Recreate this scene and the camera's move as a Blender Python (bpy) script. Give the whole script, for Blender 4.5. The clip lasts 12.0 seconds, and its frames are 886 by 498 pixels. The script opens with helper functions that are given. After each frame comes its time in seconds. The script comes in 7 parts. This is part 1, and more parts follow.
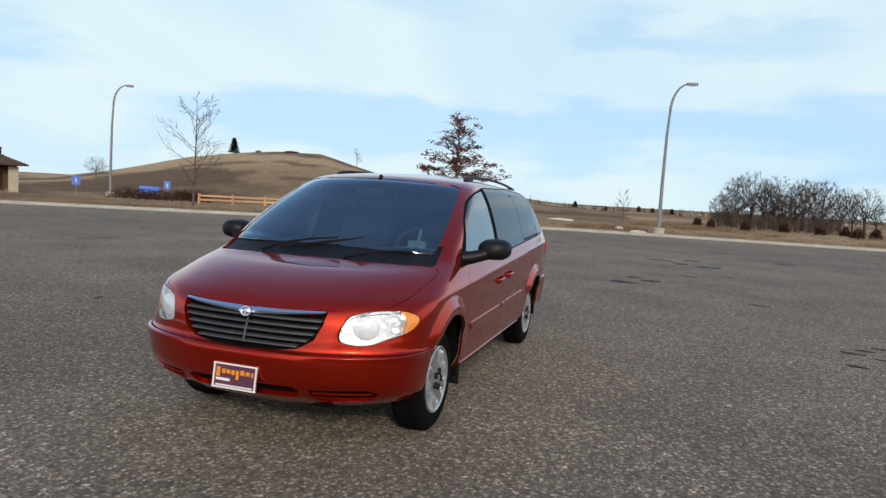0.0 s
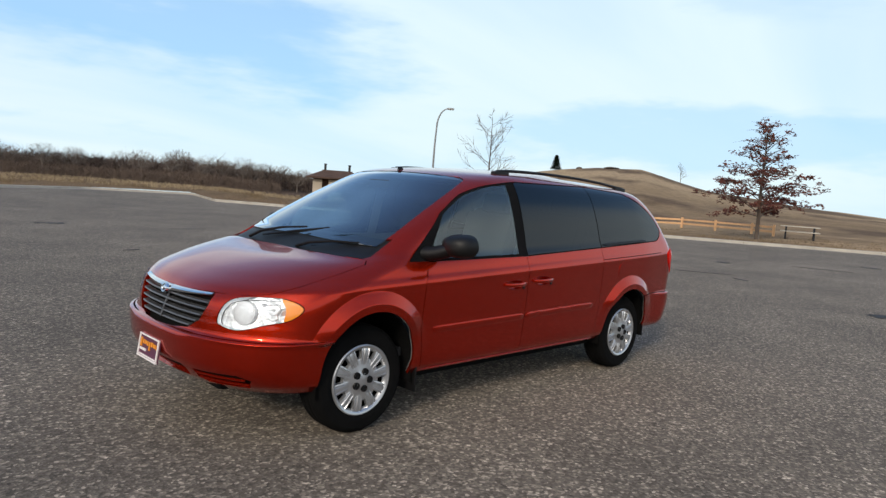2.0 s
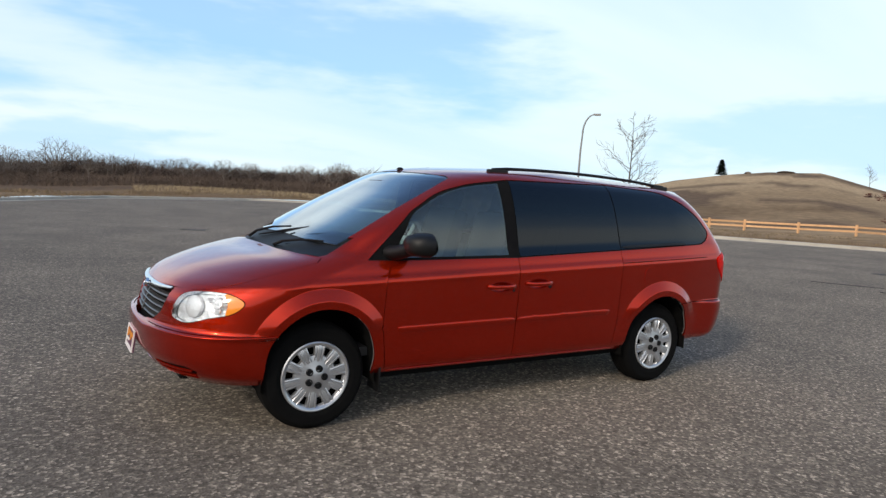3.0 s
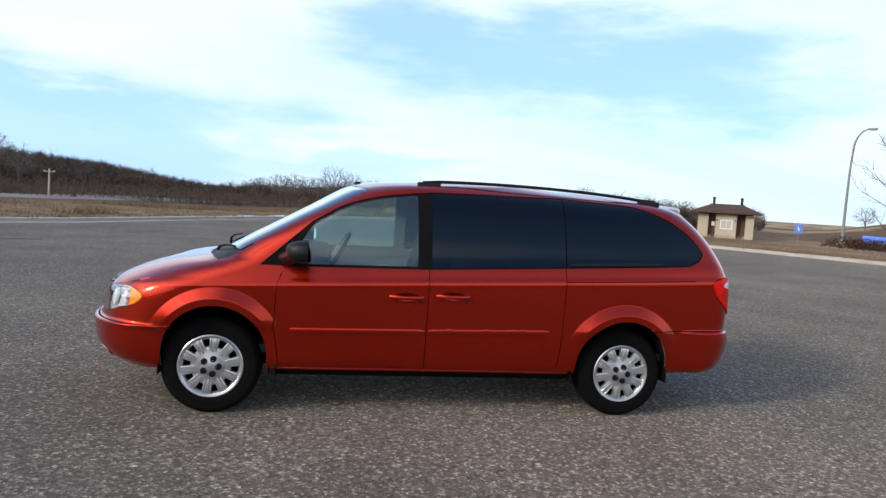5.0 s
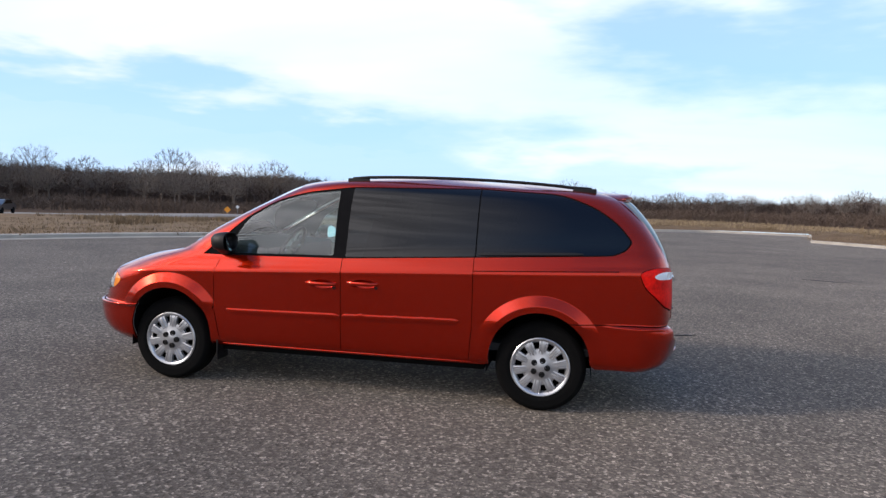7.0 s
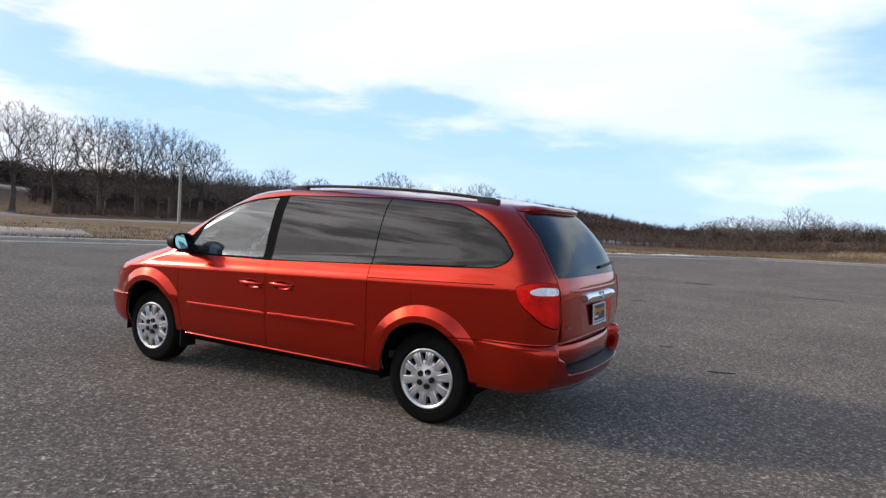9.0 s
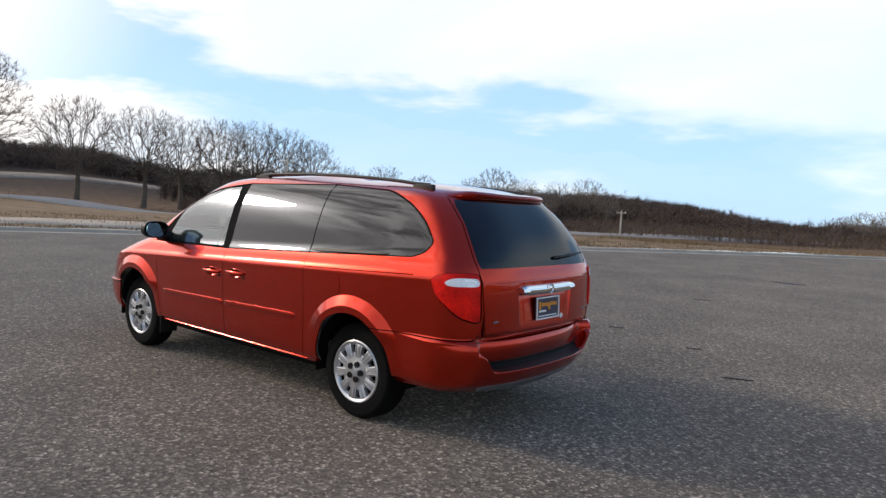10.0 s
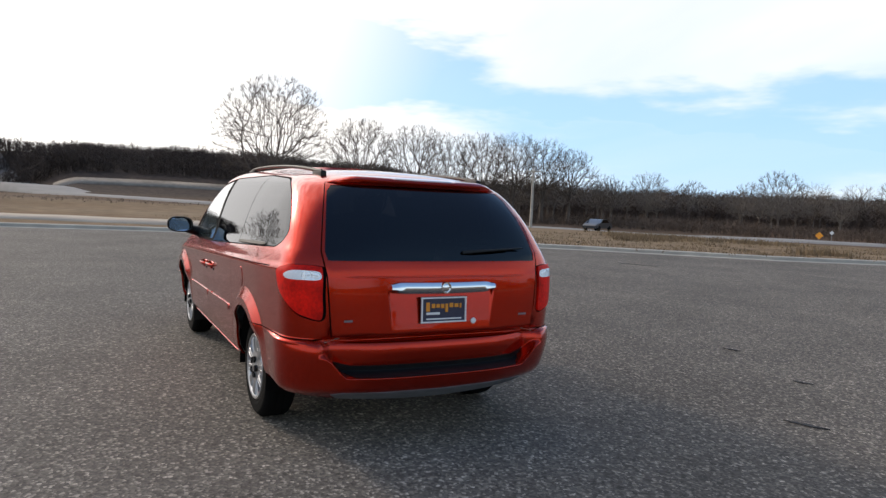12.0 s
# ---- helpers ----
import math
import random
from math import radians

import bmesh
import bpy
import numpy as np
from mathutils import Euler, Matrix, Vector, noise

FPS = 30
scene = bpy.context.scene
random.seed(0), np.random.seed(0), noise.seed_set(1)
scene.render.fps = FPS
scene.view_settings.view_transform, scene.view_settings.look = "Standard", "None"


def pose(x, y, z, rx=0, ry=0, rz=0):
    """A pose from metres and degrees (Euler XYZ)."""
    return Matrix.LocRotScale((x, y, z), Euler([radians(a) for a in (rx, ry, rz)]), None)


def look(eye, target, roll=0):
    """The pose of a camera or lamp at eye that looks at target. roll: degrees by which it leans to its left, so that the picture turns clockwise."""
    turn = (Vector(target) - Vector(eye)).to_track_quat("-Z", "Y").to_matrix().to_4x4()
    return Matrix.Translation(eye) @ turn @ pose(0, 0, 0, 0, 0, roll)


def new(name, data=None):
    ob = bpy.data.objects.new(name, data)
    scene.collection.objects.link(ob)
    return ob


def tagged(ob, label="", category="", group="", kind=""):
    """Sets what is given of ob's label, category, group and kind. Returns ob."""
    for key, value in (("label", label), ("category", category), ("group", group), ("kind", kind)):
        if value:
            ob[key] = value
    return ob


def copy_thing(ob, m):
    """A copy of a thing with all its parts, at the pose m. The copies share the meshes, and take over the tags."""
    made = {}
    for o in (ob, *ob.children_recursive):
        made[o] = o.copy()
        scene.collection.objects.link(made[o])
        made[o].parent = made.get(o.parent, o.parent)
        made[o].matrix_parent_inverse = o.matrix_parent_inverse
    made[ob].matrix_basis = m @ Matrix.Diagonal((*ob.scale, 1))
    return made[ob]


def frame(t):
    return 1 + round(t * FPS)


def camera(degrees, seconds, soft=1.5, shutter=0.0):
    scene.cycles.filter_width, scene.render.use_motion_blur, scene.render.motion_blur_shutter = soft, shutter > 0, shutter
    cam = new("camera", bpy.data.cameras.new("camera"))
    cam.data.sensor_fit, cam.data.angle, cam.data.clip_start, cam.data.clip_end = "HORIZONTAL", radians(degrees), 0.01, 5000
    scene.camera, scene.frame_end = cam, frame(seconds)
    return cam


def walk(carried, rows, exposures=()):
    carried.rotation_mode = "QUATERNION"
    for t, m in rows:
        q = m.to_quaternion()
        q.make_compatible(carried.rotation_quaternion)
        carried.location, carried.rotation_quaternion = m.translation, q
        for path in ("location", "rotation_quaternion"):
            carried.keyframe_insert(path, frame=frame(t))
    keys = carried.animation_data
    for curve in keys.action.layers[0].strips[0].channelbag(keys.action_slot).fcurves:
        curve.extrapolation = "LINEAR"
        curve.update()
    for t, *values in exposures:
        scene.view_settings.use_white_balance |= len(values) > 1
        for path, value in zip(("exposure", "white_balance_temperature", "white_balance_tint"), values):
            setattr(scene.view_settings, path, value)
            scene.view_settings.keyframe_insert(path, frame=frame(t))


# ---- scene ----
cam = camera(66.7, 12.0, soft=1.4)
METRES, EYE, TURN = 14.86, 1.543, -72.04
ROWS = [
    (0.0, 0.0, 0.0, 0.0, 0.26, -4.5, -3.36),
    (0.5, 0.0403, 0.0087, -0.0, 6.19, -4.24, -3.97),
    (1.0, 0.0794, 0.0223, -0.0011, 13.28, -3.72, -4.44),
    (1.5, 0.1161, 0.0418, -0.0008, 20.71, -3.37, -4.9),
    (2.0, 0.1511, 0.0651, -0.0015, 27.48, -4.88, -4.0),
    (2.5, 0.1829, 0.0915, -0.0011, 35.1, -5.01, -4.41),
    (3.0, 0.2158, 0.1175, -0.0013, 40.7, -4.93, -3.29),
    (5.0, 0.3213, 0.241, 0.0026, 62.21, -4.16, -3.62),
    (5.5, 0.3409, 0.2776, 0.0021, 66.68, -4.47, -3.7),
    (6.0, 0.3621, 0.3158, 0.0018, 71.06, -2.94, -4.39),
    (6.5, 0.3754, 0.356, -0.0001, 75.62, -3.52, -2.52),
    (7.0, 0.3857, 0.3967, -0.0007, 83.11, -3.95, -1.86),
    (9.0, 0.3826, 0.5553, -0.0013, 101.39, -2.77, -3.25),
    (9.5, 0.3665, 0.5956, -0.0017, 108.07, -3.66, -3.05),
    (10.0, 0.3433, 0.6326, -0.0014, 110.76, -3.59, -3.17),
    (10.5, 0.318, 0.6679, -0.0024, 117.71, -3.82, -3.88),
    (11.0, 0.288, 0.6993, -0.0022, 121.93, -3.43, -3.53),
    (11.5, 0.2582, 0.7299, -0.003, 128.31, -4.43, -3.34),
    (12.0, 0.2252, 0.7558, -0.003, 133.74, -3.91, -2.63),
]
walk(cam, [(t, pose(-5.654, -2.235, EYE, 0, 0, TURN) @ pose(METRES * x, METRES * y, METRES * z, 90 + pitch, roll, yaw)) for t, x, y, z, yaw, pitch, roll in ROWS],
     exposures=[(0.0, 0.02, 6600, 10), (3.0, 0.19, 6600, 11), (5.0, 0.34, 6400, 13), (7.2, 0.34, 6450, 18), (9.5, 0.30, 6700, 15), (12.0, 0.28, 6750, 13)])

# ---- light ----
SUN_AZ, SUN_EL = 206.0, 25.0          # degrees, anticlockwise from +x, and above the horizon
sun = new("sun", bpy.data.lights.new("sun", "SUN"))
sun.data.energy, sun.data.angle, sun.data.color = 1.35, radians(6.5), (1.0, 0.88, 0.72)
sd = Vector((math.cos(radians(SUN_AZ)) * math.cos(radians(SUN_EL)), math.sin(radians(SUN_AZ)) * math.cos(radians(SUN_EL)), math.sin(radians(SUN_EL))))
sun.matrix_world = look(sd * 60, (0, 0, 0))


def build_world():
    w = bpy.data.worlds.new("sky")
    scene.world = w
    w.use_nodes = True
    nt = w.node_tree
    n, l = nt.nodes, nt.links
    n.clear()
    out, bg = n.new("ShaderNodeOutputWorld"), n.new("ShaderNodeBackground")
    sky = n.new("ShaderNodeTexSky")
    sky.sky_type, sky.sun_disc = "NISHITA", False
    sky.sun_elevation, sky.sun_rotation = radians(SUN_EL), radians(90 - SUN_AZ)
    sky.dust_density, sky.ozone_density, sky.air_density = 0.4, 2.5, 1.0
    tc, sep = n.new("ShaderNodeTexCoord"), n.new("ShaderNodeSeparateXYZ")
    l.new(tc.outputs["Generated"], sep.inputs[0])
    up = n.new("ShaderNodeMath"); up.operation = "MAXIMUM"; up.inputs[1].default_value = 0.0
    l.new(sep.outputs[2], up.inputs[0])
    add = n.new("ShaderNodeMath"); add.operation = "ADD"; add.inputs[1].default_value = 0.16
    l.new(up.outputs[0], add.inputs[0])
    dx, dy, comb = n.new("ShaderNodeMath"), n.new("ShaderNodeMath"), n.new("ShaderNodeCombineXYZ")
    for k, d in ((0, dx), (1, dy)):
        d.operation = "DIVIDE"
        l.new(sep.outputs[k], d.inputs[0]); l.new(add.outputs[0], d.inputs[1]); l.new(d.outputs[0], comb.inputs[k])
    mp = n.new("ShaderNodeMapping")
    mp.inputs["Rotation"].default_value = (0, 0, radians(-62)); mp.inputs["Scale"].default_value = (0.16, 0.46, 1); mp.inputs["Location"].default_value = (3.1, 1.7, 0)
    l.new(comb.outputs[0], mp.inputs[0])
    big, fine = n.new("ShaderNodeTexNoise"), n.new("ShaderNodeTexNoise")
    big.inputs["Scale"].default_value, big.inputs["Detail"].default_value, big.inputs["Roughness"].default_value, big.inputs["Distortion"].default_value = 1.5, 5.0, 0.5, 0.5
    fine.inputs["Scale"].default_value, fine.inputs["Detail"].default_value = 6.0, 6.0
    l.new(mp.outputs[0], big.inputs[0]); l.new(mp.outputs[0], fine.inputs[0])
    ramp = n.new("ShaderNodeMapRange")
    ramp.interpolation_type = "SMOOTHSTEP"
    ramp.inputs["From Min"].default_value, ramp.inputs["From Max"].default_value = 0.20, 0.67
    mixn = n.new("ShaderNodeMath"); mixn.operation = "MULTIPLY_ADD"; mixn.inputs[1].default_value = 0.12
    l.new(fine.outputs[0], mixn.inputs[0]); l.new(big.outputs[0], mixn.inputs[2])
    sub = n.new("ShaderNodeMath"); sub.operation = "SUBTRACT"; sub.inputs[1].default_value = 0.06
    l.new(mixn.outputs[0], sub.inputs[0]); l.new(sub.outputs[0], ramp.inputs[0])
    # clouds are brighter towards the veiled sun
    dot = n.new("ShaderNodeVectorMath"); dot.operation = "DOT_PRODUCT"; dot.inputs[1].default_value = sd
    l.new(tc.outputs["Generated"], dot.inputs[0])
    near = n.new("ShaderNodeMapRange"); near.inputs["From Min"].default_value, near.inputs["From Max"].default_value = 0.2, 1.0
    near.inputs["To Min"].default_value, near.inputs["To Max"].default_value = 0.0, 1.0
    l.new(dot.outputs["Value"], near.inputs[0])
    pw = n.new("ShaderNodeMath"); pw.operation = "POWER"; pw.inputs[1].default_value = 4.0
    l.new(near.outputs[0], pw.inputs[0])
    curd = n.new("ShaderNodeTexNoise")
    curd.inputs["Scale"].default_value, curd.inputs["Detail"].default_value, curd.inputs["Roughness"].default_value = 6.0, 5.0, 0.55
    flat = n.new("ShaderNodeMapping"); flat.inputs["Scale"].default_value = (1.0, 1.0, 3.2)
    l.new(tc.outputs["Generated"], flat.inputs[0]); l.new(flat.outputs[0], curd.inputs[0])
    mott = n.new("ShaderNodeMapRange"); mott.interpolation_type = "SMOOTHSTEP"
    mott.inputs["From Min"].default_value, mott.inputs["From Max"].default_value = 0.34, 0.66
    mott.inputs["To Min"].default_value, mott.inputs["To Max"].default_value = -0.3, 0.8
    l.new(curd.outputs[0], mott.inputs[0])
    lit = n.new("ShaderNodeMath"); lit.operation = "MULTIPLY"
    rise = n.new("ShaderNodeMapRange"); rise.interpolation_type = "SMOOTHSTEP"
    rise.inputs["From Min"].default_value, rise.inputs["From Max"].default_value = 0.30, 0.42
    l.new(up.outputs[0], rise.inputs[0])
    curds = n.new("ShaderNodeMath"); curds.operation = "MULTIPLY_ADD"; curds.inputs[2].default_value = 0.3
    l.new(mott.outputs[0], curds.inputs[0]); l.new(rise.outputs[0], curds.inputs[1])
    l.new(pw.outputs[0], lit.inputs[0]); l.new(curds.outputs[0], lit.inputs[1])
    br = n.new("ShaderNodeMath"); br.operation = "MULTIPLY_ADD"; br.inputs[1].default_value, br.inputs[2].default_value = 2.4, 0.97
    l.new(lit.outputs[0], br.inputs[0])
    glow = n.new("ShaderNodeMath"); glow.operation = "POWER"; glow.inputs[1].default_value = 220.0
    l.new(near.outputs[0], glow.inputs[0])
    halo = n.new("ShaderNodeMath"); halo.operation = "MULTIPLY_ADD"; halo.inputs[1].default_value = 12.0
    l.new(glow.outputs[0], halo.inputs[0]); l.new(br.outputs[0], halo.inputs[2])
    # away from the sun the cloud is thinner and cooler
    tone = n.new("ShaderNodeMix"); tone.data_type = "RGBA"
    tone.inputs["A"].default_value, tone.inputs["B"].default_value = (0.77, 0.94, 1.0, 1), (1.0, 0.985, 0.95, 1)
    side = n.new("ShaderNodeMapRange"); side.inputs["From Min"].default_value, side.inputs["From Max"].default_value = -0.7, 0.6
    l.new(dot.outputs["Value"], side.inputs[0]); l.new(side.outputs[0], tone.inputs["Factor"])
    white = n.new("ShaderNodeVectorMath"); white.operation = "SCALE"
    l.new(tone.outputs["Result"], white.inputs[0]); l.new(halo.outputs[0], white.inputs["Scale"])
    # the clear sky, deep blue overhead and pale at the horizon
    high = n.new("ShaderNodeMapRange"); high.interpolation_type = "SMOOTHSTEP"
    high.inputs["From Min"].default_value, high.inputs["From Max"].default_value = 0.05, 0.80
    l.new(up.outputs[0], high.inputs[0])
    blue = n.new("ShaderNodeMix"); blue.data_type = "RGBA"
    blue.inputs["A"].default_value, blue.inputs["B"].default_value = (0.27, 0.54, 0.87, 1), (0.06, 0.17, 0.42, 1)
    l.new(high.outputs[0], blue.inputs["Factor"])
    clear = n.new("ShaderNodeVectorMath"); clear.operation = "MULTIPLY_ADD"
    clear.inputs[1].default_value = (0.02, 0.022, 0.022)
    l.new(sky.outputs[0], clear.inputs[0]); l.new(blue.outputs["Result"], clear.inputs[2])
    # long blue openings between the cloud sheets, by direction and height, with uneven edges
    warp, shift = n.new("ShaderNodeTexNoise"), n.new("ShaderNodeVectorMath")
    warp.inputs["Scale"].default_value, warp.inputs["Detail"].default_value, warp.inputs["Roughness"].default_value = 3.2, 5.0, 0.55
    wide = n.new("ShaderNodeMapping"); wide.inputs["Scale"].default_value = (1.0, 1.0, 4.0)
    l.new(tc.outputs["Generated"], wide.inputs[0]); l.new(wide.outputs[0], warp.inputs[0])
    shift.operation = "MULTIPLY_ADD"; shift.inputs[1].default_value, shift.inputs[2].default_value = (36, 13, 0), (-18, -6.5, 0)
    l.new(warp.outputs["Color"], shift.inputs[0])
    apart = n.new("ShaderNodeSeparateXYZ"); l.new(shift.outputs[0], apart.inputs[0])

    def calc(op, a, b=0.0, c=0.0):
        node = n.new("ShaderNodeMath"); node.operation = op
        for k, val in enumerate((a, b, c)):
            if isinstance(val, (int, float)):
                node.inputs[k].default_value = val
            else:
                l.new(val, node.inputs[k])
        return node.outputs[0]

    def ease(val, a, b):
        node = n.new("ShaderNodeMapRange"); node.interpolation_type = "SMOOTHSTEP"
        node.inputs["From Min"].default_value, node.inputs["From Max"].default_value = min(a, b), max(a, b)
        node.inputs["To Min"].default_value, node.inputs["To Max"].default_value = (0.0, 1.0) if a < b else (1.0, 0.0)
        l.new(val, node.inputs[0])
        return node.outputs[0]

    az = calc("ADD", calc("MULTIPLY", calc("ARCTAN2", sep.outputs[1], sep.outputs[0]), 57.296), apart.outputs[0])
    el = calc("ADD", calc("MULTIPLY", calc("ARCSINE", sep.outputs[2]), 57.296), apart.outputs[1])
    gaps = 0.0
    # from and to in direction, height there and there, half width, depth
    for a0, a1, e0, e1, half, deep in ((96, 172, 4.0, 12.0, 3.2, 0.8), (94, 146, 3.0, 5.0, 6.5, 0.75), (54, 92, 9.5, 13.5, 5.0, 0.8), (-30, 44, 6.5, 4.5, 3.0, 0.5), (74, 104, 0.5, 2.5, 2.5, 0.5), (20, 52, 17, 21, 3.5, 0.3), (-14, 8, 13, 15, 2.5, 0.35)):
        mid = calc("MULTIPLY_ADD", az, (e1 - e0) / (a1 - a0), e0 - a0 * (e1 - e0) / (a1 - a0))
        across = ease(calc("ABSOLUTE", calc("SUBTRACT", el, mid)), half, half * 0.25)
        along = calc("MULTIPLY", ease(az, a0 - 5, a0 + 6), ease(az, a1 + 5, a1 - 6))
        gaps = calc("MAXIMUM", gaps, calc("MULTIPLY", calc("MULTIPLY", across, along), deep))
    thin = n.new("ShaderNodeMapRange"); thin.interpolation_type = "SMOOTHSTEP"
    thin.inputs["From Min"].default_value, thin.inputs["From Max"].default_value = 0.29, 0.48
    thin.inputs["To Min"].default_value, thin.inputs["To Max"].default_value = 1.0, 0.10
    l.new(up.outputs[0], thin.inputs[0])
    much = n.new("ShaderNodeMath"); much.operation = "MULTIPLY"
    cloud = calc("MULTIPLY", calc("MULTIPLY_ADD", ramp.outputs[0], 0.42, 0.58), calc("SUBTRACT", 1.0, gaps))
    l.new(cloud, much.inputs[0]); l.new(thin.outputs[0], much.inputs[1])
    mix = n.new("ShaderNodeMix"); mix.data_type = "RGBA"
    veil = n.new("ShaderNodeMapRange"); veil.interpolation_type = "SMOOTHSTEP"
    veil.inputs["From Min"].default_value, veil.inputs["From Max"].default_value, veil.inputs["To Max"].default_value = 0.40, 0.80, 0.95
    l.new(near.outputs[0], veil.inputs[0])
    most = n.new("ShaderNodeMath"); most.operation = "MAXIMUM"
    l.new(much.outputs[0], most.inputs[0]); l.new(veil.outputs[0], most.inputs[1])
    l.new(most.outputs[0], mix.inputs["Factor"]); l.new(clear.outputs[0], mix.inputs["A"]); l.new(white.outputs[0], mix.inputs["B"])
    l.new(mix.outputs["Result"], bg.inputs[0])
    bg.inputs[1].default_value = 1.0
    l.new(bg.outputs[0], out.inputs[0])


build_world()

# ---- materials ----
def material(name, colour, rough=0.6, metal=0.0, vary=0.0, scale=8.0, fine=80.0, bump=0.0, coat=0.0, tint=None, spread=0.5, rnd=0.0):
    """A principled material with variation at two scales (metres), relief and, for pieces, a change of tone from one to the next."""
    m = bpy.data.materials.new(name)
    m.use_nodes = True
    nt = m.node_tree
    n, l = nt.nodes, nt.links
    p = n["Principled BSDF"]
    p.inputs["Base Color"].default_value = (*colour, 1)
    p.inputs["Roughness"].default_value, p.inputs["Metallic"].default_value = rough, metal
    p.inputs["Specular IOR Level"].default_value = 0.5 if rough < 0.7 else (0.25 if rough < 0.92 else 0.1)
    p.inputs["Coat Weight"].default_value, p.inputs["Coat Roughness"].default_value = coat, 0.04
    if vary or bump:
        tc = n.new("ShaderNodeTexCoord")
        a, b = n.new("ShaderNodeTexNoise"), n.new("ShaderNodeTexNoise")
        a.inputs["Scale"].default_value, b.inputs["Scale"].default_value = scale, fine
        a.inputs["Detail"].default_value, b.inputs["Detail"].default_value = 5, 4
        l.new(tc.outputs["Object"], a.inputs[0]); l.new(tc.outputs["Object"], b.inputs[0])
        s = n.new("ShaderNodeMath"); s.operation = "MULTIPLY_ADD"; s.inputs[1].default_value = spread
        l.new(b.outputs[0], s.inputs[0]); l.new(a.outputs[0], s.inputs[2])
        mr = n.new("ShaderNodeMapRange")
        mr.inputs["From Min"].default_value, mr.inputs["From Max"].default_value = 0.35 + spread * 0.3, 0.65 + spread * 0.7
        l.new(s.outputs[0], mr.inputs[0])
        mx = n.new("ShaderNodeMix"); mx.data_type = "RGBA"
        other = tint or tuple(c * (1 + vary) for c in colour)
        mx.inputs["A"].default_value = (*[c * (1 - vary) for c in colour], 1)
        mx.inputs["B"].default_value = (*other, 1)
        l.new(mr.outputs[0], mx.inputs["Factor"])
        last = mx.outputs["Result"]
        if rnd:
            oi, ml, add = n.new("ShaderNodeObjectInfo"), n.new("ShaderNodeMath"), n.new("ShaderNodeVectorMath")
            ml.operation = "MULTIPLY_ADD"; ml.inputs[1].default_value, ml.inputs[2].default_value = rnd, 1 - rnd / 2
            add.operation = "SCALE"
            l.new(oi.outputs["Random"], ml.inputs[0]); l.new(last, add.inputs[0]); l.new(ml.outputs[0], add.inputs["Scale"])
            last = add.outputs[0]
        l.new(last, p.inputs["Base Color"])
        if bump:
            bp = n.new("ShaderNodeBump"); bp.inputs["Strength"].default_value = bump; bp.inputs["Distance"].default_value = 0.01
            l.new(s.outputs[0], bp.inputs["Height"]); l.new(bp.outputs[0], p.inputs["Normal"])
    return m


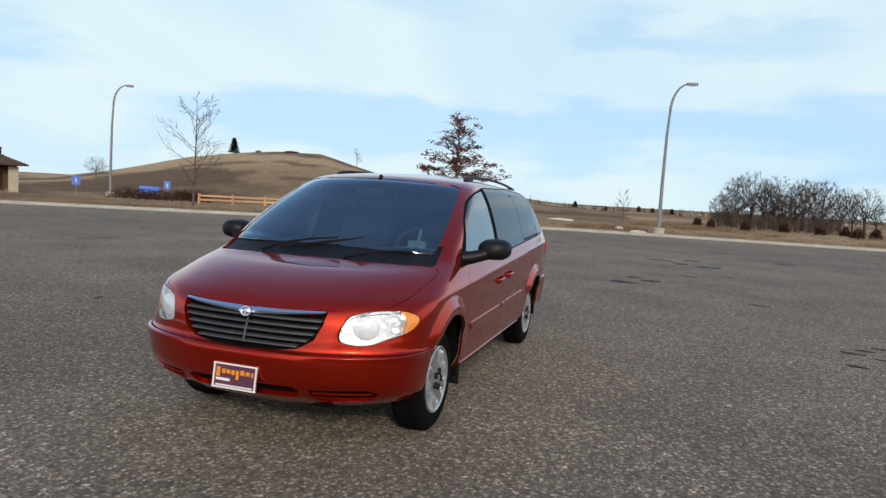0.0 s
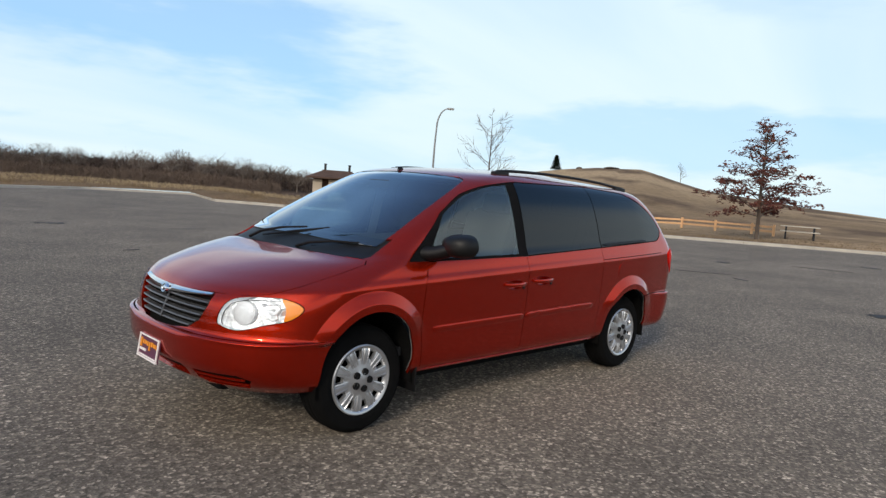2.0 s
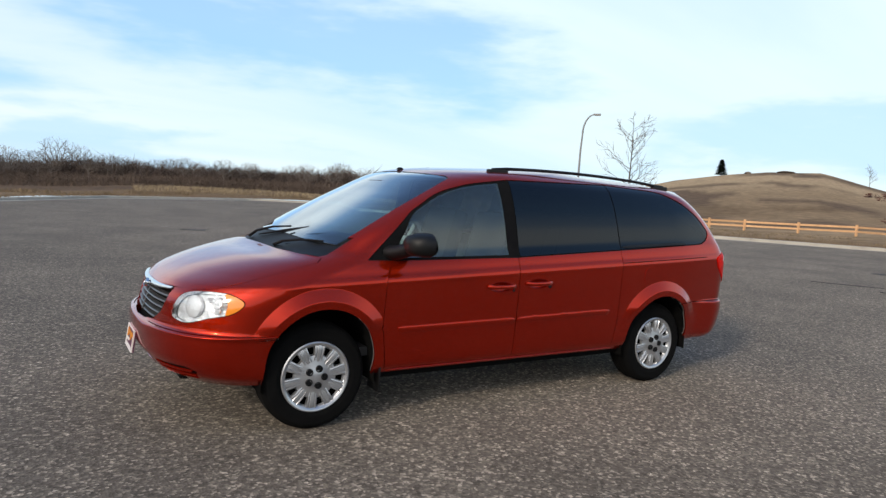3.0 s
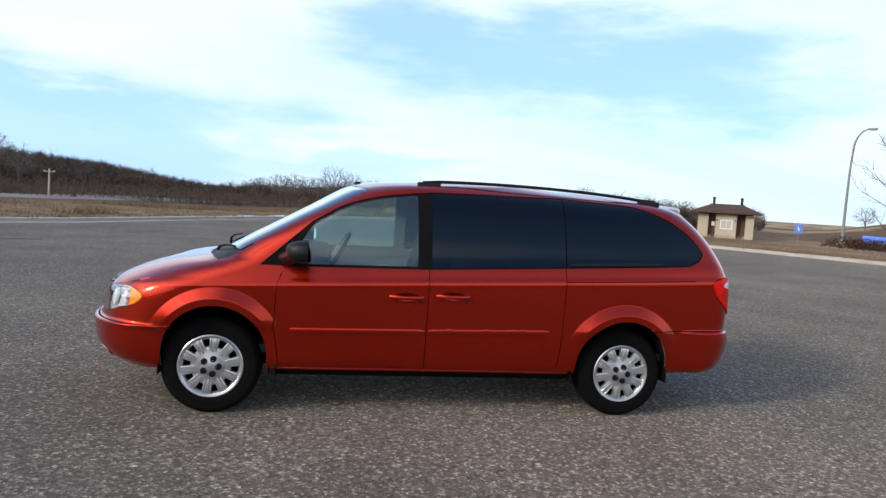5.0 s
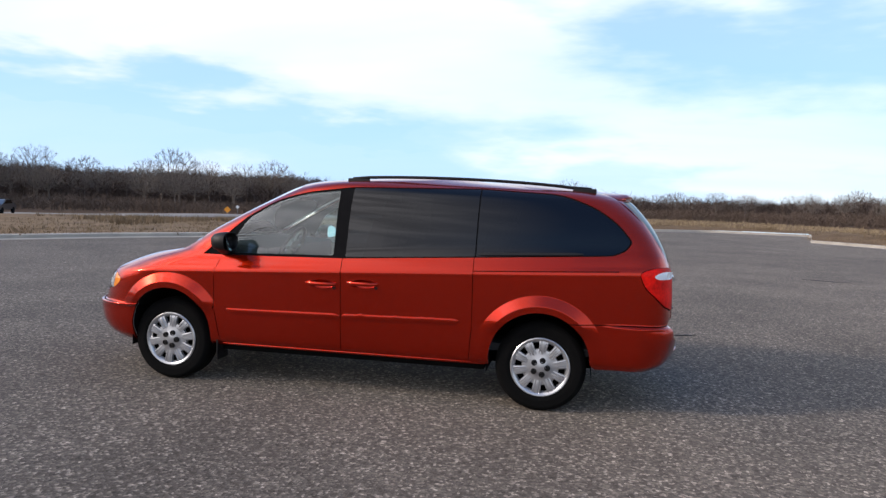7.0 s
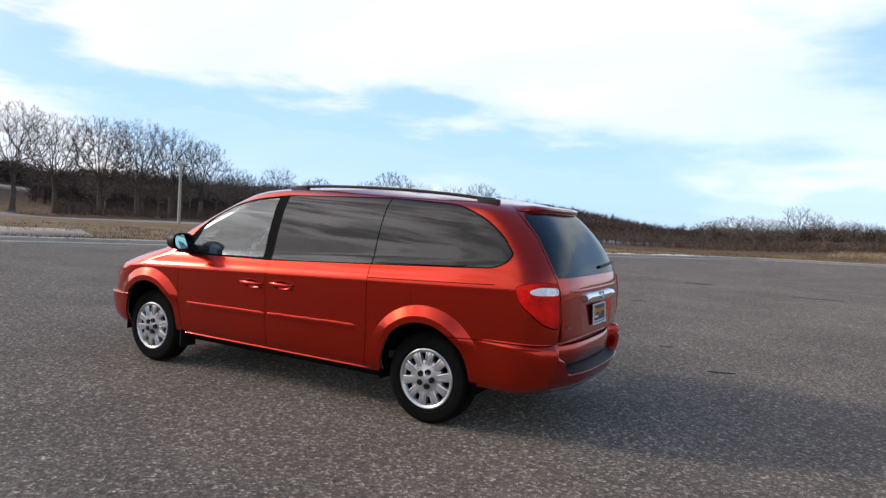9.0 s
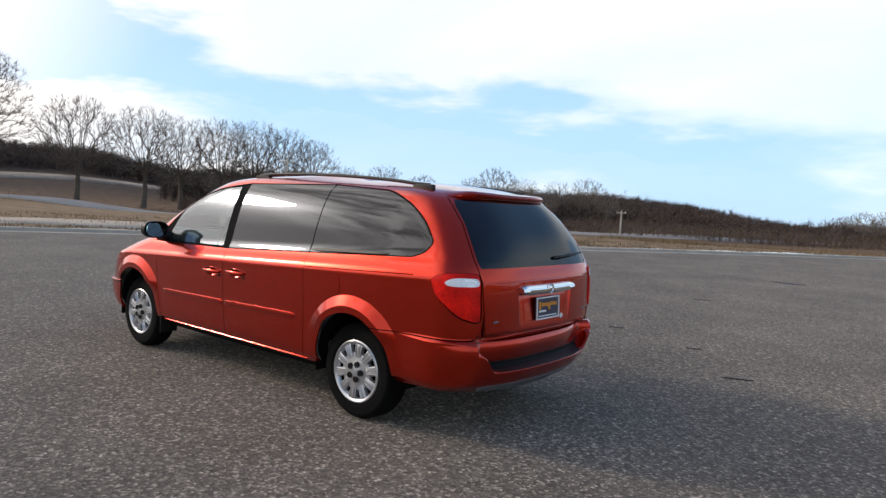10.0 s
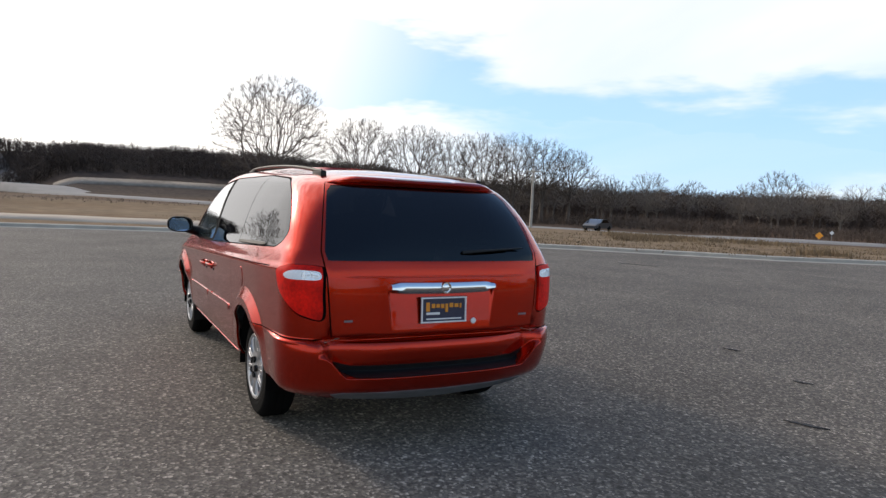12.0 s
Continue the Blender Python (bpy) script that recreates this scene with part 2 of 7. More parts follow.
def asphalt_material():
    """Worn asphalt: stone chips in dark binder, pale where it is polished, with stains and faint cracks."""
    m = bpy.data.materials.new("asphalt")
    m.use_nodes = True
    n, l = m.node_tree.nodes, m.node_tree.links
    p = n["Principled BSDF"]
    p.inputs["Roughness"].default_value = 0.85
    p.inputs["Specular IOR Level"].default_value = 0.24
    p.inputs["Diffuse Roughness"].default_value = 0.4
    tc = n.new("ShaderNodeTexCoord")
    chips, chips2, stain, patch = n.new("ShaderNodeTexVoronoi"), n.new("ShaderNodeTexNoise"), n.new("ShaderNodeTexNoise"), n.new("ShaderNodeTexNoise")
    chips.inputs["Scale"].default_value = 60
    chips2.inputs["Scale"].default_value, chips2.inputs["Detail"].default_value = 26, 6
    stain.inputs["Scale"].default_value, stain.inputs["Detail"].default_value = 0.55, 6
    patch.inputs["Scale"].default_value, patch.inputs["Detail"].default_value = 0.09, 3
    for t in (chips, chips2, stain, patch):
        l.new(tc.outputs["Object"], t.inputs[0])
    r1 = n.new("ShaderNodeValToRGB")
    e = r1.color_ramp.elements
    e[0].position, e[0].color = 0.0, (0.080, 0.067, 0.054, 1)
    e[1].position, e[1].color = 1.0, (0.37, 0.315, 0.255, 1)
    k = e.new(0.60); k.color = (0.127, 0.107, 0.086, 1)
    k = e.new(0.85); k.color = (0.184, 0.156, 0.125, 1)
    sep = n.new("ShaderNodeSeparateColor")
    l.new(chips.outputs["Color"], sep.inputs[0])
    l.new(sep.outputs[0], r1.inputs[0])
    mr = n.new("ShaderNodeMapRange")
    mr.inputs["From Min"].default_value, mr.inputs["From Max"].default_value = 0.3, 0.7
    mr.inputs["To Min"].default_value, mr.inputs["To Max"].default_value = 0.72, 1.30
    l.new(chips2.outputs[0], mr.inputs[0])
    ms = n.new("ShaderNodeMapRange")
    ms.inputs["From Min"].default_value, ms.inputs["From Max"].default_value = 0.3, 0.7
    ms.inputs["To Min"].default_value, ms.inputs["To Max"].default_value = 0.8, 1.18
    l.new(stain.outputs[0], ms.inputs[0])
    mp = n.new("ShaderNodeMapRange")
    mp.inputs["From Min"].default_value, mp.inputs["From Max"].default_value = 0.3, 0.7
    mp.inputs["To Min"].default_value, mp.inputs["To Max"].default_value = 0.86, 1.14
    l.new(patch.outputs[0], mp.inputs[0])
    a, b = n.new("ShaderNodeMath"), n.new("ShaderNodeMath")
    a.operation = b.operation = "MULTIPLY"
    l.new(mr.outputs[0], a.inputs[0]); l.new(ms.outputs[0], a.inputs[1]); l.new(a.outputs[0], b.inputs[0]); l.new(mp.outputs[0], b.inputs[1])
    # single larger stones, pale or dark, among the chips
    stones, pick, gain, both = n.new("ShaderNodeTexVoronoi"), n.new("ShaderNodeSeparateColor"), n.new("ShaderNodeValToRGB"), n.new("ShaderNodeMath")
    stones.inputs["Scale"].default_value = 30
    l.new(tc.outputs["Object"], stones.inputs[0]); l.new(stones.outputs["Color"], pick.inputs[0]); l.new(pick.outputs[1], gain.inputs[0])
    g = gain.color_ramp.elements
    g[0].position, g[0].color = 0.10, (0.38, 0.38, 0.38, 1)
    g[1].position, g[1].color = 0.97, (0.76, 0.76, 0.76, 1)
    for at, val in ((0.16, 0.5), (0.86, 0.5)):
        k = g.new(at); k.color = (val, val, val, 1)
    both.operation = "MULTIPLY"
    l.new(b.outputs[0], both.inputs[0]); l.new(gain.outputs[0], both.inputs[1])
    sc = n.new("ShaderNodeVectorMath"); sc.operation = "SCALE"
    twice = n.new("ShaderNodeMath"); twice.operation = "MULTIPLY"; twice.inputs[1].default_value = 1.9
    l.new(both.outputs[0], twice.inputs[0])
    l.new(r1.outputs[0], sc.inputs[0]); l.new(twice.outputs[0], sc.inputs["Scale"])
    l.new(sc.outputs[0], p.inputs["Base Color"])
    bp = n.new("ShaderNodeBump"); bp.inputs["Strength"].default_value, bp.inputs["Distance"].default_value = 0.7, 0.006
    l.new(chips.outputs["Distance"], bp.inputs["Height"]); l.new(bp.outputs[0], p.inputs["Normal"])
    return m


def glass_material(name, tint, tint_weight, gain=1.4, film=0.0, rough=0.03):
    """A thin car pane: clear or tinted, with a mirror-like gloss that grows towards grazing views."""
    m = bpy.data.materials.new(name)
    m.use_nodes = True
    n, l = m.node_tree.nodes, m.node_tree.links
    n.clear()
    out, tr, gl, mx, fr = n.new("ShaderNodeOutputMaterial"), n.new("ShaderNodeBsdfTransparent"), n.new("ShaderNodeBsdfGlossy"), n.new("ShaderNodeMixShader"), n.new("ShaderNodeFresnel")
    tr.inputs[0].default_value = (*tint, 1)
    gl.inputs[0].default_value, gl.inputs[1].default_value = (0.95, 0.97, 1, 1), rough
    fr.inputs[0].default_value = 1.52
    k = n.new("ShaderNodeMath"); k.operation = "MULTIPLY_ADD"; k.inputs[1].default_value, k.inputs[2].default_value = gain, tint_weight
    k.use_clamp = True
    l.new(fr.outputs[0], k.inputs[0]); l.new(k.outputs[0], mx.inputs[0]); l.new(tr.outputs[0], mx.inputs[1]); l.new(gl.outputs[0], mx.inputs[2]); l.new(mx.outputs[0], out.inputs[0])
    if film:
        # a thin film of road dust; its teal paints in the pane's hazy reflection
        df, mf = n.new("ShaderNodeBsdfDiffuse"), n.new("ShaderNodeMixShader")
        df.inputs[0].default_value, mf.inputs[0].default_value = (0.62, 0.84, 0.82, 1), film
        l.new(mx.outputs[0], mf.inputs[1]); l.new(df.outputs[0], mf.inputs[2]); l.new(mf.outputs[0], out.inputs[0])
    return m


def paint_material():
    """Red metallic car paint: fine flakes under a clear coat."""
    m = material("red_paint", (0.50, 0.025, 0.005), 0.24, 0.84, coat=1.0)
    n, l = m.node_tree.nodes, m.node_tree.links
    p = n["Principled BSDF"]
    p.inputs["Specular IOR Level"].default_value = 0.05
    p.inputs["Coat IOR"].default_value = 1.36
    tc, v = n.new("ShaderNodeTexCoord"), n.new("ShaderNodeTexNoise")
    v.inputs["Scale"].default_value, v.inputs["Detail"].default_value = 900, 2
    l.new(tc.outputs["Object"], v.inputs[0])
    dirt = n.new("ShaderNodeTexNoise"); dirt.inputs["Scale"].default_value, dirt.inputs["Detail"].default_value = 3, 6
    l.new(tc.outputs["Object"], dirt.inputs[0])
    mx = n.new("ShaderNodeMix"); mx.data_type = "RGBA"
    mx.inputs["A"].default_value, mx.inputs["B"].default_value = (0.31, 0.0092, 0.0010, 1), (0.57, 0.0235, 0.0024, 1)
    l.new(v.outputs[0], mx.inputs["Factor"]); l.new(mx.outputs["Result"], p.inputs["Base Color"])
    rr = n.new("ShaderNodeMapRange"); rr.inputs["To Min"].default_value, rr.inputs["To Max"].default_value = 0.004, 0.03
    l.new(dirt.outputs[0], rr.inputs[0]); l.new(rr.outputs[0], p.inputs["Coat Roughness"])
    return m


PAINT = paint_material()
ASPHALT = asphalt_material()
GLASS_CLEAR = glass_material("clear_car_glass", (0.72, 0.93, 0.90), 0.01, 1.6, 0.018)
GLASS_SCREEN = glass_material("windscreen_glass", (0.34, 0.52, 0.62), 0.02, 2.1)
GLASS_DARK = glass_material("privacy_glass", (0.030, 0.033, 0.040), 0.0, 0.88, rough=0.012)
GLASS_REAR = glass_material("rear_window_glass", (0.025, 0.028, 0.034), 0.0, 0.75)
LENS_CLEAR = glass_material("lamp_lens", (0.9, 0.93, 0.95), 0.03)
RUBBER = material("tyre_rubber", (0.004, 0.004, 0.004), 0.95, vary=0.25, scale=10, fine=120, bump=0.15)
BLACK = material("black_plastic", (0.005, 0.005, 0.0055), 0.5, vary=0.2, scale=20, fine=300, bump=0.05)
BLACK.node_tree.nodes["Principled BSDF"].inputs["Specular IOR Level"].default_value = 0.3
FRAME_BLACK = material("window_frame_black", (0.006, 0.006, 0.0065), 0.95, vary=0.2, scale=20, fine=200)
BLACK_MATT = material("underbody_black", (0.004, 0.004, 0.004), 1.0, vary=0.3, scale=6, fine=60)
CHROME = material("chrome", (0.78, 0.79, 0.8), 0.07, 1.0, vary=0.03, scale=20, fine=200)
SILVER = material("silver_wheel_paint", (0.46, 0.47, 0.485), 0.28, 0.7, vary=0.06, scale=12, fine=150, coat=0.4)
GREY_TRIM = material("grey_interior", (0.24, 0.27, 0.27), 0.85, vary=0.1, scale=8, fine=200, bump=0.1)
SEAT_CLOTH = material("grey_seat_cloth", (0.035, 0.038, 0.043), 0.95, vary=0.15, scale=9, fine=250, bump=0.2)
DASH = material("dark_dashboard", (0.04, 0.042, 0.045), 0.7, vary=0.15, scale=15, fine=200, bump=0.1)
GREY_PLASTIC = material("grey_lower_valance", (0.13, 0.135, 0.145), 0.6, vary=0.15, scale=10, fine=120, bump=0.1)
AMBER = material("amber_lens", (0.85, 0.26, 0.02), 0.12, coat=1.0)
TAIL_RED = material("red_lamp_lens", (0.66, 0.006, 0.001), 0.55, coat=0.08, vary=0.45, scale=9, fine=60)
TAIL_RED.node_tree.nodes["Principled BSDF"].inputs["Specular IOR Level"].default_value = 0.15
WHITE_LENS = material("white_lamp_lens", (0.75, 0.77, 0.8), 0.12, coat=1.0, vary=0.08, scale=60, fine=250)
REFLECTOR = material("lamp_reflector", (0.90, 0.92, 0.94), 0.22, 0.60, vary=0.12, scale=34, fine=90, bump=0.9)
CONCRETE = material("kerb_concrete", (0.38, 0.345, 0.29), 0.9, vary=0.16, scale=1.5, fine=40, bump=0.3)
GALV = material("galvanised_steel", (0.21, 0.214, 0.22), 0.55, 0.3, vary=0.12, scale=4, fine=40)
BARK = material("grey_bark", (0.115, 0.092, 0.076), 0.95, vary=0.25, scale=3, fine=30, bump=0.3)
BARK_PALE = material("pale_bark", (0.165, 0.138, 0.115), 0.95, vary=0.25, scale=3, fine=30, bump=0.3)
WOODS = material("bare_woods", (0.080, 0.060, 0.050), 1.0, vary=0.35, scale=0.05, fine=0.6)
OAK_LEAF = material("dry_oak_leaf", (0.075, 0.022, 0.016), 0.8, vary=0.35, scale=1.5, fine=12, tint=(0.14, 0.043, 0.025))
PINE_LEAF = material("dark_conifer", (0.018, 0.03, 0.016), 0.9, vary=0.3, scale=2, fine=12)


# ---- mesh helpers ----
def mesh_ob(name, verts, faces, mat, parent=None, smooth=False, normals=None):
    me = bpy.data.meshes.new(name)
    me.from_pydata([tuple(map(float, v)) for v in verts], [], [tuple(map(int, f)) for f in faces])
    me.validate()
    me.materials.append(mat)
    if smooth:
        me.polygons.foreach_set("use_smooth", [True] * len(me.polygons))
    if normals is not None:
        me.normals_split_custom_set_from_vertices([tuple(map(float, v)) for v in normals])
    me.update()
    ob = new(name, me)
    if parent:
        ob.parent = parent
    return ob


def part(name, bm, mat, parent, label="", smooth=False):
    """Links a bmesh as one mesh object under a thing or a part."""
    bmesh.ops.recalc_face_normals(bm, faces=bm.faces)
    me = bpy.data.meshes.new(name)
    bm.to_mesh(me)
    bm.free()
    me.materials.append(mat)
    if smooth:
        me.polygons.foreach_set("use_smooth", [True] * len(me.polygons))
        me.set_sharp_from_angle(angle=radians(40))
    ob = new(name, me)
    ob.parent = parent
    if label:
        ob["label"] = label
    return ob


def empty(name, place=(0, 0, 0)):
    ob = new(name)
    ob.location = place
    return ob


def box(bm, c, s, m=None, bevel=0.0):
    """Adds a box with centre c and size s, bevelled."""
    r = bmesh.ops.create_cube(bm, size=1.0, matrix=(m or Matrix()) @ Matrix.Translation(c) @ Matrix.Diagonal((*s, 1)))
    if bevel:
        es = {e for v in r["verts"] for e in v.link_edges}
        bmesh.ops.bevel(bm, geom=list(es), offset=bevel, segments=2, affect="EDGES", profile=0.7)
    return bm


def tube(pts, rad, sides=8, cap=True):
    """A bmesh tube along pts; rad is a number or one for each point."""
    bm = bmesh.new()
    tube_into(bm, pts, rad, sides, cap)
    return bm


def tube_into(bm, pts, rad, sides=8, cap=True):
    pts = [Vector(p) for p in pts]
    rad = [rad] * len(pts) if isinstance(rad, (int, float)) else rad
    rings, side = [], None
    for i, p in enumerate(pts):
        d = (pts[min(i + 1, len(pts) - 1)] - pts[max(i - 1, 0)]).normalized()
        if side is None:
            side = d.orthogonal().normalized()
        side = (side - d * side.dot(d)).normalized()
        up = d.cross(side)
        rings.append([bm.verts.new(p + (side * math.cos(a) + up * math.sin(a)) * rad[i]) for a in [2 * math.pi * k / sides for k in range(sides)]])
    for a, b in zip(rings, rings[1:]):
        for k in range(sides):
            bm.faces.new((a[k], a[(k + 1) % sides], b[(k + 1) % sides], b[k]))
    if cap:
        bm.faces.new(rings[0][::-1]); bm.faces.new(rings[-1])


def lathe(bm, prof, m, seg=48):
    """Turns a profile of (radius, along) about the local y axis of m."""
    rings = []
    for r, y in prof:
        rings.append([bm.verts.new(m @ Vector((r * math.cos(a), y, r * math.sin(a)))) for a in [2 * math.pi * k / seg for k in range(seg)]])
    for a, b in zip(rings, rings[1:]):
        for k in range(seg):
            bm.faces.new((a[k], a[(k + 1) % seg], b[(k + 1) % seg], b[k]))
    return rings


def prism(bm, poly, y0, y1, m=None):
    """A slab with the outline poly, in x and z, from y0 to y1."""
    m = m or Matrix()
    a = [bm.verts.new(m @ Vector((x, y0, z))) for x, z in poly]
    b = [bm.verts.new(m @ Vector((x, y1, z))) for x, z in poly]
    bm.faces.new(a[::-1]); bm.faces.new(b)
    for i in range(len(poly)):
        j = (i + 1) % len(poly)
        bm.faces.new((a[i], a[j], b[j], b[i]))


# ---- the van's skin ----
# Level lines round the van, from the sill to the roof. Each: nose x, nose length, nose fullness, tail x, tail length, tail fullness,
# half width, and the heights at the nose, the front and rear ends of the side, and the tail.
RINGS = np.array([
    (-2.26, 0.55, 2.4, 2.43, 0.36, 2.6, 0.895, 0.292, 0.318, 0.350, 0.305),
    (-2.36, 0.57, 2.4, 2.53, 0.40, 2.6, 0.932, 0.362, 0.378, 0.405, 0.390),
    (-2.425, 0.58, 2.4, 2.58, 0.42, 2.6, 0.946, 0.470, 0.480, 0.490, 0.520),
    (-2.435, 0.58, 2.4, 2.60, 0.42, 2.6, 0.955, 0.575, 0.575, 0.600, 0.610),
    (-2.425, 0.58, 2.4, 2.59, 0.42, 2.6, 0.958, 0.612, 0.612, 0.660, 0.655),
    (-2.385, 0.60, 2.4, 2.50, 0.34, 3.4, 0.960, 0.630, 0.635, 0.690, 0.690),
    (-2.372, 0.62, 2.4, 2.495, 0.33, 3.6, 0.965, 0.690, 0.710, 0.790, 0.790),
    (-2.350, 0.64, 2.4, 2.490, 0.32, 3.6, 0.972, 0.790, 0.815, 0.930, 0.930),
    (-2.290, 0.66, 2.4, 2.480, 0.32, 3.6, 0.976, 0.872, 0.893, 1.045, 1.060),
    (-2.140, 0.70, 2.4, 2.465, 0.32, 3.6, 0.957, 0.955, 0.965, 1.120, 1.120),
    (-1.880, 0.66, 2.6, 2.450, 0.32, 3.6, 0.936, 1.035, 1.035, 1.180, 1.160),
    (-1.640, 0.52, 2.8, 2.430, 0.33, 3.6, 0.914, 1.075, 1.090, 1.230, 1.210),
    (-1.290, 0.46, 3.0, 2.370, 0.36, 3.4, 0.868, 1.260, 1.290, 1.360, 1.330),
    (-0.900, 0.44, 3.0, 2.265, 0.40, 3.2, 0.805, 1.480, 1.490, 1.500, 1.480),
    (-0.590, 0.46, 3.0, 2.160, 0.46, 3.0, 0.735, 1.652, 1.620, 1.600, 1.590),
    (-0.420, 0.50, 2.8, 2.090, 0.50, 2.8, 0.680, 1.690, 1.665, 1.635, 1.630),
    (-0.100, 0.60, 2.6, 1.900, 0.60, 2.6, 0.560, 1.716, 1.702, 1.672, 1.672),
    (0.300, 0.55, 2.4, 1.550, 0.55, 2.4, 0.330, 1.735, 1.733, 1.705, 1.705),
    (0.600, 0.30, 2.2, 1.200, 0.30, 2.2, 0.010, 1.742, 1.742, 1.722, 1.722),
])
NR = len(RINGS) - 1
ARCHES = ((-1.480, 0.425, 0.352), (1.505, 0.385, 0.372))     # x, z, radius
FLARE = 0.122                                                # width of the flares round the wheels


def ring_at(v):
    """The level line at v, smooth from line to line without overshoot."""
    v = np.clip(np.asarray(v, float), 0, NR)
    i = np.minimum(v.astype(int), NR - 1)
    f = (v - i)[..., None]
    d = np.diff(RINGS, axis=0)
    m = np.zeros_like(RINGS)
    a, b = d[:-1], d[1:]
    s = a * b > 0
    m[1:-1] = np.where(s, 2 * a * b / np.where(s, a + b, 1), 0)
    m[0], m[-1] = d[0], d[-1]
    h00, h10, h01, h11 = 2 * f**3 - 3 * f**2 + 1, f**3 - 2 * f**2 + f, -2 * f**3 + 3 * f**2, f**3 - f**2
    return h00 * RINGS[i] + h10 * m[i] + h01 * RINGS[i + 1] + h11 * m[i + 1]


def smooth(a, b, x):
    t = np.clip((x - a) / (b - a), 0, 1)
    return t * t * (3 - 2 * t)


def skin(u, v):
    """The van's near half (y below 0): u runs round from the nose (0) by the side (1 to 3) to the tail (4), v up from the sill."""
    u, v = np.broadcast_arrays(np.clip(np.asarray(u, float), 0, 4), np.asarray(v, float))
    xf, lf, nf, xr, lr, nr, w, zf, z0, z1, zr = np.moveaxis(ring_at(v), -1, 0)
    t = np.clip(u, 0, 1)
    r = ((1 - t) ** nf + t**nf) ** (-1 / nf)
    fx, fy = xf + lf - lf * (1 - t) * r, w * t * r
    q = np.clip(4 - u, 0, 1)
    r2 = ((1 - q) ** nr + q**nr) ** (-1 / nr)
    bx, by = xr - lr + lr * (1 - q) * r2, w * q * r2
    s = np.clip((u - 1) / 2, 0, 1)
    x = np.where(u < 1, fx, np.where(u > 3, bx, xf + lf + (xr - lr - xf - lf) * s))
    y = np.where(u < 1, fy, np.where(u > 3, by, w))
    z = np.where(u < 1, zf + (z0 - zf) * smooth(0, 1, t), np.where(u > 3, zr + (z1 - zr) * smooth(0, 1, q), z0 + (z1 - z0) * s))
    # the sill between the wheels
    z = z + (0.326 - 0.318 - 0.032 * s) * smooth(1.6, 0.0, v) * smooth(-1.20, -1.02, x) * smooth(1.22, 1.05, x)
    # a gentle bow of the sides, the flares round the wheels and the crease under the windows
    y = y - (0.012 * smooth(1.2, 2.6, np.abs(x)) + 0.03 * smooth(1.7, 2.5, x)) * smooth(0.3, 0.6, y)
    for cx, cz, cr in ARCHES:
        d = np.hypot(x - cx, z - cz)
        k = np.clip((cr + FLARE - d) / (FLARE - 0.047), 0, 1)
        y = y + (0.005 + 0.031 * smooth(0.20, 0.80, (z - cz) / np.maximum(d, 0.05)) * smooth(0.54, 0.68, z)) * k * smooth(0.5, 0.8, y) * smooth(0.30, 0.55, z)
    y = y + 0.030 * smooth(1.90, 2.25, x) * smooth(0.700, 0.672, z) * smooth(0.62, 0.80, y) * (v > 0.2)
    # the rounded upper edge of the front bumper, proud of the wing
    k = 0.017 * smooth(3.2, 4.25, v) * (1 - 0.5 * smooth(4.28, 4.5, v)) * smooth(4.62, 4.5, v) * smooth(0.24, 0.42, u) * smooth(1.06, 0.98, u)
    x, y = x - k * (1 - t), y + k * t
    # the step in the rear bumper, under the tailgate
    x = x - 0.105 * smooth(0.78, 0.66, y) * smooth(0.468, 0.498, z - 0.12 * smooth(0.59, 0.74, y)) * smooth(0.72, 0.66, z) * (x > 2.2)
    # the sloping recess round the rear plate
    side = 0.355 - 0.10 * (0.97 - z)
    x = x - 0.10 * (np.clip(z, 0.735, 1.0) - 0.735) * smooth(side + 0.012, side - 0.006, y) * smooth(0.972, 0.962, z) * (x > 2.2)
    crease = 0.905 + (x + 1.86) * 0.042
    y = y + 0.003 * smooth(crease - 0.035, crease, z) * smooth(crease + 0.05, crease + 0.005, z) * smooth(-1.95, -1.6, x) * smooth(0.7, 0.9, y)
    return np.stack([x, -y, z], -1)


def skin_normal(u, v):
    e = 1e-3
    a = skin(np.clip(u + e, 0, 4), v) - skin(np.clip(u - e, 0, 4), v)
    b = skin(u, np.clip(v + e, 0, NR)) - skin(u, np.clip(v - e, 0, NR))
    n = np.cross(a, b)
    k = np.linalg.norm(n, axis=-1, keepdims=True)
    n = n / np.where(k > 1e-12, k, 1)
    return np.where(k > 1e-12, n, np.array((0, 0, 1.0)))


GU, GV = np.meshgrid(np.linspace(0, 4, 201), np.linspace(0, NR, NR * 6 + 1), indexing="ij")
GP = skin(GU, GV)


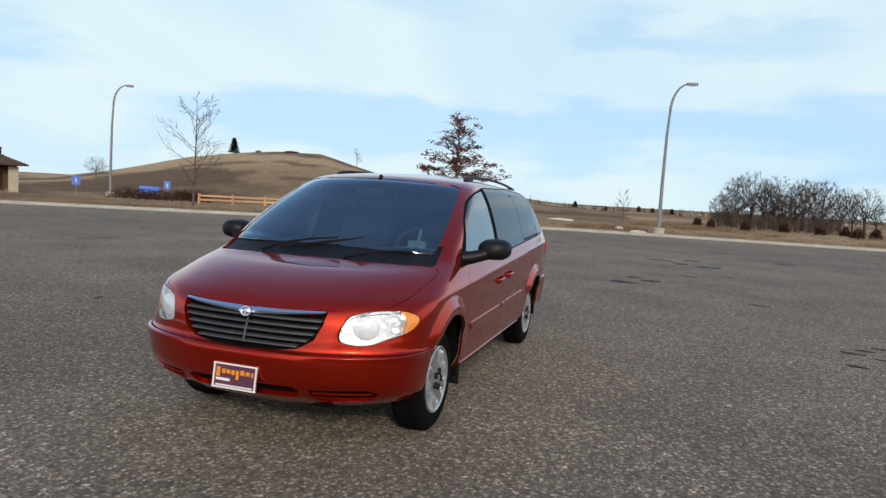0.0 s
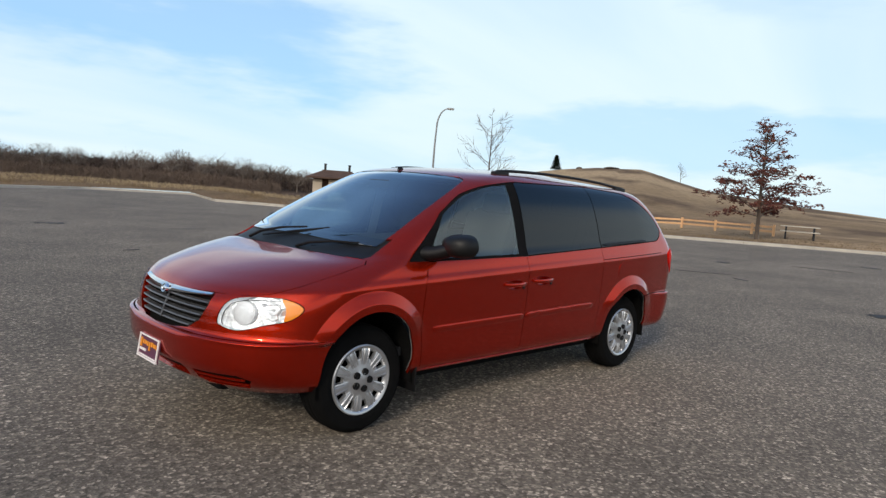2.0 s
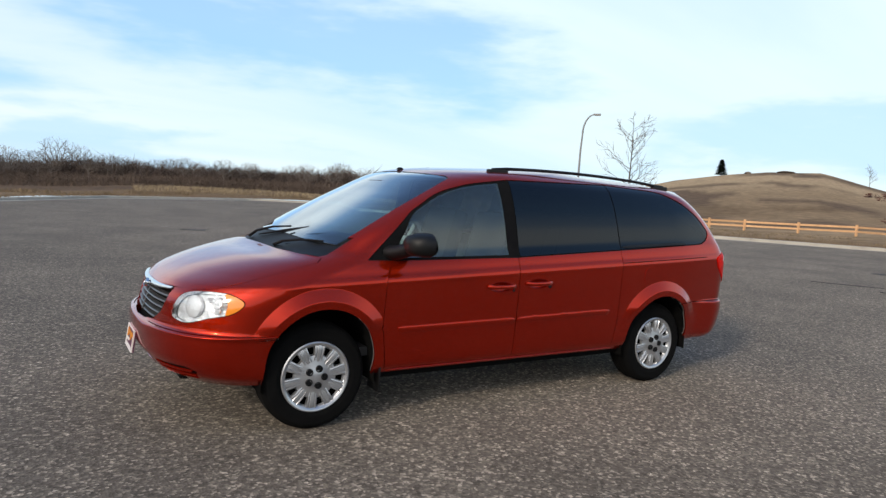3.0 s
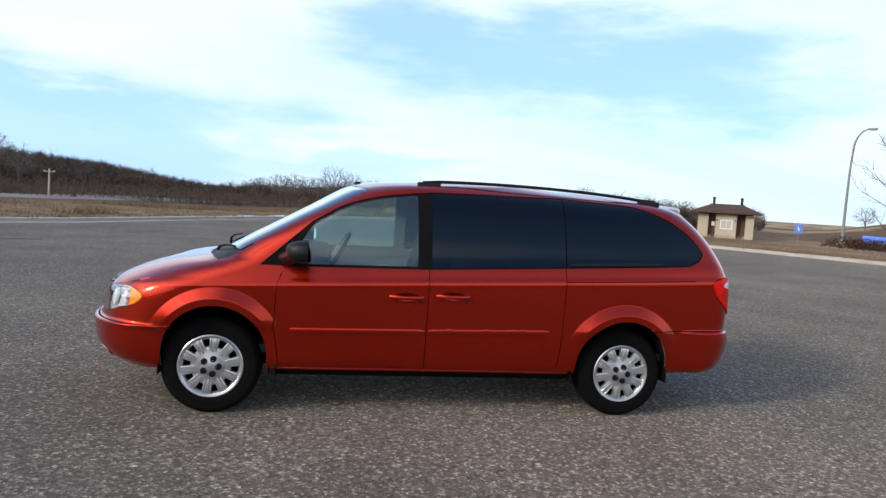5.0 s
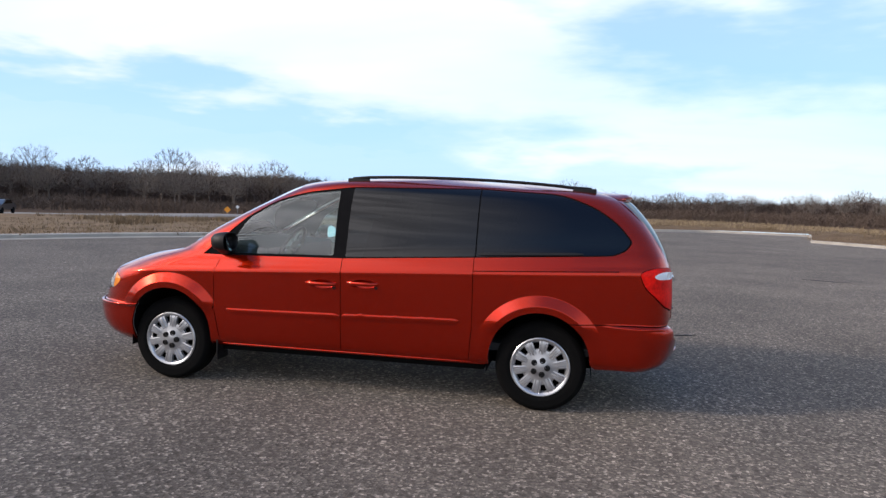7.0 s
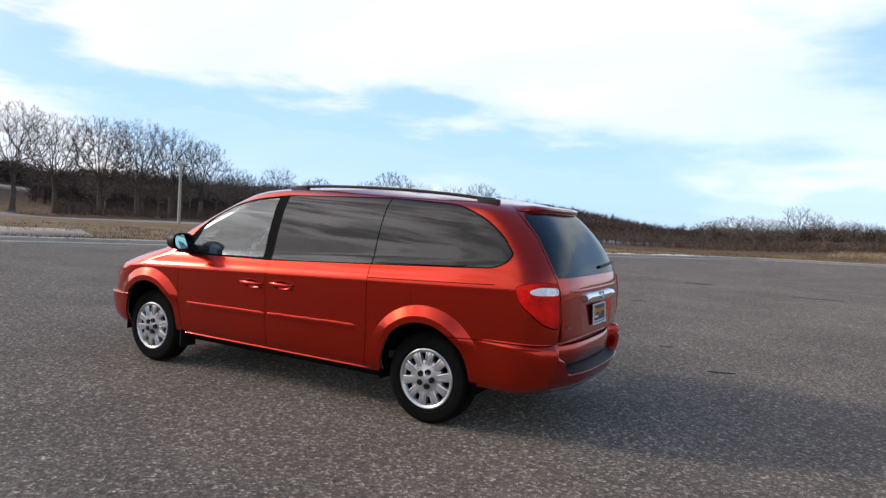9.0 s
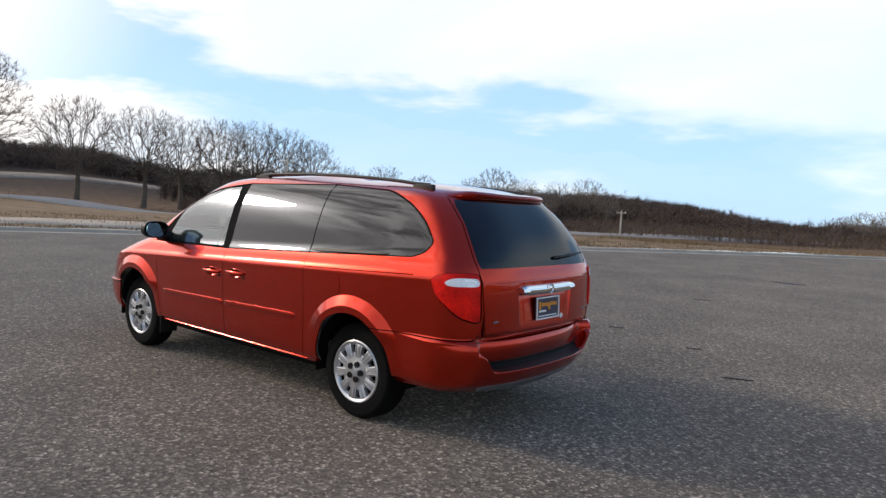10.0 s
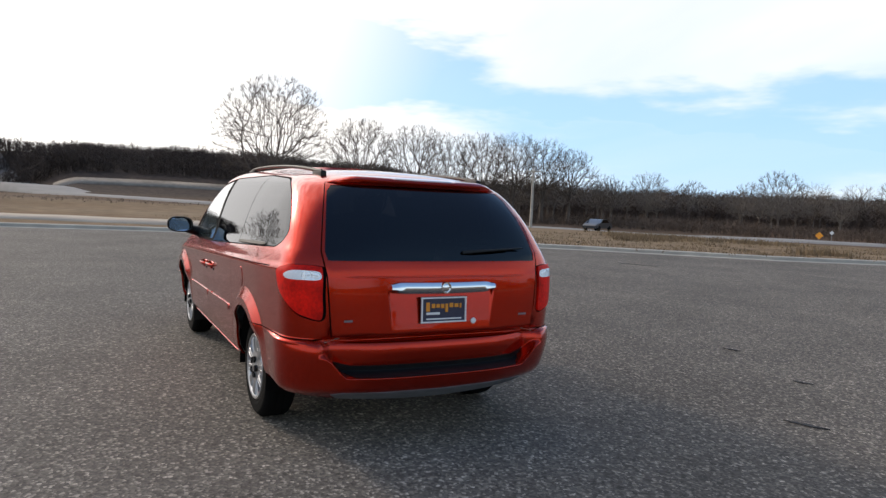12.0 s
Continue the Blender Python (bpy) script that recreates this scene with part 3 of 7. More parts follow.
def onto(pts, axes, urange=(0, 4), vrange=(0, NR)):
    """The (u, v) of places on the skin, known by two axes ('xz' from the side, 'yz' from the front or back, 'xy' from above)."""
    ax = ["xyz".index(c) for c in axes]
    ok = (GU >= urange[0]) & (GU <= urange[1]) & (GV >= vrange[0]) & (GV <= vrange[1])
    gu, gv, gp = GU[ok], GV[ok], GP[ok][:, ax]
    pts = np.array([np.asarray(p, float) for p in pts])
    near = np.array([((gp - p) ** 2).sum(-1).argmin() for p in pts])
    uv = np.stack([gu[near], gv[near]], -1)
    e = 1e-4
    for _ in range(8):
        u, v = uv[:, 0], uv[:, 1]
        f = skin(u, v)[:, ax] - pts
        ju = (skin(u + e, v)[:, ax] - skin(u - e, v)[:, ax]) / (2 * e)
        jv = (skin(u, v + e)[:, ax] - skin(u, v - e)[:, ax]) / (2 * e)
        a, b, c = (ju * ju).sum(-1) + 1e-9, (ju * jv).sum(-1), (jv * jv).sum(-1) + 1e-9
        gu_, gv_ = (ju * f).sum(-1), (jv * f).sum(-1)
        det = np.maximum(a * c - b * b, 1e-12)
        step = np.stack([(c * gu_ - b * gv_) / det, (a * gv_ - b * gu_) / det], -1)
        uv = np.clip(uv - np.clip(step, -0.04, 0.04), (urange[0], vrange[0]), (urange[1], vrange[1]))
    return uv


def dense(pts, step=0.04, closed=True):
    """More points along an outline."""
    pts = [np.array(p, float) for p in pts]
    out = []
    for a, b in zip(pts, pts[1:] + pts[:1] if closed else pts[1:]):
        k = max(1, int(np.linalg.norm(b - a) / step))
        out += [a + (b - a) * i / k for i in range(k)]
    return out if closed else out + [pts[-1]]


def rounded(pts, r=0.04, n=4):
    """The outline with its corners rounded; a point may carry its own radius as a third number."""
    out = []
    for i, p in enumerate(pts):
        rr = p[2] if len(p) > 2 else r
        p = np.array(p[:2], float)
        a, b = np.array(pts[i - 1][:2], float), np.array(pts[(i + 1) % len(pts)][:2], float)
        la, lb = np.linalg.norm(a - p), np.linalg.norm(b - p)
        k = min(rr, la * 0.45, lb * 0.45)
        s, e = p + (a - p) / la * k, p + (b - p) / lb * k
        for j in range(n + 1):
            t = j / n
            out.append((1 - t) ** 2 * s + 2 * t * (1 - t) * p + t * t * e)
    return out


def stripe(pts, half=0.004):
    """A thin closed strip round an open line, for a shut line."""
    pts = [np.array(p, float) for p in pts]
    left, right = [], []
    for i, p in enumerate(pts):
        d = pts[min(i + 1, len(pts) - 1)] - pts[max(i - 1, 0)]
        d = d / np.linalg.norm(d)
        nrm = np.array((-d[1], d[0])) * half
        left.append(p + nrm); right.append(p - nrm)
    return left + right[::-1]


def inside(poly, p):
    x, y = p[:, 0], p[:, 1]
    r = np.zeros(len(p), bool)
    for (x0, y0), (x1, y1) in zip(poly, np.roll(poly, -1, axis=0)):
        c = (y0 > y) != (y1 > y)
        with np.errstate(divide="ignore", invalid="ignore"):
            r ^= c & (x < (x1 - x0) * (y - y0) / (y1 - y0) + x0)
    return r

KU, KV = 0.9, 0.12


def rect_uv(u0, u1, v0, v1):
    return np.array(dense([(u0 * KU, v0 * KV), (u1 * KU, v0 * KV), (u1 * KU, v1 * KV), (u0 * KU, v1 * KV)])) / (KU, KV)


def side_area(pts, r=0.03, ur=(0.6, 3.7)):
    return onto(dense(rounded(pts, r)), "xz", ur, (0, 16))


def side_gap(pts, half=0.0026):
    return onto(stripe(dense(pts, closed=False), half), "xz", (0.6, 3.7), (0, 16))


DLO = [(-1.20, 1.062, .01), (-0.98, 1.060), (-0.02, 1.078), (1.02, 1.132), (2.01, 1.186), (2.10, 1.225), (2.145, 1.290), (2.045, 1.415, .1), (1.88, 1.530, .1), (1.63, 1.622, .1), (1.01, 1.650), (0.0, 1.633), (-0.12, 1.619), (-0.385, 1.584, .1), (-0.63, 1.515, .1), (-0.86, 1.375)]
FRONT_GLASS = [(-1.02, 1.078, .02), (-0.10, 1.098, .015), (-0.11, 1.604, .015), (-0.38, 1.570, .08), (-0.620, 1.502, .1), (-0.845, 1.366, .05)]
SLIDE_GLASS = [(0.000, 1.088, .01), (1.008, 1.140, .01), (1.008, 1.642, .01), (0.000, 1.626, .01)]
QUARTER_GLASS = [(1.018, 1.140, .01), (2.005, 1.194), (2.09, 1.231), (2.133, 1.290), (2.037, 1.408, .1), (1.873, 1.521, .1), (1.625, 1.613, .1), (1.018, 1.642, .01)]
FRONT_DOOR = [(-1.035, 1.060, .01), (-1.078, 0.93), (-1.088, 0.65), (-1.045, 0.356), (-0.02, 0.356, .01), (-0.02, 1.083, .01)]
SLIDE_DOOR = [(-0.02, 0.356, .01), (0.985, 0.356), (1.005, 0.62), (1.005, 1.130, .01), (-0.02, 1.083, .01)]
FUEL = [(1.265, 0.862), (1.395, 0.862), (1.395, 1.000), (1.265, 1.000)]
HEADLIGHT = [(-2.306, -.567, .715), (-2.281, -.575, .784), (-2.225, -.630, .853), (-2.10, -.807, .879), (-2.03, -.880, .869), (-1.960, -.930, .815), (-2.03, -.911, .752), (-2.16, -.825, .718), (-2.25, -.715, .680), (-2.30, -.610, .690)]
AMBER_END = [(-2.060, -.855, .872), (-2.01, -.895, .856), (-1.960, -.930, .815), (-1.995, -.922, .772), (-2.060, -.890, .742), (-2.045, -.880, .805)]
TAIL_LAMP = [(2.21, -.942, 1.078), (2.30, -.905, 1.108), (2.36, -.862, 1.114), (2.41, -.77, 1.112), (2.428, -.738, 1.09), (2.44, -.738, .95), (2.443, -.742, .812), (2.402, -.833, .822), (2.36, -.886, .853), (2.31, -.92, .905), (2.245, -.939, .965), (2.212, -.944, 1.03)]
TAIL_WHITE = [(2.295, -.922, 1.058), (2.335, -.895, 1.078), (2.39, -.83, 1.083), (2.424, -.762, 1.076), (2.43, -.762, 1.036), (2.385, -.85, 1.032), (2.32, -.915, 1.036)]
TAIL_CLEAR = [(2.385, -.842, 1.079), (2.421, -.768, 1.073), (2.427, -.768, 1.040), (2.388, -.846, 1.037)]
GRILLE = [(0.02, .847), (-.29, .838), (-.478, .848), (-.470, .78), (-.430, .695), (-.340, .640), (-.20, .624), (0.02, .620)]


def arch_area(cx, cz, cr):
    a = [(cx + cr * math.cos(t), cz + cr * math.sin(t)) for t in np.linspace(0, math.pi, 44)]
    a = [(cx + cr + 0.006, 0.32)] + a + [(cx - cr - 0.004, 0.32)]
    uv = onto(a, "xz", (0.55, 3.7), (0, 9))
    return np.vstack([[(uv[0, 0], -0.05)], uv, [(uv[-1, 0], -0.05)]])


def arch_guide(cx, cz, cr):
    return onto([(cx + cr * math.cos(t), cz + cr * math.sin(t)) for t in np.linspace(0.05, math.pi - 0.05, 60)], "xz", (0.55, 3.7), (0, 9))


def loop(pts, n=6):
    """A smooth closed curve through the points."""
    p = [np.array(q, float) for q in pts]
    out = []
    for i in range(len(p)):
        a, b, c, d = p[i - 1], p[i], p[(i + 1) % len(p)], p[(i + 2) % len(p)]
        for k in range(n):
            t = k / n
            out.append(0.5 * (2 * b + (c - a) * t + (2 * a - 5 * b + 4 * c - d) * t * t + (3 * b - a - 3 * c + d) * t**3))
    return out


def solid3(pts):
    p = loop(pts)
    return onto(p, "xyz", (0.2, 3.9), (3, 12))


def ring_stripe(uv, half=0.0035):
    """A thin closed strip along a closed outline, cut open at one point."""
    q = [p * (KU, KV) for p in uv]
    return np.array(stripe(q + [q[0] * 0.98 + q[1] * 0.02], half)) / (KU, KV)


def front_area(pts):
    return onto(dense([(max(-9, y), z) for y, z in pts], 0.03), "yz", (0, 0.75), (0, 9))


def rear_area(pts):
    return onto(dense(pts, 0.03), "yz", (3.3, 4), (0, 16))


AREAS = [
    ("hood", np.array([(0, 7.72), (.2, 7.70), (.45, 7.76), (.54, 7.98), (.605, 8.6), (.645, 9.4), (.655, 10.2), (.615, 10.80), (.3, 11.04), (0, 11.10)])),
    ("cowl", np.array([(0, 11.10), (.3, 11.04), (.58, 10.83), (.598, 11.0), (.598, 11.62), (.3, 11.62), (0, 11.62)])),
    ("windscreen", np.array([(0, 11.58), (.3, 11.52), (.555, 11.42), (.574, 11.8), (.578, 12.5), (.582, 13.3), (.575, 13.8), (.53, 13.98), (.4, 14.05), (.2, 14.08), (0, 14.08)])),
    ("front_door", side_area(FRONT_DOOR)), ("slide_door", side_area(SLIDE_DOOR)),
    ("fuel", side_area(FUEL, 0.064)),
    *[("handle", onto([(xm + 0.100 * math.cos(a), z + 0.0335 * math.sin(a)) for a in np.linspace(0, 2 * math.pi, 33)[:-1]], "xz", (0.6, 3.7), (0, 16))) for xm, z in ((-0.1775, 0.876), (0.1575, 0.892))],
    ("band", side_area(DLO)),
    ("glass_front", side_area(FRONT_GLASS)), ("glass_slide", side_area(SLIDE_GLASS)), ("glass_quarter", side_area(QUARTER_GLASS)),
    ("front_bumper", np.array([(0, -0.05), (1.05, -0.05), (1.05, 4.55), (.8, 4.55), (.5, 4.55), (0, 4.55)])),
    ("rear_bumper", np.array([(4, -0.05), (2.75, -0.05), (2.75, 4.95), (3.2, 4.95), (3.6, 4.95), (4, 4.95)])),
    ("valance", np.array([(4, -0.05), (3.52, -0.05), (3.50, .50), (3.54, .72), (3.7, .80), (4, .82)])),
    ("step_pad", rear_area([(0, .528), (-.56, .530), (-.66, .556), (-.61, .492), (-.55, .474), (0, .470)])),
    ("tailgate", np.array([(4, 5.15), (3.7, 5.15), (3.535, 5.2), (3.53, 6.5), (3.525, 8), (3.505, 9.3), (3.487, 10.5), (3.465, 12.5), (3.450, 13.9), (3.5, 14.5), (3.7, 14.75), (4, 14.8)])),
    ("rear_glass", np.array([(4, 9.55), (3.7, 9.50), (3.53, 9.42), (3.517, 9.47), (3.500, 10.5), (3.478, 12.5), (3.468, 13.4), (3.48, 13.75), (3.65, 13.95), (4, 14.0)])),
    ("grille", front_area(GRILLE)),
    ("slot_mid", front_area([(0.02, .430), (-.33, .428), (-.365, .405), (-.34, .352), (0.02, .345)])),
    ("slot_side", front_area([(-.425, .418), (-.72, .425), (-.775, .400), (-.73, .345), (-.46, .335), (-.425, .36)])),
    ("headlight", solid3(HEADLIGHT)), ("amber", solid3(AMBER_END)),
    ("tail", solid3(TAIL_LAMP)), ("tail_white", solid3(TAIL_WHITE)), ("tail_clear", solid3(TAIL_CLEAR)),
    *[("gap", np.array(ring_stripe(solid3(p), wd))) for p, wd in ((HEADLIGHT, 0.0025), (TAIL_LAMP, 0.0045))],
    (None, rect_uv(0.26, 1.05, 4.0, 4.15)), (None, rect_uv(0.26, 1.05, 4.28, 4.40)),
    ("gap", rect_uv(0.26, 1.05, 4.50, 4.62)), ("gap", rect_uv(2.75, 4, 4.97, 5.10)),
    ("gap", side_gap([(-1.035, 1.055), (-1.078, 0.93), (-1.088, 0.65), (-1.045, 0.356)])),
    ("gap", side_gap([(-0.02, 0.36), (-0.02, 1.083)])), ("gap", side_gap([(1.005, 1.13), (1.005, 0.62), (0.985, 0.36)])),
    ("gap", side_gap([(1.01, 1.035), (1.5, 1.056), (2.05, 1.080)], 0.003)),
    ("gap", np.array(stripe([(.45 * KU, 7.74 * KV), (.54 * KU, 7.98 * KV), (.605 * KU, 8.6 * KV), (.645 * KU, 9.4 * KV), (.655 * KU, 10.2 * KV), (.615 * KU, 10.72 * KV)], 0.0022)) / (KU, KV)),
    ("gap", np.array(stripe([(4 * KU, 5.12 * KV), (3.535 * KU, 5.16 * KV), (3.53 * KU, 6.5 * KV), (3.525 * KU, 8 * KV), (3.505 * KU, 9.3 * KV), (3.487 * KU, 10.5 * KV), (3.465 * KU, 12.5 * KV), (3.450 * KU, 13.9 * KV), (3.5 * KU, 14.5 * KV), (3.7 * KU, 14.75 * KV), (4 * KU, 14.8 * KV)], 0.0022)) / (KU, KV)),
    *[(None, arch_guide(cx, cz, cr + d)) for cx, cz, cr in ARCHES for d in (0.015, 0.03, 0.043, 0.047, 0.051, 0.065, 0.085, 0.105, FLARE - 0.003, FLARE, FLARE + 0.003)],
    *[(None, onto([(y, z) for y in np.linspace(0, -0.40, 22)], "yz", (3.3, 4), (4, 9))) for z in (.725, .735, .742, .955, .961, .967, .973)],
    *[(None, onto([(-(0.355 - 0.10 * (0.97 - z)) - e, z) for z in np.linspace(0.735, 0.97, 12)], "yz", (3.3, 4), (4, 9))) for e in (-0.008, -0.002, 0.004, 0.010, 0.016)],
    *[(None, onto([(y, z + 0.12 * smooth(0.59, 0.74, -y)) for y in np.linspace(0, -0.80, 34)], "yz", (3.3, 4), (0, 5))) for z in (.464, .472, .479, .486, .494, .502)],
    *[(None, onto([(-y, z) for z in np.linspace(.50, .66, 12)], "yz", (3.3, 4), (0, 5))) for y in (.66, .69, .72, .75, .78)],
    ("arch", arch_area(*ARCHES[0])), ("arch", arch_area(*ARCHES[1])),
]


AREAS = [(f"gap_{i}" if name == "gap" else name, poly) for i, (name, poly) in enumerate(AREAS)]
GAPS = [name for name, _ in AREAS if name and name.startswith("gap_")]


def cut_skin():
    """Cuts the skin along all the outlines: the (u, v) of its points, its triangles and the area that each lies in."""
    from mathutils.geometry import delaunay_2d_cdt
    us = np.concatenate([np.linspace(0, 1, 40)[:-1], np.linspace(1, 3, 110)[:-1], np.linspace(3, 4, 40)])
    vs = np.linspace(0, NR, NR * 4 + 1)
    pts = [(a * KU, b * KV) for a in us for b in vs]
    edges = []
    for _, poly in AREAS:
        k = len(pts)
        p = np.clip(poly, (0, 0), (4, NR))
        pts += [(a * KU, b * KV) for a, b in p]
        edges += [(k + i, k + (i + 1) % len(p)) for i in range(len(p) if _ else len(p) - 1)]
    v, _, f, *_ = delaunay_2d_cdt([Vector(p) for p in pts], edges, [], 0, 1e-5)
    uv = np.array([tuple(p) for p in v]) / (KU, KV)
    f = np.array([t for t in f if len(t) == 3])
    c = uv[f].mean(1)
    area = np.full(len(f), "body", dtype=object)
    for name, poly in AREAS:
        if name is None:
            continue
        area[inside(poly, c)] = name
    return uv, f, area


UV, TRI, AREA = cut_skin()
SKIN_P, SKIN_N = skin(UV[:, 0], UV[:, 1]), skin_normal(UV[:, 0], UV[:, 1])
MIRROR = np.array((1, -1, 1.0))


def skin_part(name, areas, mat, parent, sides=(-1,), off=0.0, label="", depth=0.014, rim_only=False, skip=()):
    """One mesh of the skin's areas; sides: -1 the near half, 1 the far half; off: metres out of the skin; depth: of its folded edge."""
    pick = TRI[np.isin(AREA, areas)]
    ids, inv = np.unique(pick, return_inverse=True)
    inv = inv.reshape(pick.shape)
    p, nrm = SKIN_P[ids] + SKIN_N[ids] * off, SKIN_N[ids]
    if depth:
        # the folded edge, inwards from every border but the middle line
        seen = {}
        for a, b, c in inv:
            for e in ((a, b), (b, c), (c, a)):
                seen[e] = True
        rim = [e for e in seen if (e[1], e[0]) not in seen and not (abs(p[e[0]][1]) < 1e-4 and abs(p[e[1]][1]) < 1e-4)]
        bare = set(np.searchsorted(ids, np.intersect1d(ids, np.unique(TRI[np.isin(AREA, skip)])))) if skip else set()
        rim = [e for e in rim if not (e[0] in bare and e[1] in bare)]
        pp, nn, ff = [p], [nrm], [inv]
        k = len(p)
        for a, b in rim:
            out = np.cross(p[b] - p[a], nrm[a])
            out = out / (np.linalg.norm(out) + 1e-12)
            pp.append(np.array([p[a], p[b], p[b] - nrm[b] * depth, p[a] - nrm[a] * depth]))
            nn.append(np.array([out] * 4))
            ff.append(np.array([(k, k + 2, k + 1), (k, k + 3, k + 2)]))
            k += 4
        if rim_only:
            ff = ff[1:]
        p, nrm, inv = np.vstack(pp), np.vstack(nn), np.vstack(ff)
    vs, fs, ns = [], [], []
    for s in sides:
        k = len(vs)
        if s < 0:
            vs += list(p); ns += list(nrm); fs += [(a + k, b + k, c + k) for a, b, c in inv]
        else:
            vs += list(p * MIRROR); ns += list(nrm * MIRROR); fs += [(c + k, b + k, a + k) for a, b, c in inv]
    if rim_only:
        bm = bmesh.new()
        pts = [bm.verts.new(v) for v in vs]
        for f in fs:
            bm.faces.new([pts[i] for i in f])
        bmesh.ops.remove_doubles(bm, verts=bm.verts, dist=1e-5)
        bmesh.ops.delete(bm, geom=[v for v in bm.verts if not v.link_faces], context="VERTS")
        return part(name, bm, mat, parent, label)
    ob = mesh_ob(name, vs, fs, mat, parent, True, ns)
    if label:
        ob["label"] = label
    return ob


def at_side(x, z, out=0.0):
    """A place on the near side of the van, and the way out of it there."""
    uv = onto([(x, z)], "xz", (0.6, 3.7), (0, 16))[0]
    p, nrm = skin(*uv), skin_normal(*uv)
    return Vector(p + nrm * out), Vector(nrm)


def mirrored(ob, name, parent):
    """The same part on the other side of the van."""
    me = ob.data.copy()
    me.transform(Matrix.Diagonal((1, -1, 1, 1)))
    me.flip_normals()
    o = new(name, me)
    o.parent = parent
    if "label" in ob:
        o["label"] = ob["label"]
    return o


def pair(name, bm, mat, parent, label="", smooth=True):
    a = part(name, bm, mat, parent, label, smooth)
    return a, mirrored(a, name, parent)


def side_bar(x0, x1, z0, z1, half, out, n=14):
    """A moulding along the side of the van, with a rounded section."""
    bm = bmesh.new()
    rows = []
    for i in range(n + 1):
        t = i / n
        x = x0 + (x1 - x0) * t
        z = z0 + (z1 - z0) * t
        end = min(1.0, (min(t, 1 - t) * n) * 0.6 + 0.35)
        row = []
        p, nrm = at_side(x, z)
        rise = Vector((-nrm.z * nrm.x, -nrm.z * nrm.y, 1 - nrm.z * nrm.z)).normalized()
        for dz, o in ((-half, -0.004), (-half * 0.97, out * 0.75), (-half * 0.84, out), (half * 0.80, out), (half * 0.94, out * 0.8), (half, -0.004)):
            row.append(bm.verts.new(p + rise * (dz * end) + nrm * (o * end if o > 0 else o)))
        rows.append(row)
    for a, b in zip(rows, rows[1:]):
        for k in range(5):
            bm.faces.new((a[k], a[k + 1], b[k + 1], b[k]))
    bm.faces.new(rows[0]); bm.faces.new(rows[-1][::-1])
    return bm


def wheel(van, x, side):
    """A wheel with its tyre and silver ten-spoke cover; side -1 is the near one. Returns the wheel's hub drum."""
    m = Matrix.Translation((x, side * 0.795, 0.338)) @ (Matrix() if side < 0 else Matrix.Rotation(math.pi, 4, "Z"))
    bm = bmesh.new()
    lathe(bm, [(0.03, -0.02), (0.19, -0.02), (0.205, -0.06), (0.205, 0.09), (0.05, 0.09)], m, 40)
    drum = part("wheel", bm, BLACK_MATT, van, "steel wheel with silver plastic cover", True)
    bm = bmesh.new()
    prof = [(0.205, 0.10), (0.255, 0.108), (0.300, 0.100), (0.326, 0.085), (0.336, 0.066), (0.338, 0.03), (0.335, 0.024), (0.338, 0.018), (0.338, -0.02), (0.335, -0.026), (0.338, -0.032), (0.336, -0.066), (0.326, -0.085), (0.308, -0.099), (0.300, -0.104), (0.292, -0.103), (0.262, -0.108), (0.238, -0.107), (0.232, -0.102), (0.215, -0.098), (0.205, -0.07), (0.205, 0.10)]
    lathe(bm, prof, m, 72)
    part("tyre", bm, RUBBER, drum, "black rubber tyre", True)
    # the cover: rim ring, hub and ten fluted spokes with dark pockets between them
    bm = bmesh.new()
    lathe(bm, [(0.206, -0.085), (0.219, -0.096), (0.221, -0.105), (0.214, -0.110), (0.200, -0.106), (0.190, -0.094), (0.184, -0.080)], m, 72)
    lathe(bm, [(0.0005, -0.117), (0.030, -0.116), (0.040, -0.113), (0.072, -0.104), (0.110, -0.1015), (0.134, -0.097), (0.139, -0.075)], m, 48)
    part("wheel_cover", bm, SILVER, drum, "silver wheel cover", True)
    for k in range(10):
        bm = bmesh.new()
        r = m @ Matrix.Rotation(2 * math.pi * k / 10 + 0.12, 4, "Y")
        cols = []
        for rad, y in ((0.070, -0.098), (0.105, -0.104), (0.150, -0.108), (0.185, -0.107), (0.208, -0.100)):
            w = 0.0225 + 0.014 * (rad - 0.07) / 0.14
            col = []
            for f, h in ((-1, 0.030), (-0.96, 0.002), (-0.72, 0.0), (-0.60, 0.0055), (-0.44, 0.0055), (-0.30, 0.0), (0.30, 0.0), (0.44, 0.0055), (0.60, 0.0055), (0.72, 0.0), (0.96, 0.002), (1, 0.030)):
                groove = h if (rad > 0.09 or h > 0.02) else h * 0.2
                col.append(bm.verts.new(r @ Vector((f * w, y + groove, rad))))
            cols.append(col)
        for a, b in zip(cols, cols[1:]):
            for i in range(len(a) - 1):
                bm.faces.new((a[i], a[i + 1], b[i + 1], b[i]))
        part("spoke", bm, SILVER, drum, "", True)
    for k in range(5):
        bm = bmesh.new()
        lathe(bm, [(0.0005, -0.118), (0.010, -0.118), (0.012, -0.112), (0.014, -0.112), (0.017, -0.121), (0.021, -0.121), (0.023, -0.108)], m @ Matrix.Rotation(2 * math.pi * k / 5 + 0.35, 4, "Y") @ Matrix.Translation((0, 0, 0.054)), 16)
        part("wheel_nut", bm, BLACK, drum, "", True)
    return drum


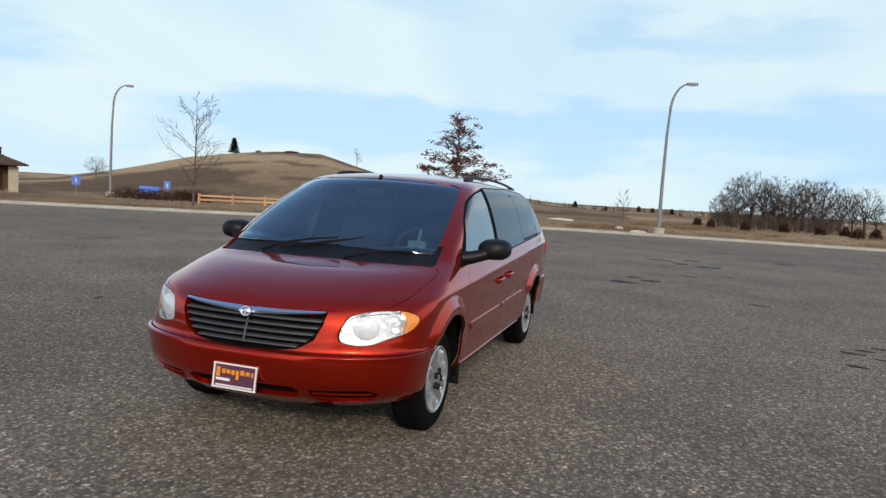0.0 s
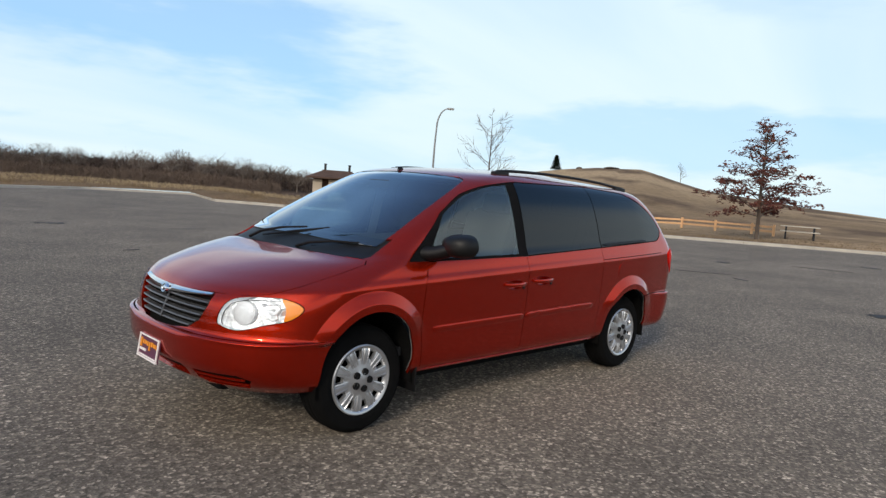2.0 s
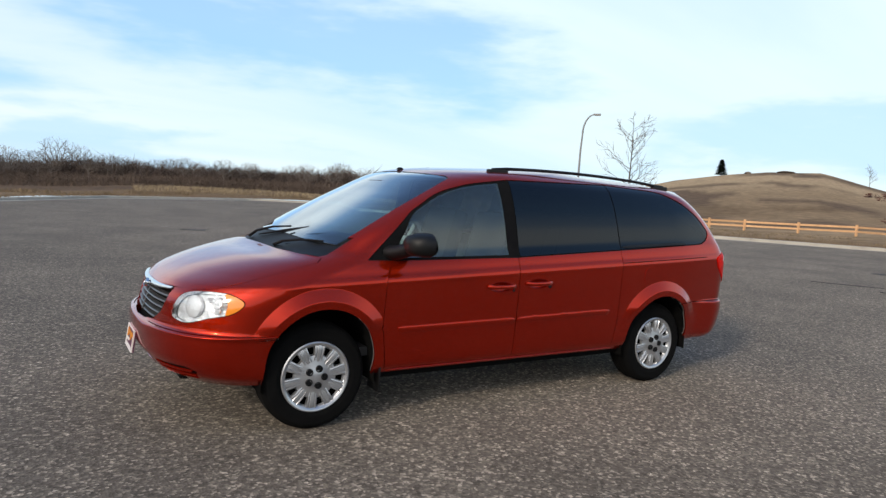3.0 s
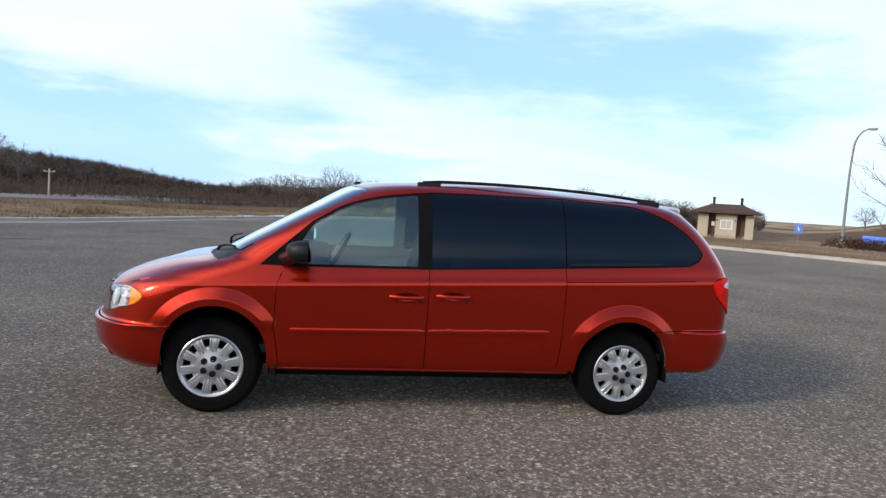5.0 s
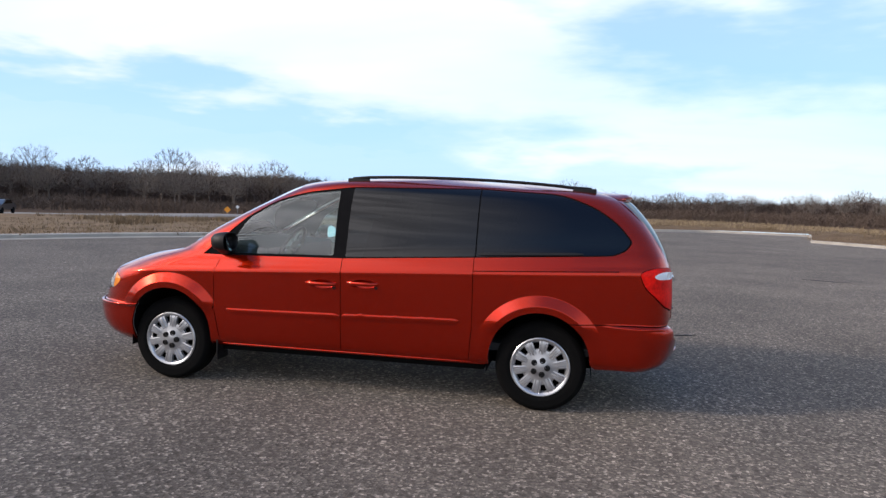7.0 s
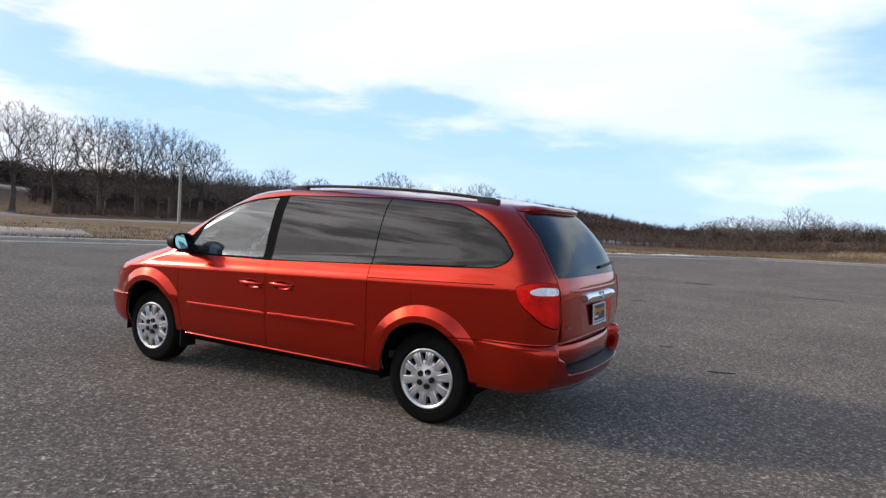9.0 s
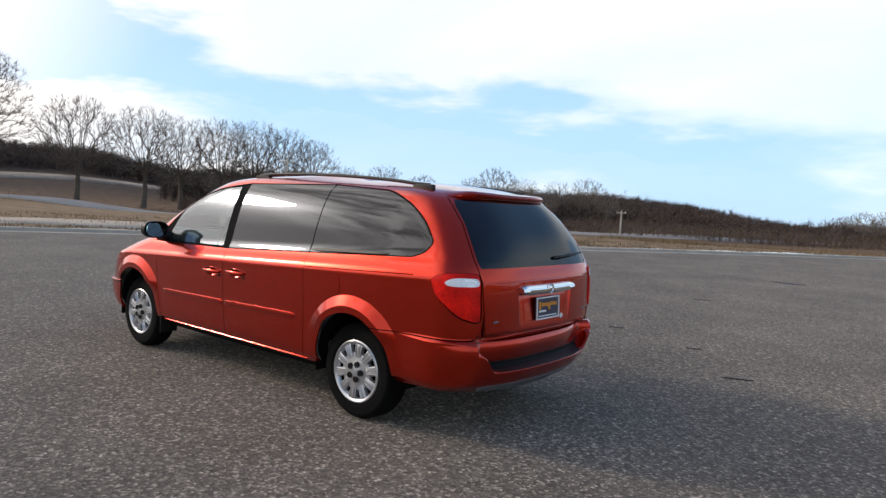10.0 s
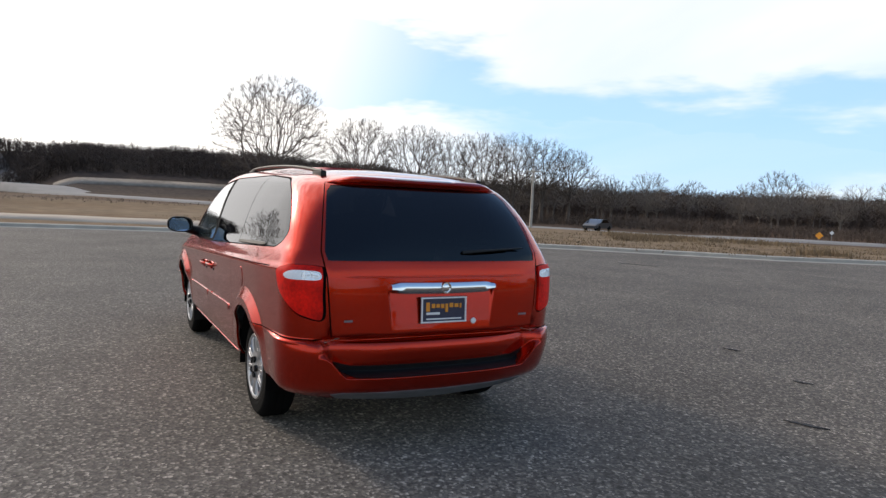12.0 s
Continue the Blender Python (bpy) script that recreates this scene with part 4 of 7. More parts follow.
def handle(x0, x1, z, parent):
    """A body-coloured grab handle over a dark recess."""
    xm = (x0 + x1) / 2
    p, nrm = at_side(xm, z)
    bm = bmesh.new()
    rows = []
    for r, o in ((1.0, 0.001), (0.97, 0.004), (0.91, -0.003), (0.80, -0.018), (0.4, -0.0205)):
        rows.append([bm.verts.new(at_side(xm + math.cos(a) * (x1 - x0) * 0.44 * r, z + math.sin(a) * 0.036 * r, o)[0]) for a in [2 * math.pi * k / 24 for k in range(24)]])
    for a, b in zip(rows, rows[1:]):
        for k in range(24):
            bm.faces.new((a[k], a[(k + 1) % 24], b[(k + 1) % 24], b[k]))
    bm.faces.new(rows[-1])
    recess = part("handle_recess", bm, PAINT, parent, "", True)
    pts = []
    for t in np.linspace(0, 1, 9):
        out = 0.006 + 0.030 * math.sin(math.pi * min(1, max(0, t))) ** 0.5
        pts.append(at_side(x0 + (x1 - x0) * t, z + 0.004, out)[0])
    bm = bmesh.new()
    rings = []
    for i, q in enumerate(pts):
        hz = 0.015 if 0 < i < 8 else 0.011
        rings.append([bm.verts.new(q + Vector((0, -0.007 * c, hz * s))) for c, s in [(math.cos(a), math.sin(a)) for a in [2 * math.pi * k / 10 for k in range(10)]]])
    for a, b in zip(rings, rings[1:]):
        for k in range(10):
            bm.faces.new((a[k], a[(k + 1) % 10], b[(k + 1) % 10], b[k]))
    bm.faces.new(rings[0][::-1]); bm.faces.new(rings[-1])
    part("door_handle", bm, PAINT, parent, "", True)
    q, nrm = at_side(x1 - 0.015, z - 0.026)
    bm = bmesh.new()
    lathe(bm, [(0.001, -0.006), (0.010, -0.006), (0.011, 0.0)], Matrix.Translation(q), 16)
    part("door_lock", bm, BLACK, parent, "", True)
    return recess


def mirror_unit(parent):
    """A black door mirror on a short arm, with its glass facing back."""
    bm = bmesh.new()
    rings = []
    # the shell: rounded sections from its closed front to its open back
    for x, y, z, hy, hz in ((-1.020, -1.085, 1.175, 0.02, 0.02), (-1.010, -1.085, 1.176, 0.060, 0.045), (-0.985, -1.087, 1.176, 0.096, 0.062), (-0.945, -1.090, 1.177, 0.114, 0.072), (-0.898, -1.093, 1.178, 0.119, 0.077), (-0.872, -1.093, 1.178, 0.117, 0.076), (-0.872, -1.093, 1.178, 0.108, 0.068), (-0.884, -1.093, 1.178, 0.106, 0.066)):
        rings.append([bm.verts.new((x, y + hy * np.sign(math.cos(a)) * abs(math.cos(a)) ** 0.75, z + hz * np.sign(math.sin(a)) * abs(math.sin(a)) ** 0.8 + 0.10 * (y + hy * math.cos(a) + 1.1) * -0.35)) for a in [2 * math.pi * k / 24 for k in range(24)]])
    for a, b in zip(rings, rings[1:]):
        for k in range(24):
            bm.faces.new((a[k], a[(k + 1) % 24], b[(k + 1) % 24], b[k]))
    bm.faces.new(rings[0][::-1])
    shell = part("door_mirror", bm, BLACK, parent, "black plastic door mirror", True)
    bm = bmesh.new()
    bm.faces.new([bm.verts.new((-0.883 - 0.03 * math.cos(a) - 0.012 * math.sin(a), -1.093 + 0.105 * np.sign(math.cos(a)) * abs(math.cos(a)) ** 0.75, 1.178 + 0.065 * np.sign(math.sin(a)) * abs(math.sin(a)) ** 0.8)) for a in [2 * math.pi * k / 24 for k in range(24)]])
    glass = part("mirror_glass", bm, CHROME, shell, "mirror glass")
    bm = bmesh.new()
    tube_into(bm, [(-1.02, -0.885, 1.105), (-1.005, -0.95, 1.115), (-0.985, -1.00, 1.135), (-0.965, -1.04, 1.155)], [0.070, 0.062, 0.058, 0.060], 12)
    bmesh.ops.scale(bm, vec=(1, 1, 0.75), space=Matrix.Translation((0, 0, -1.12)), verts=bm.verts)
    arm = part("mirror_arm", bm, BLACK, shell, "", True)
    far = mirrored(shell, "door_mirror", parent)
    mirrored(glass, "mirror_glass", far); mirrored(arm, "mirror_arm", far)


def plate(van, name, x, z, w, h, face, out, ground, label):
    """A dealer's plate in a frame; face -1 looks forward. Its lettering is plain bars."""
    m = Matrix.Translation((x, 0, z)) @ Matrix.Rotation(radians(out), 4, "Y")
    bm = bmesh.new()
    box(bm, (0, 0, 0), (0.012, w, h), m, 0.004)
    base = part(name, bm, ground, van, label)
    bm = bmesh.new()
    for c, s in (((face * 0.008, 0, h / 2 - 0.007), (0.012, w + 0.004, 0.009)), ((face * 0.008, 0, -h / 2 + 0.007), (0.012, w + 0.004, 0.009)), ((face * 0.008, w / 2 - 0.005, 0), (0.012, 0.009, h - 0.02)), ((face * 0.008, -w / 2 + 0.005, 0), (0.012, 0.009, h - 0.02))):
        box(bm, c, s, m, 0.003)
    part("plate_frame", bm, PLATE_WHITE, base, "pale plate frame")
    s = -face
    for k, (y0, y1, z0, z1, mat) in enumerate(((-.122, -.098, -.008, .046, PLATE_ORANGE), (-.085, -.062, .012, .038, PLATE_ORANGE), (-.054, -.030, .014, .036, PLATE_ORANGE), (-.022, .0, .010, .036, PLATE_ORANGE), (.008, .026, -.014, .036, PLATE_ORANGE), (.036, .062, .014, .040, PLATE_ORANGE), (.072, .098, .014, .036, PLATE_ORANGE), (.108, .120, .010, .036, PLATE_ORANGE), (-.12, -.03, -.028, -.014, PLATE_WHITE), (-.12, .12, -.058, -.050, PLATE_WHITE))):
        bm = bmesh.new()
        box(bm, (face * 0.0085, face * (y0 + y1) / 2, (z0 + z1) / 2), (0.005, (y1 - y0), (z1 - z0)), m)
        part("lettering", bm, mat, base)
    return base


PLATE_WHITE = material("plate_frame_white", (0.78, 0.74, 0.72), 0.45)
PLATE_PURPLE = material("plate_purple", (0.10, 0.028, 0.06), 0.4, vary=0.15, scale=20, fine=90)
PLATE_NAVY = material("plate_navy", (0.028, 0.026, 0.055), 0.4, vary=0.15, scale=20, fine=90)
PLATE_ORANGE = material("plate_orange", (0.72, 0.26, 0.02), 0.45)


def wiper(base, tip, parent, lift, blade):
    """A black wiper arm with its blade."""
    b, t = Vector(base), Vector(tip)
    mid = b.lerp(t, 0.5) + lift
    arm = part("wiper", tube([b, b.lerp(mid, 0.4) + lift * 0.4, mid, mid.lerp(t, 0.6) + lift * 0.2], [0.013, 0.011, 0.008, 0.006], 6), BLACK, parent, "black wiper arm", True)
    d = (t - b).normalized()
    c = b.lerp(t, 0.62)
    pts = [c + d * (blade * s) + Vector((0, 0, 0.0)) for s in (-0.5, -0.2, 0.1, 0.5)]
    part("wiper_blade", tube(pts, [0.005, 0.009, 0.009, 0.005], 6), BLACK, arm, "", True)
    return arm


def seat(name, parent, x, y):
    """A cloth front seat with cushion, back and headrest."""
    bm = bmesh.new()
    box(bm, (x, y, 0.72), (0.52, 0.52, 0.20), None, 0.06)
    s = part(name, bm, SEAT_CLOTH, parent, "grey cloth seat", True)
    bm = bmesh.new()
    m = Matrix.Translation((x + 0.28, y, 0.78)) @ Matrix.Rotation(radians(16), 4, "Y")
    box(bm, (0, 0, 0.30), (0.15, 0.50, 0.62), m, 0.06)
    part("seat_back", bm, SEAT_CLOTH, s, "", True)
    bm = bmesh.new()
    box(bm, (0.0, 0, 0.70), (0.09, 0.26, 0.16), m, 0.035)
    part("headrest", bm, SEAT_CLOTH, s, "", True)
    return s


def build_van():
    van = tagged(empty("minivan"), "red metallic minivan with dark rear glass, parked on asphalt", "minivan")
    both = (-1, 1)
    skin_part("body_shell", ["body"], PAINT, van, both, skip=("windscreen",))
    for g in GAPS:
        for s in both:
            skin_part("panel_gap", [g], BLACK_MATT, van, (s,), -0.010, depth=0)
    skin_part("hood", ["hood"], PAINT, van, both)
    skin_part("wiper_cowl", ["cowl"], BLACK, van, both, -0.012, "black plastic wiper cowl")
    skin_part("windscreen", ["windscreen"], GLASS_SCREEN, van, both, -0.004, "lightly tinted windscreen", 0.006).visible_shadow = False
    skin_part("front_bumper", ["front_bumper"], PAINT, van, both)
    skin_part("rear_bumper", ["rear_bumper"], PAINT, van, both)
    skin_part("lower_valance", ["valance"], GREY_PLASTIC, van, both, 0.004, "grey plastic valance")
    skin_part("step_pad", ["step_pad"], BLACK, van, both, 0.004, "black rubber step pad")
    gate = skin_part("tailgate", ["tailgate"], PAINT, van, both)
    skin_part("rear_window", ["rear_glass"], GLASS_REAR, gate, both, -0.003, "dark tinted rear window", 0.006)
    skin_part("bumper_slot", ["slot_mid"], BLACK_MATT, van, both, -0.03, depth=0)
    outer = [a for a in set(AREA) if a not in ("arch", "windscreen", "glass_front", "glass_slide", "glass_quarter", "rear_glass", "grille", "slot_mid", "slot_side", "headlight", "amber", "handle")]
    skin_part("interior_lining", outer, GREY_TRIM, van, both, -0.022, "grey interior lining", 0)
    for s in both:
        door = skin_part("front_door", ["front_door"], PAINT, van, (s,))
        skin_part("door_window", ["glass_front"], GLASS_CLEAR, door, (s,), -0.004, "lightly tinted glass", 0.006).visible_shadow = False
        slide = skin_part("sliding_door", ["slide_door"], PAINT, van, (s,))
        skin_part("door_window", ["glass_slide"], GLASS_DARK, slide, (s,), -0.002, "dark privacy glass", 0.006)
        skin_part("quarter_window", ["glass_quarter"], GLASS_DARK, van, (s,), -0.002, "dark privacy glass", 0.006)
        skin_part("window_frame", ["band"], FRAME_BLACK, van, (s,), -0.006, "black window surround")
        skin_part("fuel_door" if s < 0 else "side_panel", ["fuel"], PAINT, van, (s,), 0.003)
        skin_part("slot_surround", ["slot_side"], PAINT, van, (s,), 0.0, "", 0.025, True)
        slot = skin_part("bumper_slot", ["slot_side"], BLACK_MATT, van, (s,), -0.025, depth=0)
        # headlamp
        lamp = skin_part("headlamp", ["headlight", "amber"], REFLECTOR, van, (s,), -0.035, "clear headlamp with amber end", 0.03)
        lens = skin_part("lamp_lens", ["headlight"], LENS_CLEAR, lamp, (s,), 0.002, "clear lens", 0.03)
        lens.visible_shadow = False
        skin_part("turn_signal", ["amber"], AMBER, lamp, (s,), -0.002, "amber turn signal", 0.03)
        for (u, v, r, name) in ((0.485, 6.72, 0.066, "main_lamp"), (0.585, 7.05, 0.034, "side_lamp")):
            p, nrm = Vector(skin(u, v)), Vector(skin_normal(u, v))
            q = Vector((0, -1, 0)).rotation_difference((nrm + Vector((-0.5, 0, 0))).normalized()).to_matrix().to_4x4()
            prof = [(0.001, -0.016), (r * 0.45, -0.014), (r * 0.8, -0.008), (r, 0.002), (r * 1.03, 0.02)]
            if name == "side_lamp":
                prof = [(0.001, -0.020), (r * 0.3, -0.014), (r * 0.34, 0.004), (r * 0.62, 0.006), (r * 0.9, -0.004), (r, -0.008), (r * 1.08, 0.02)]
            bm = bmesh.new()
            lathe(bm, prof, Matrix.Translation(p - nrm * 0.024) @ q @ Matrix.Diagonal((1.15, 1, 1, 1)), 28)
            if s > 0:
                bmesh.ops.scale(bm, vec=(1, -1, 1), verts=bm.verts)
            part(name, bm, WHITE_LENS if name == "main_lamp" else REFLECTOR, lamp, "pale main lamp cover" if name == "main_lamp" else "pale reflector bowl", True)
        # facets of the reflector beside the main lamp
        for u, v in ((0.60, 6.55), (0.635, 6.85), (0.615, 7.3), (0.66, 7.15), (0.68, 6.8), (0.55, 7.25)):
            p, nrm = Vector(skin(u, v)), Vector(skin_normal(u, v))
            bm = bmesh.new()
            box(bm, (0, 0, 0), (0.040, 0.012, 0.034), Matrix.Translation(p - nrm * 0.026) @ Vector((0, -1, 0)).rotation_difference((nrm + Vector((0.9 * math.sin(60 * u), 0, 0.7 * math.sin(7 * v)))).normalized()).to_matrix().to_4x4(), 0.003)
            if s > 0:
                bmesh.ops.scale(bm, vec=(1, -1, 1), verts=bm.verts)
                bmesh.ops.reverse_faces(bm, faces=bm.faces)
            part("reflector_facet", bm, REFLECTOR, lamp)
        # tail lamp
        tl = skin_part("tail_lamp", ["tail"], TAIL_RED, van, (s,), 0.008, "red tail lamp with white upper band", 0.03)
        skin_part("reversing_light", ["tail_white"], WHITE_LENS, tl, (s,), 0.010, "white reversing light", 0.02)
        skin_part("lamp_reflector", ["tail_clear"], REFLECTOR, tl, (s,), 0.006, "silver reflector", 0.02)
        # louvre in the side slot
        for z in (0.365, 0.395):
            uv = onto([(y, z) for y in np.linspace(-.44, -.745, 10)], "yz", (0, 0.75), (0, 9))
            pts = [Vector(skin(a, b) - skin_normal(a, b) * 0.004) for a, b in uv]
            if s > 0:
                pts = [Vector((p.x, -p.y, p.z)) for p in pts]
            part("slot_louvre", tube(pts, 0.0075, 6), PAINT, van, "", True)
    # wheels, arches and underside
    for x in (-1.502, 1.520):
        for s in both:
            wheel(van, x, s)
    for (cx, cz, cr) in ARCHES:
        for s in both:
            bm = bmesh.new()
            rings = []
            for y in (0.915, 0.52):
                prof = [(cx + (cr + 0.012) * math.cos(t), cz + (cr + 0.012) * math.sin(t)) for t in np.linspace(0, math.pi, 20)]
                prof = [(cx + cr + 0.016, 0.27)] + prof + [(cx - cr - 0.016, 0.27)]
                rings.append([bm.verts.new((a, s * y, b)) for a, b in prof])
            for k in range(len(rings[0]) - 1):
                bm.faces.new((rings[0][k], rings[0][k + 1], rings[1][k + 1], rings[1][k]))
            bm.faces.new(rings[1])
            part("wheel_arch_liner", bm, BLACK_MATT, van)
    bm = bmesh.new()
    box(bm, (0, 0, 0.315), (2.2, 1.66, 0.10), None, 0.03)
    part("floor_pan", bm, BLACK_MATT, van)
    bm = bmesh.new()
    box(bm, (-1.85, 0, 0.33), (0.75, 1.0, 0.10), None, 0.03)
    part("front_undertray", bm, BLACK_MATT, van)
    bm = bmesh.new()
    box(bm, (2.05, 0, 0.38), (0.62, 1.2, 0.12), None, 0.04)
    part("fuel_tank", bm, BLACK_MATT, van)
    part("exhaust_pipe", tube([(0.8, -0.3, 0.27), (1.9, -0.38, 0.30), (2.10, -0.42, 0.31), (2.22, -0.43, 0.31)], [0.03, 0.03, 0.032, 0.032], 12), GALV, van, "", True)
    bm = bmesh.new()
    box(bm, (-1.075, -0.84, 0.33), (0.012, 0.17, 0.26), Matrix(), 0.004)
    pair("mud_flap", bm, BLACK, van, "black mud flap")
    for a in (-1.502, 1.520):
        part("axle", tube([(a, -0.75, 0.33), (a, 0.75, 0.33)], 0.035, 8), BLACK_MATT, van, "", True)
    # mouldings, handles, mirrors
    pair("side_moulding", side_bar(-0.985, -0.028, 0.613, 0.628, 0.024, 0.009, 36), PAINT, van)
    pair("side_moulding", side_bar(-0.012, 0.905, 0.629, 0.648, 0.024, 0.009, 36), PAINT, van)
    pair("sill_strip", side_bar(-1.03, 1.02, 0.340, 0.340, 0.008, 0.007, 24), PAINT, van)
    handle(-0.300, -0.055, 0.876, van)
    handle(0.035, 0.280, 0.892, van)
    mirror_unit(van)
    # roof rails
    for s in both:
        pts = []
        for t in np.linspace(0, 1, 15):
            x = -0.06 + 1.90 * t
            z = 1.706 + 0.024 * math.sin(math.pi * min(1, t * 1.1)) ** 0.6 - 0.034 * t**2
            pts.append(Vector((x, s * (0.60 - 0.02 * t), z)))
        bm = bmesh.new()
        rr = [0.010] + [0.0125] * 13 + [0.010]
        tube_into(bm, pts, rr, 10)
        rail = part("roof_rail", bm, BLACK, van, "black roof rail", True)
        for i in (0, 14):
            bm = bmesh.new()
            box(bm, (0, 0, 0), (0.18, 0.042, 0.050), Matrix.Translation(pts[i] + Vector((0.05 if i == 0 else -0.05, 0, -0.024))), 0.014)
            part("rail_foot", bm, BLACK, rail, "", True)
    bm = bmesh.new()
    lathe(bm, [(0.001, -0.016), (0.010, -0.014), (0.017, -0.006), (0.019, 0.006)], Matrix.Translation((-0.52, 0.0, 1.674)) @ Matrix.Rotation(radians(-90), 4, "X") @ Matrix.Diagonal((1.7, 1, 0.8, 1)), 20)
    part("roof_aerial", bm, BLACK, van, "small black aerial dome", True)
    # grille
    back = skin_part("grille", ["grille"], BLACK_MATT, van, both, -0.045, "black slatted grille with chrome top bar", 0)
    skin_part("grille_surround", ["grille"], PAINT, back, both, 0.0, "", 0.045, True)
    skin_part("slot_surround", ["slot_mid"], PAINT, van, both, 0.0, "", 0.03, True)
    for i, z in enumerate((0.795, 0.757, 0.719, 0.682, 0.648)):
        half = 0.455 if z > 0.76 else (0.44 if z > 0.74 else (0.415 if z > 0.70 else (0.385 if z > 0.66 else 0.33)))
        ys = np.linspace(-half, half, 21)
        uv = onto([(-abs(y), z) for y in ys], "yz", (0, 0.75), (3, 9))
        bm = bmesh.new()
        rows = []
        for y, (a, b) in zip(ys, uv):
            p = skin(a, b) - skin_normal(a, b) * 0.012
            rows.append([bm.verts.new((p[0] + dx, y, z + dz)) for dx, dz in ((0, -0.005), (-0.004, 0.0), (0, 0.006), (0.03, 0.010), (0.03, -0.002))])
        for a, b in zip(rows, rows[1:]):
            for k in range(5):
                bm.faces.new((a[k], a[(k + 1) % 5], b[(k + 1) % 5], b[k]))
        bm.faces.new(rows[0][::-1]); bm.faces.new(rows[-1])
        part("grille_slat", bm, GRILLE_GREY, back, "", True)
    part("grille_post", tube([(-2.318, 0, 0.81), (-2.338, 0, 0.76), (-2.36, 0, 0.70), (-2.375, 0, 0.645)], 0.006, 6), GRILLE_GREY, back, "", True)
    ys = np.linspace(-0.468, 0.468, 31)
    bm = bmesh.new()
    rows = []
    for y in ys:
        zt = 0.842 + 0.010 * (abs(y) / 0.47) ** 2
        zb = zt - 0.030 + 0.020 * (abs(y) / 0.47) ** 1.3 - 0.012 * max(0, 1 - abs(y) / 0.09)
        uvs = onto([(-abs(y), zt), (-abs(y), zb)], "yz", (0, 0.75), (5, 9.5))
        a, b = skin(*uvs[0]), skin(*uvs[1])
        rows.append([bm.verts.new((x, y, z)) for x, z in ((a[0] + 0.03, zt + 0.002), (a[0] - 0.004, zt + 0.002), ((a[0] + b[0]) / 2 - 0.014, (zt + zb) / 2), (b[0] - 0.004, zb), (b[0] + 0.03, zb))])
    for a, b in zip(rows, rows[1:]):
        for k in range(4):
            bm.faces.new((a[k], a[k + 1], b[k + 1], b[k]))
    part("chrome_bar", bm, CHROME, back, "chrome bar", True)
    bm = bmesh.new()
    mm = Matrix.Translation((-2.352, 0, 0.818)) @ Matrix.Rotation(radians(-90), 4, "Z") @ Matrix.Rotation(radians(-16), 4, "X")
    lathe(bm, [(0.001, -0.012), (0.020, -0.011), (0.026, -0.006), (0.029, -0.012), (0.033, -0.012), (0.036, 0.004)], mm @ Matrix.Diagonal((1.05, 1, 0.85, 1)), 28)
    part("badge", bm, CHROME, back, "round chrome badge", True)
    plate(van, "front_plate", -2.437, 0.452, 0.285, 0.147, -1, 8, PLATE_PURPLE, "orange and purple dealer plate")
    # tail
    plate(van, "rear_plate", 2.499, 0.852, 0.31, 0.160, 1, -3, PLATE_NAVY, "dark blue dealer plate")
    bm = bmesh.new()
    ys = np.linspace(-0.355, 0.355, 33)
    rows = []
    for y in ys:
        e = max(0.62, 1 - (abs(y) / 0.357) ** 16)
        zc = 0.985 + 0.006 * (abs(y) / 0.355) ** 2
        rows.append([bm.verts.new((2.478 + dx, y, zc + dz * e)) for dx, dz in ((0, -0.036), (0.030, -0.032), (0.044, -0.012), (0.042, 0.012), (0.028, 0.032), (0, 0.036))])
    for a, b in zip(rows, rows[1:]):
        for k in range(5):
            bm.faces.new((a[k], a[k + 1], b[k + 1], b[k]))
    bm.faces.new(rows[0]); bm.faces.new(rows[-1][::-1])
    chrome = part("chrome_bar", bm, CHROME, gate, "chrome bar over the plate", True)
    bm = bmesh.new()
    lathe(bm, [(0.001, -0.010), (0.020, -0.009), (0.026, -0.004), (0.029, -0.010), (0.034, -0.010), (0.037, 0.006)], Matrix.Translation((2.517, 0, 0.988)) @ Matrix.Rotation(radians(90), 4, "Z"), 28)
    part("badge", bm, CHROME, gate, "round chrome badge", True)
    bm = bmesh.new()
    lathe(bm, [(0.001, -0.005), (0.016, -0.004), (0.019, 0.002)], Matrix.Translation((2.497, 0.218, 0.775)) @ Matrix.Rotation(radians(90), 4, "Z"), 18)
    part("tailgate_lock", bm, PLATE_WHITE, gate, "pale round lock cover", True)
    path = [Vector(skin(*q) + skin_normal(*q) * 0.0005) for q in onto([(y, 1.052) for y in np.linspace(-.62, 0, 12)], "yz", (3.3, 4), (4, 10))]
    path = path + [Vector((p.x, -p.y, p.z)) for p in path[-2::-1]]
    part("tailgate_crease", tube(path, [0.001] + [0.006] * (len(path) - 2) + [0.001], 6), PAINT, gate, "", True)
    for y0, z0, w in ((-0.60, 0.800, 0.05), (0.60, 0.800, 0.06)):
        q = onto([(-abs(y0), z0)], "yz", (3.3, 4), (4, 9))[0]
        p = Vector(skin(*q) + skin_normal(*q) * 0.002)
        bm = bmesh.new()
        box(bm, (p.x, math.copysign(p.y, y0), p.z), (0.006, w, 0.012), None, 0.002)
        part("lettering", bm, GREY_PLASTIC, gate)
    # spoiler lip over the rear window, with its brake light
    us = np.linspace(3.462, 4, 22)
    us = list(us) + [8 - u for u in us[-2::-1]]
    bm = bmesh.new()
    rows = []
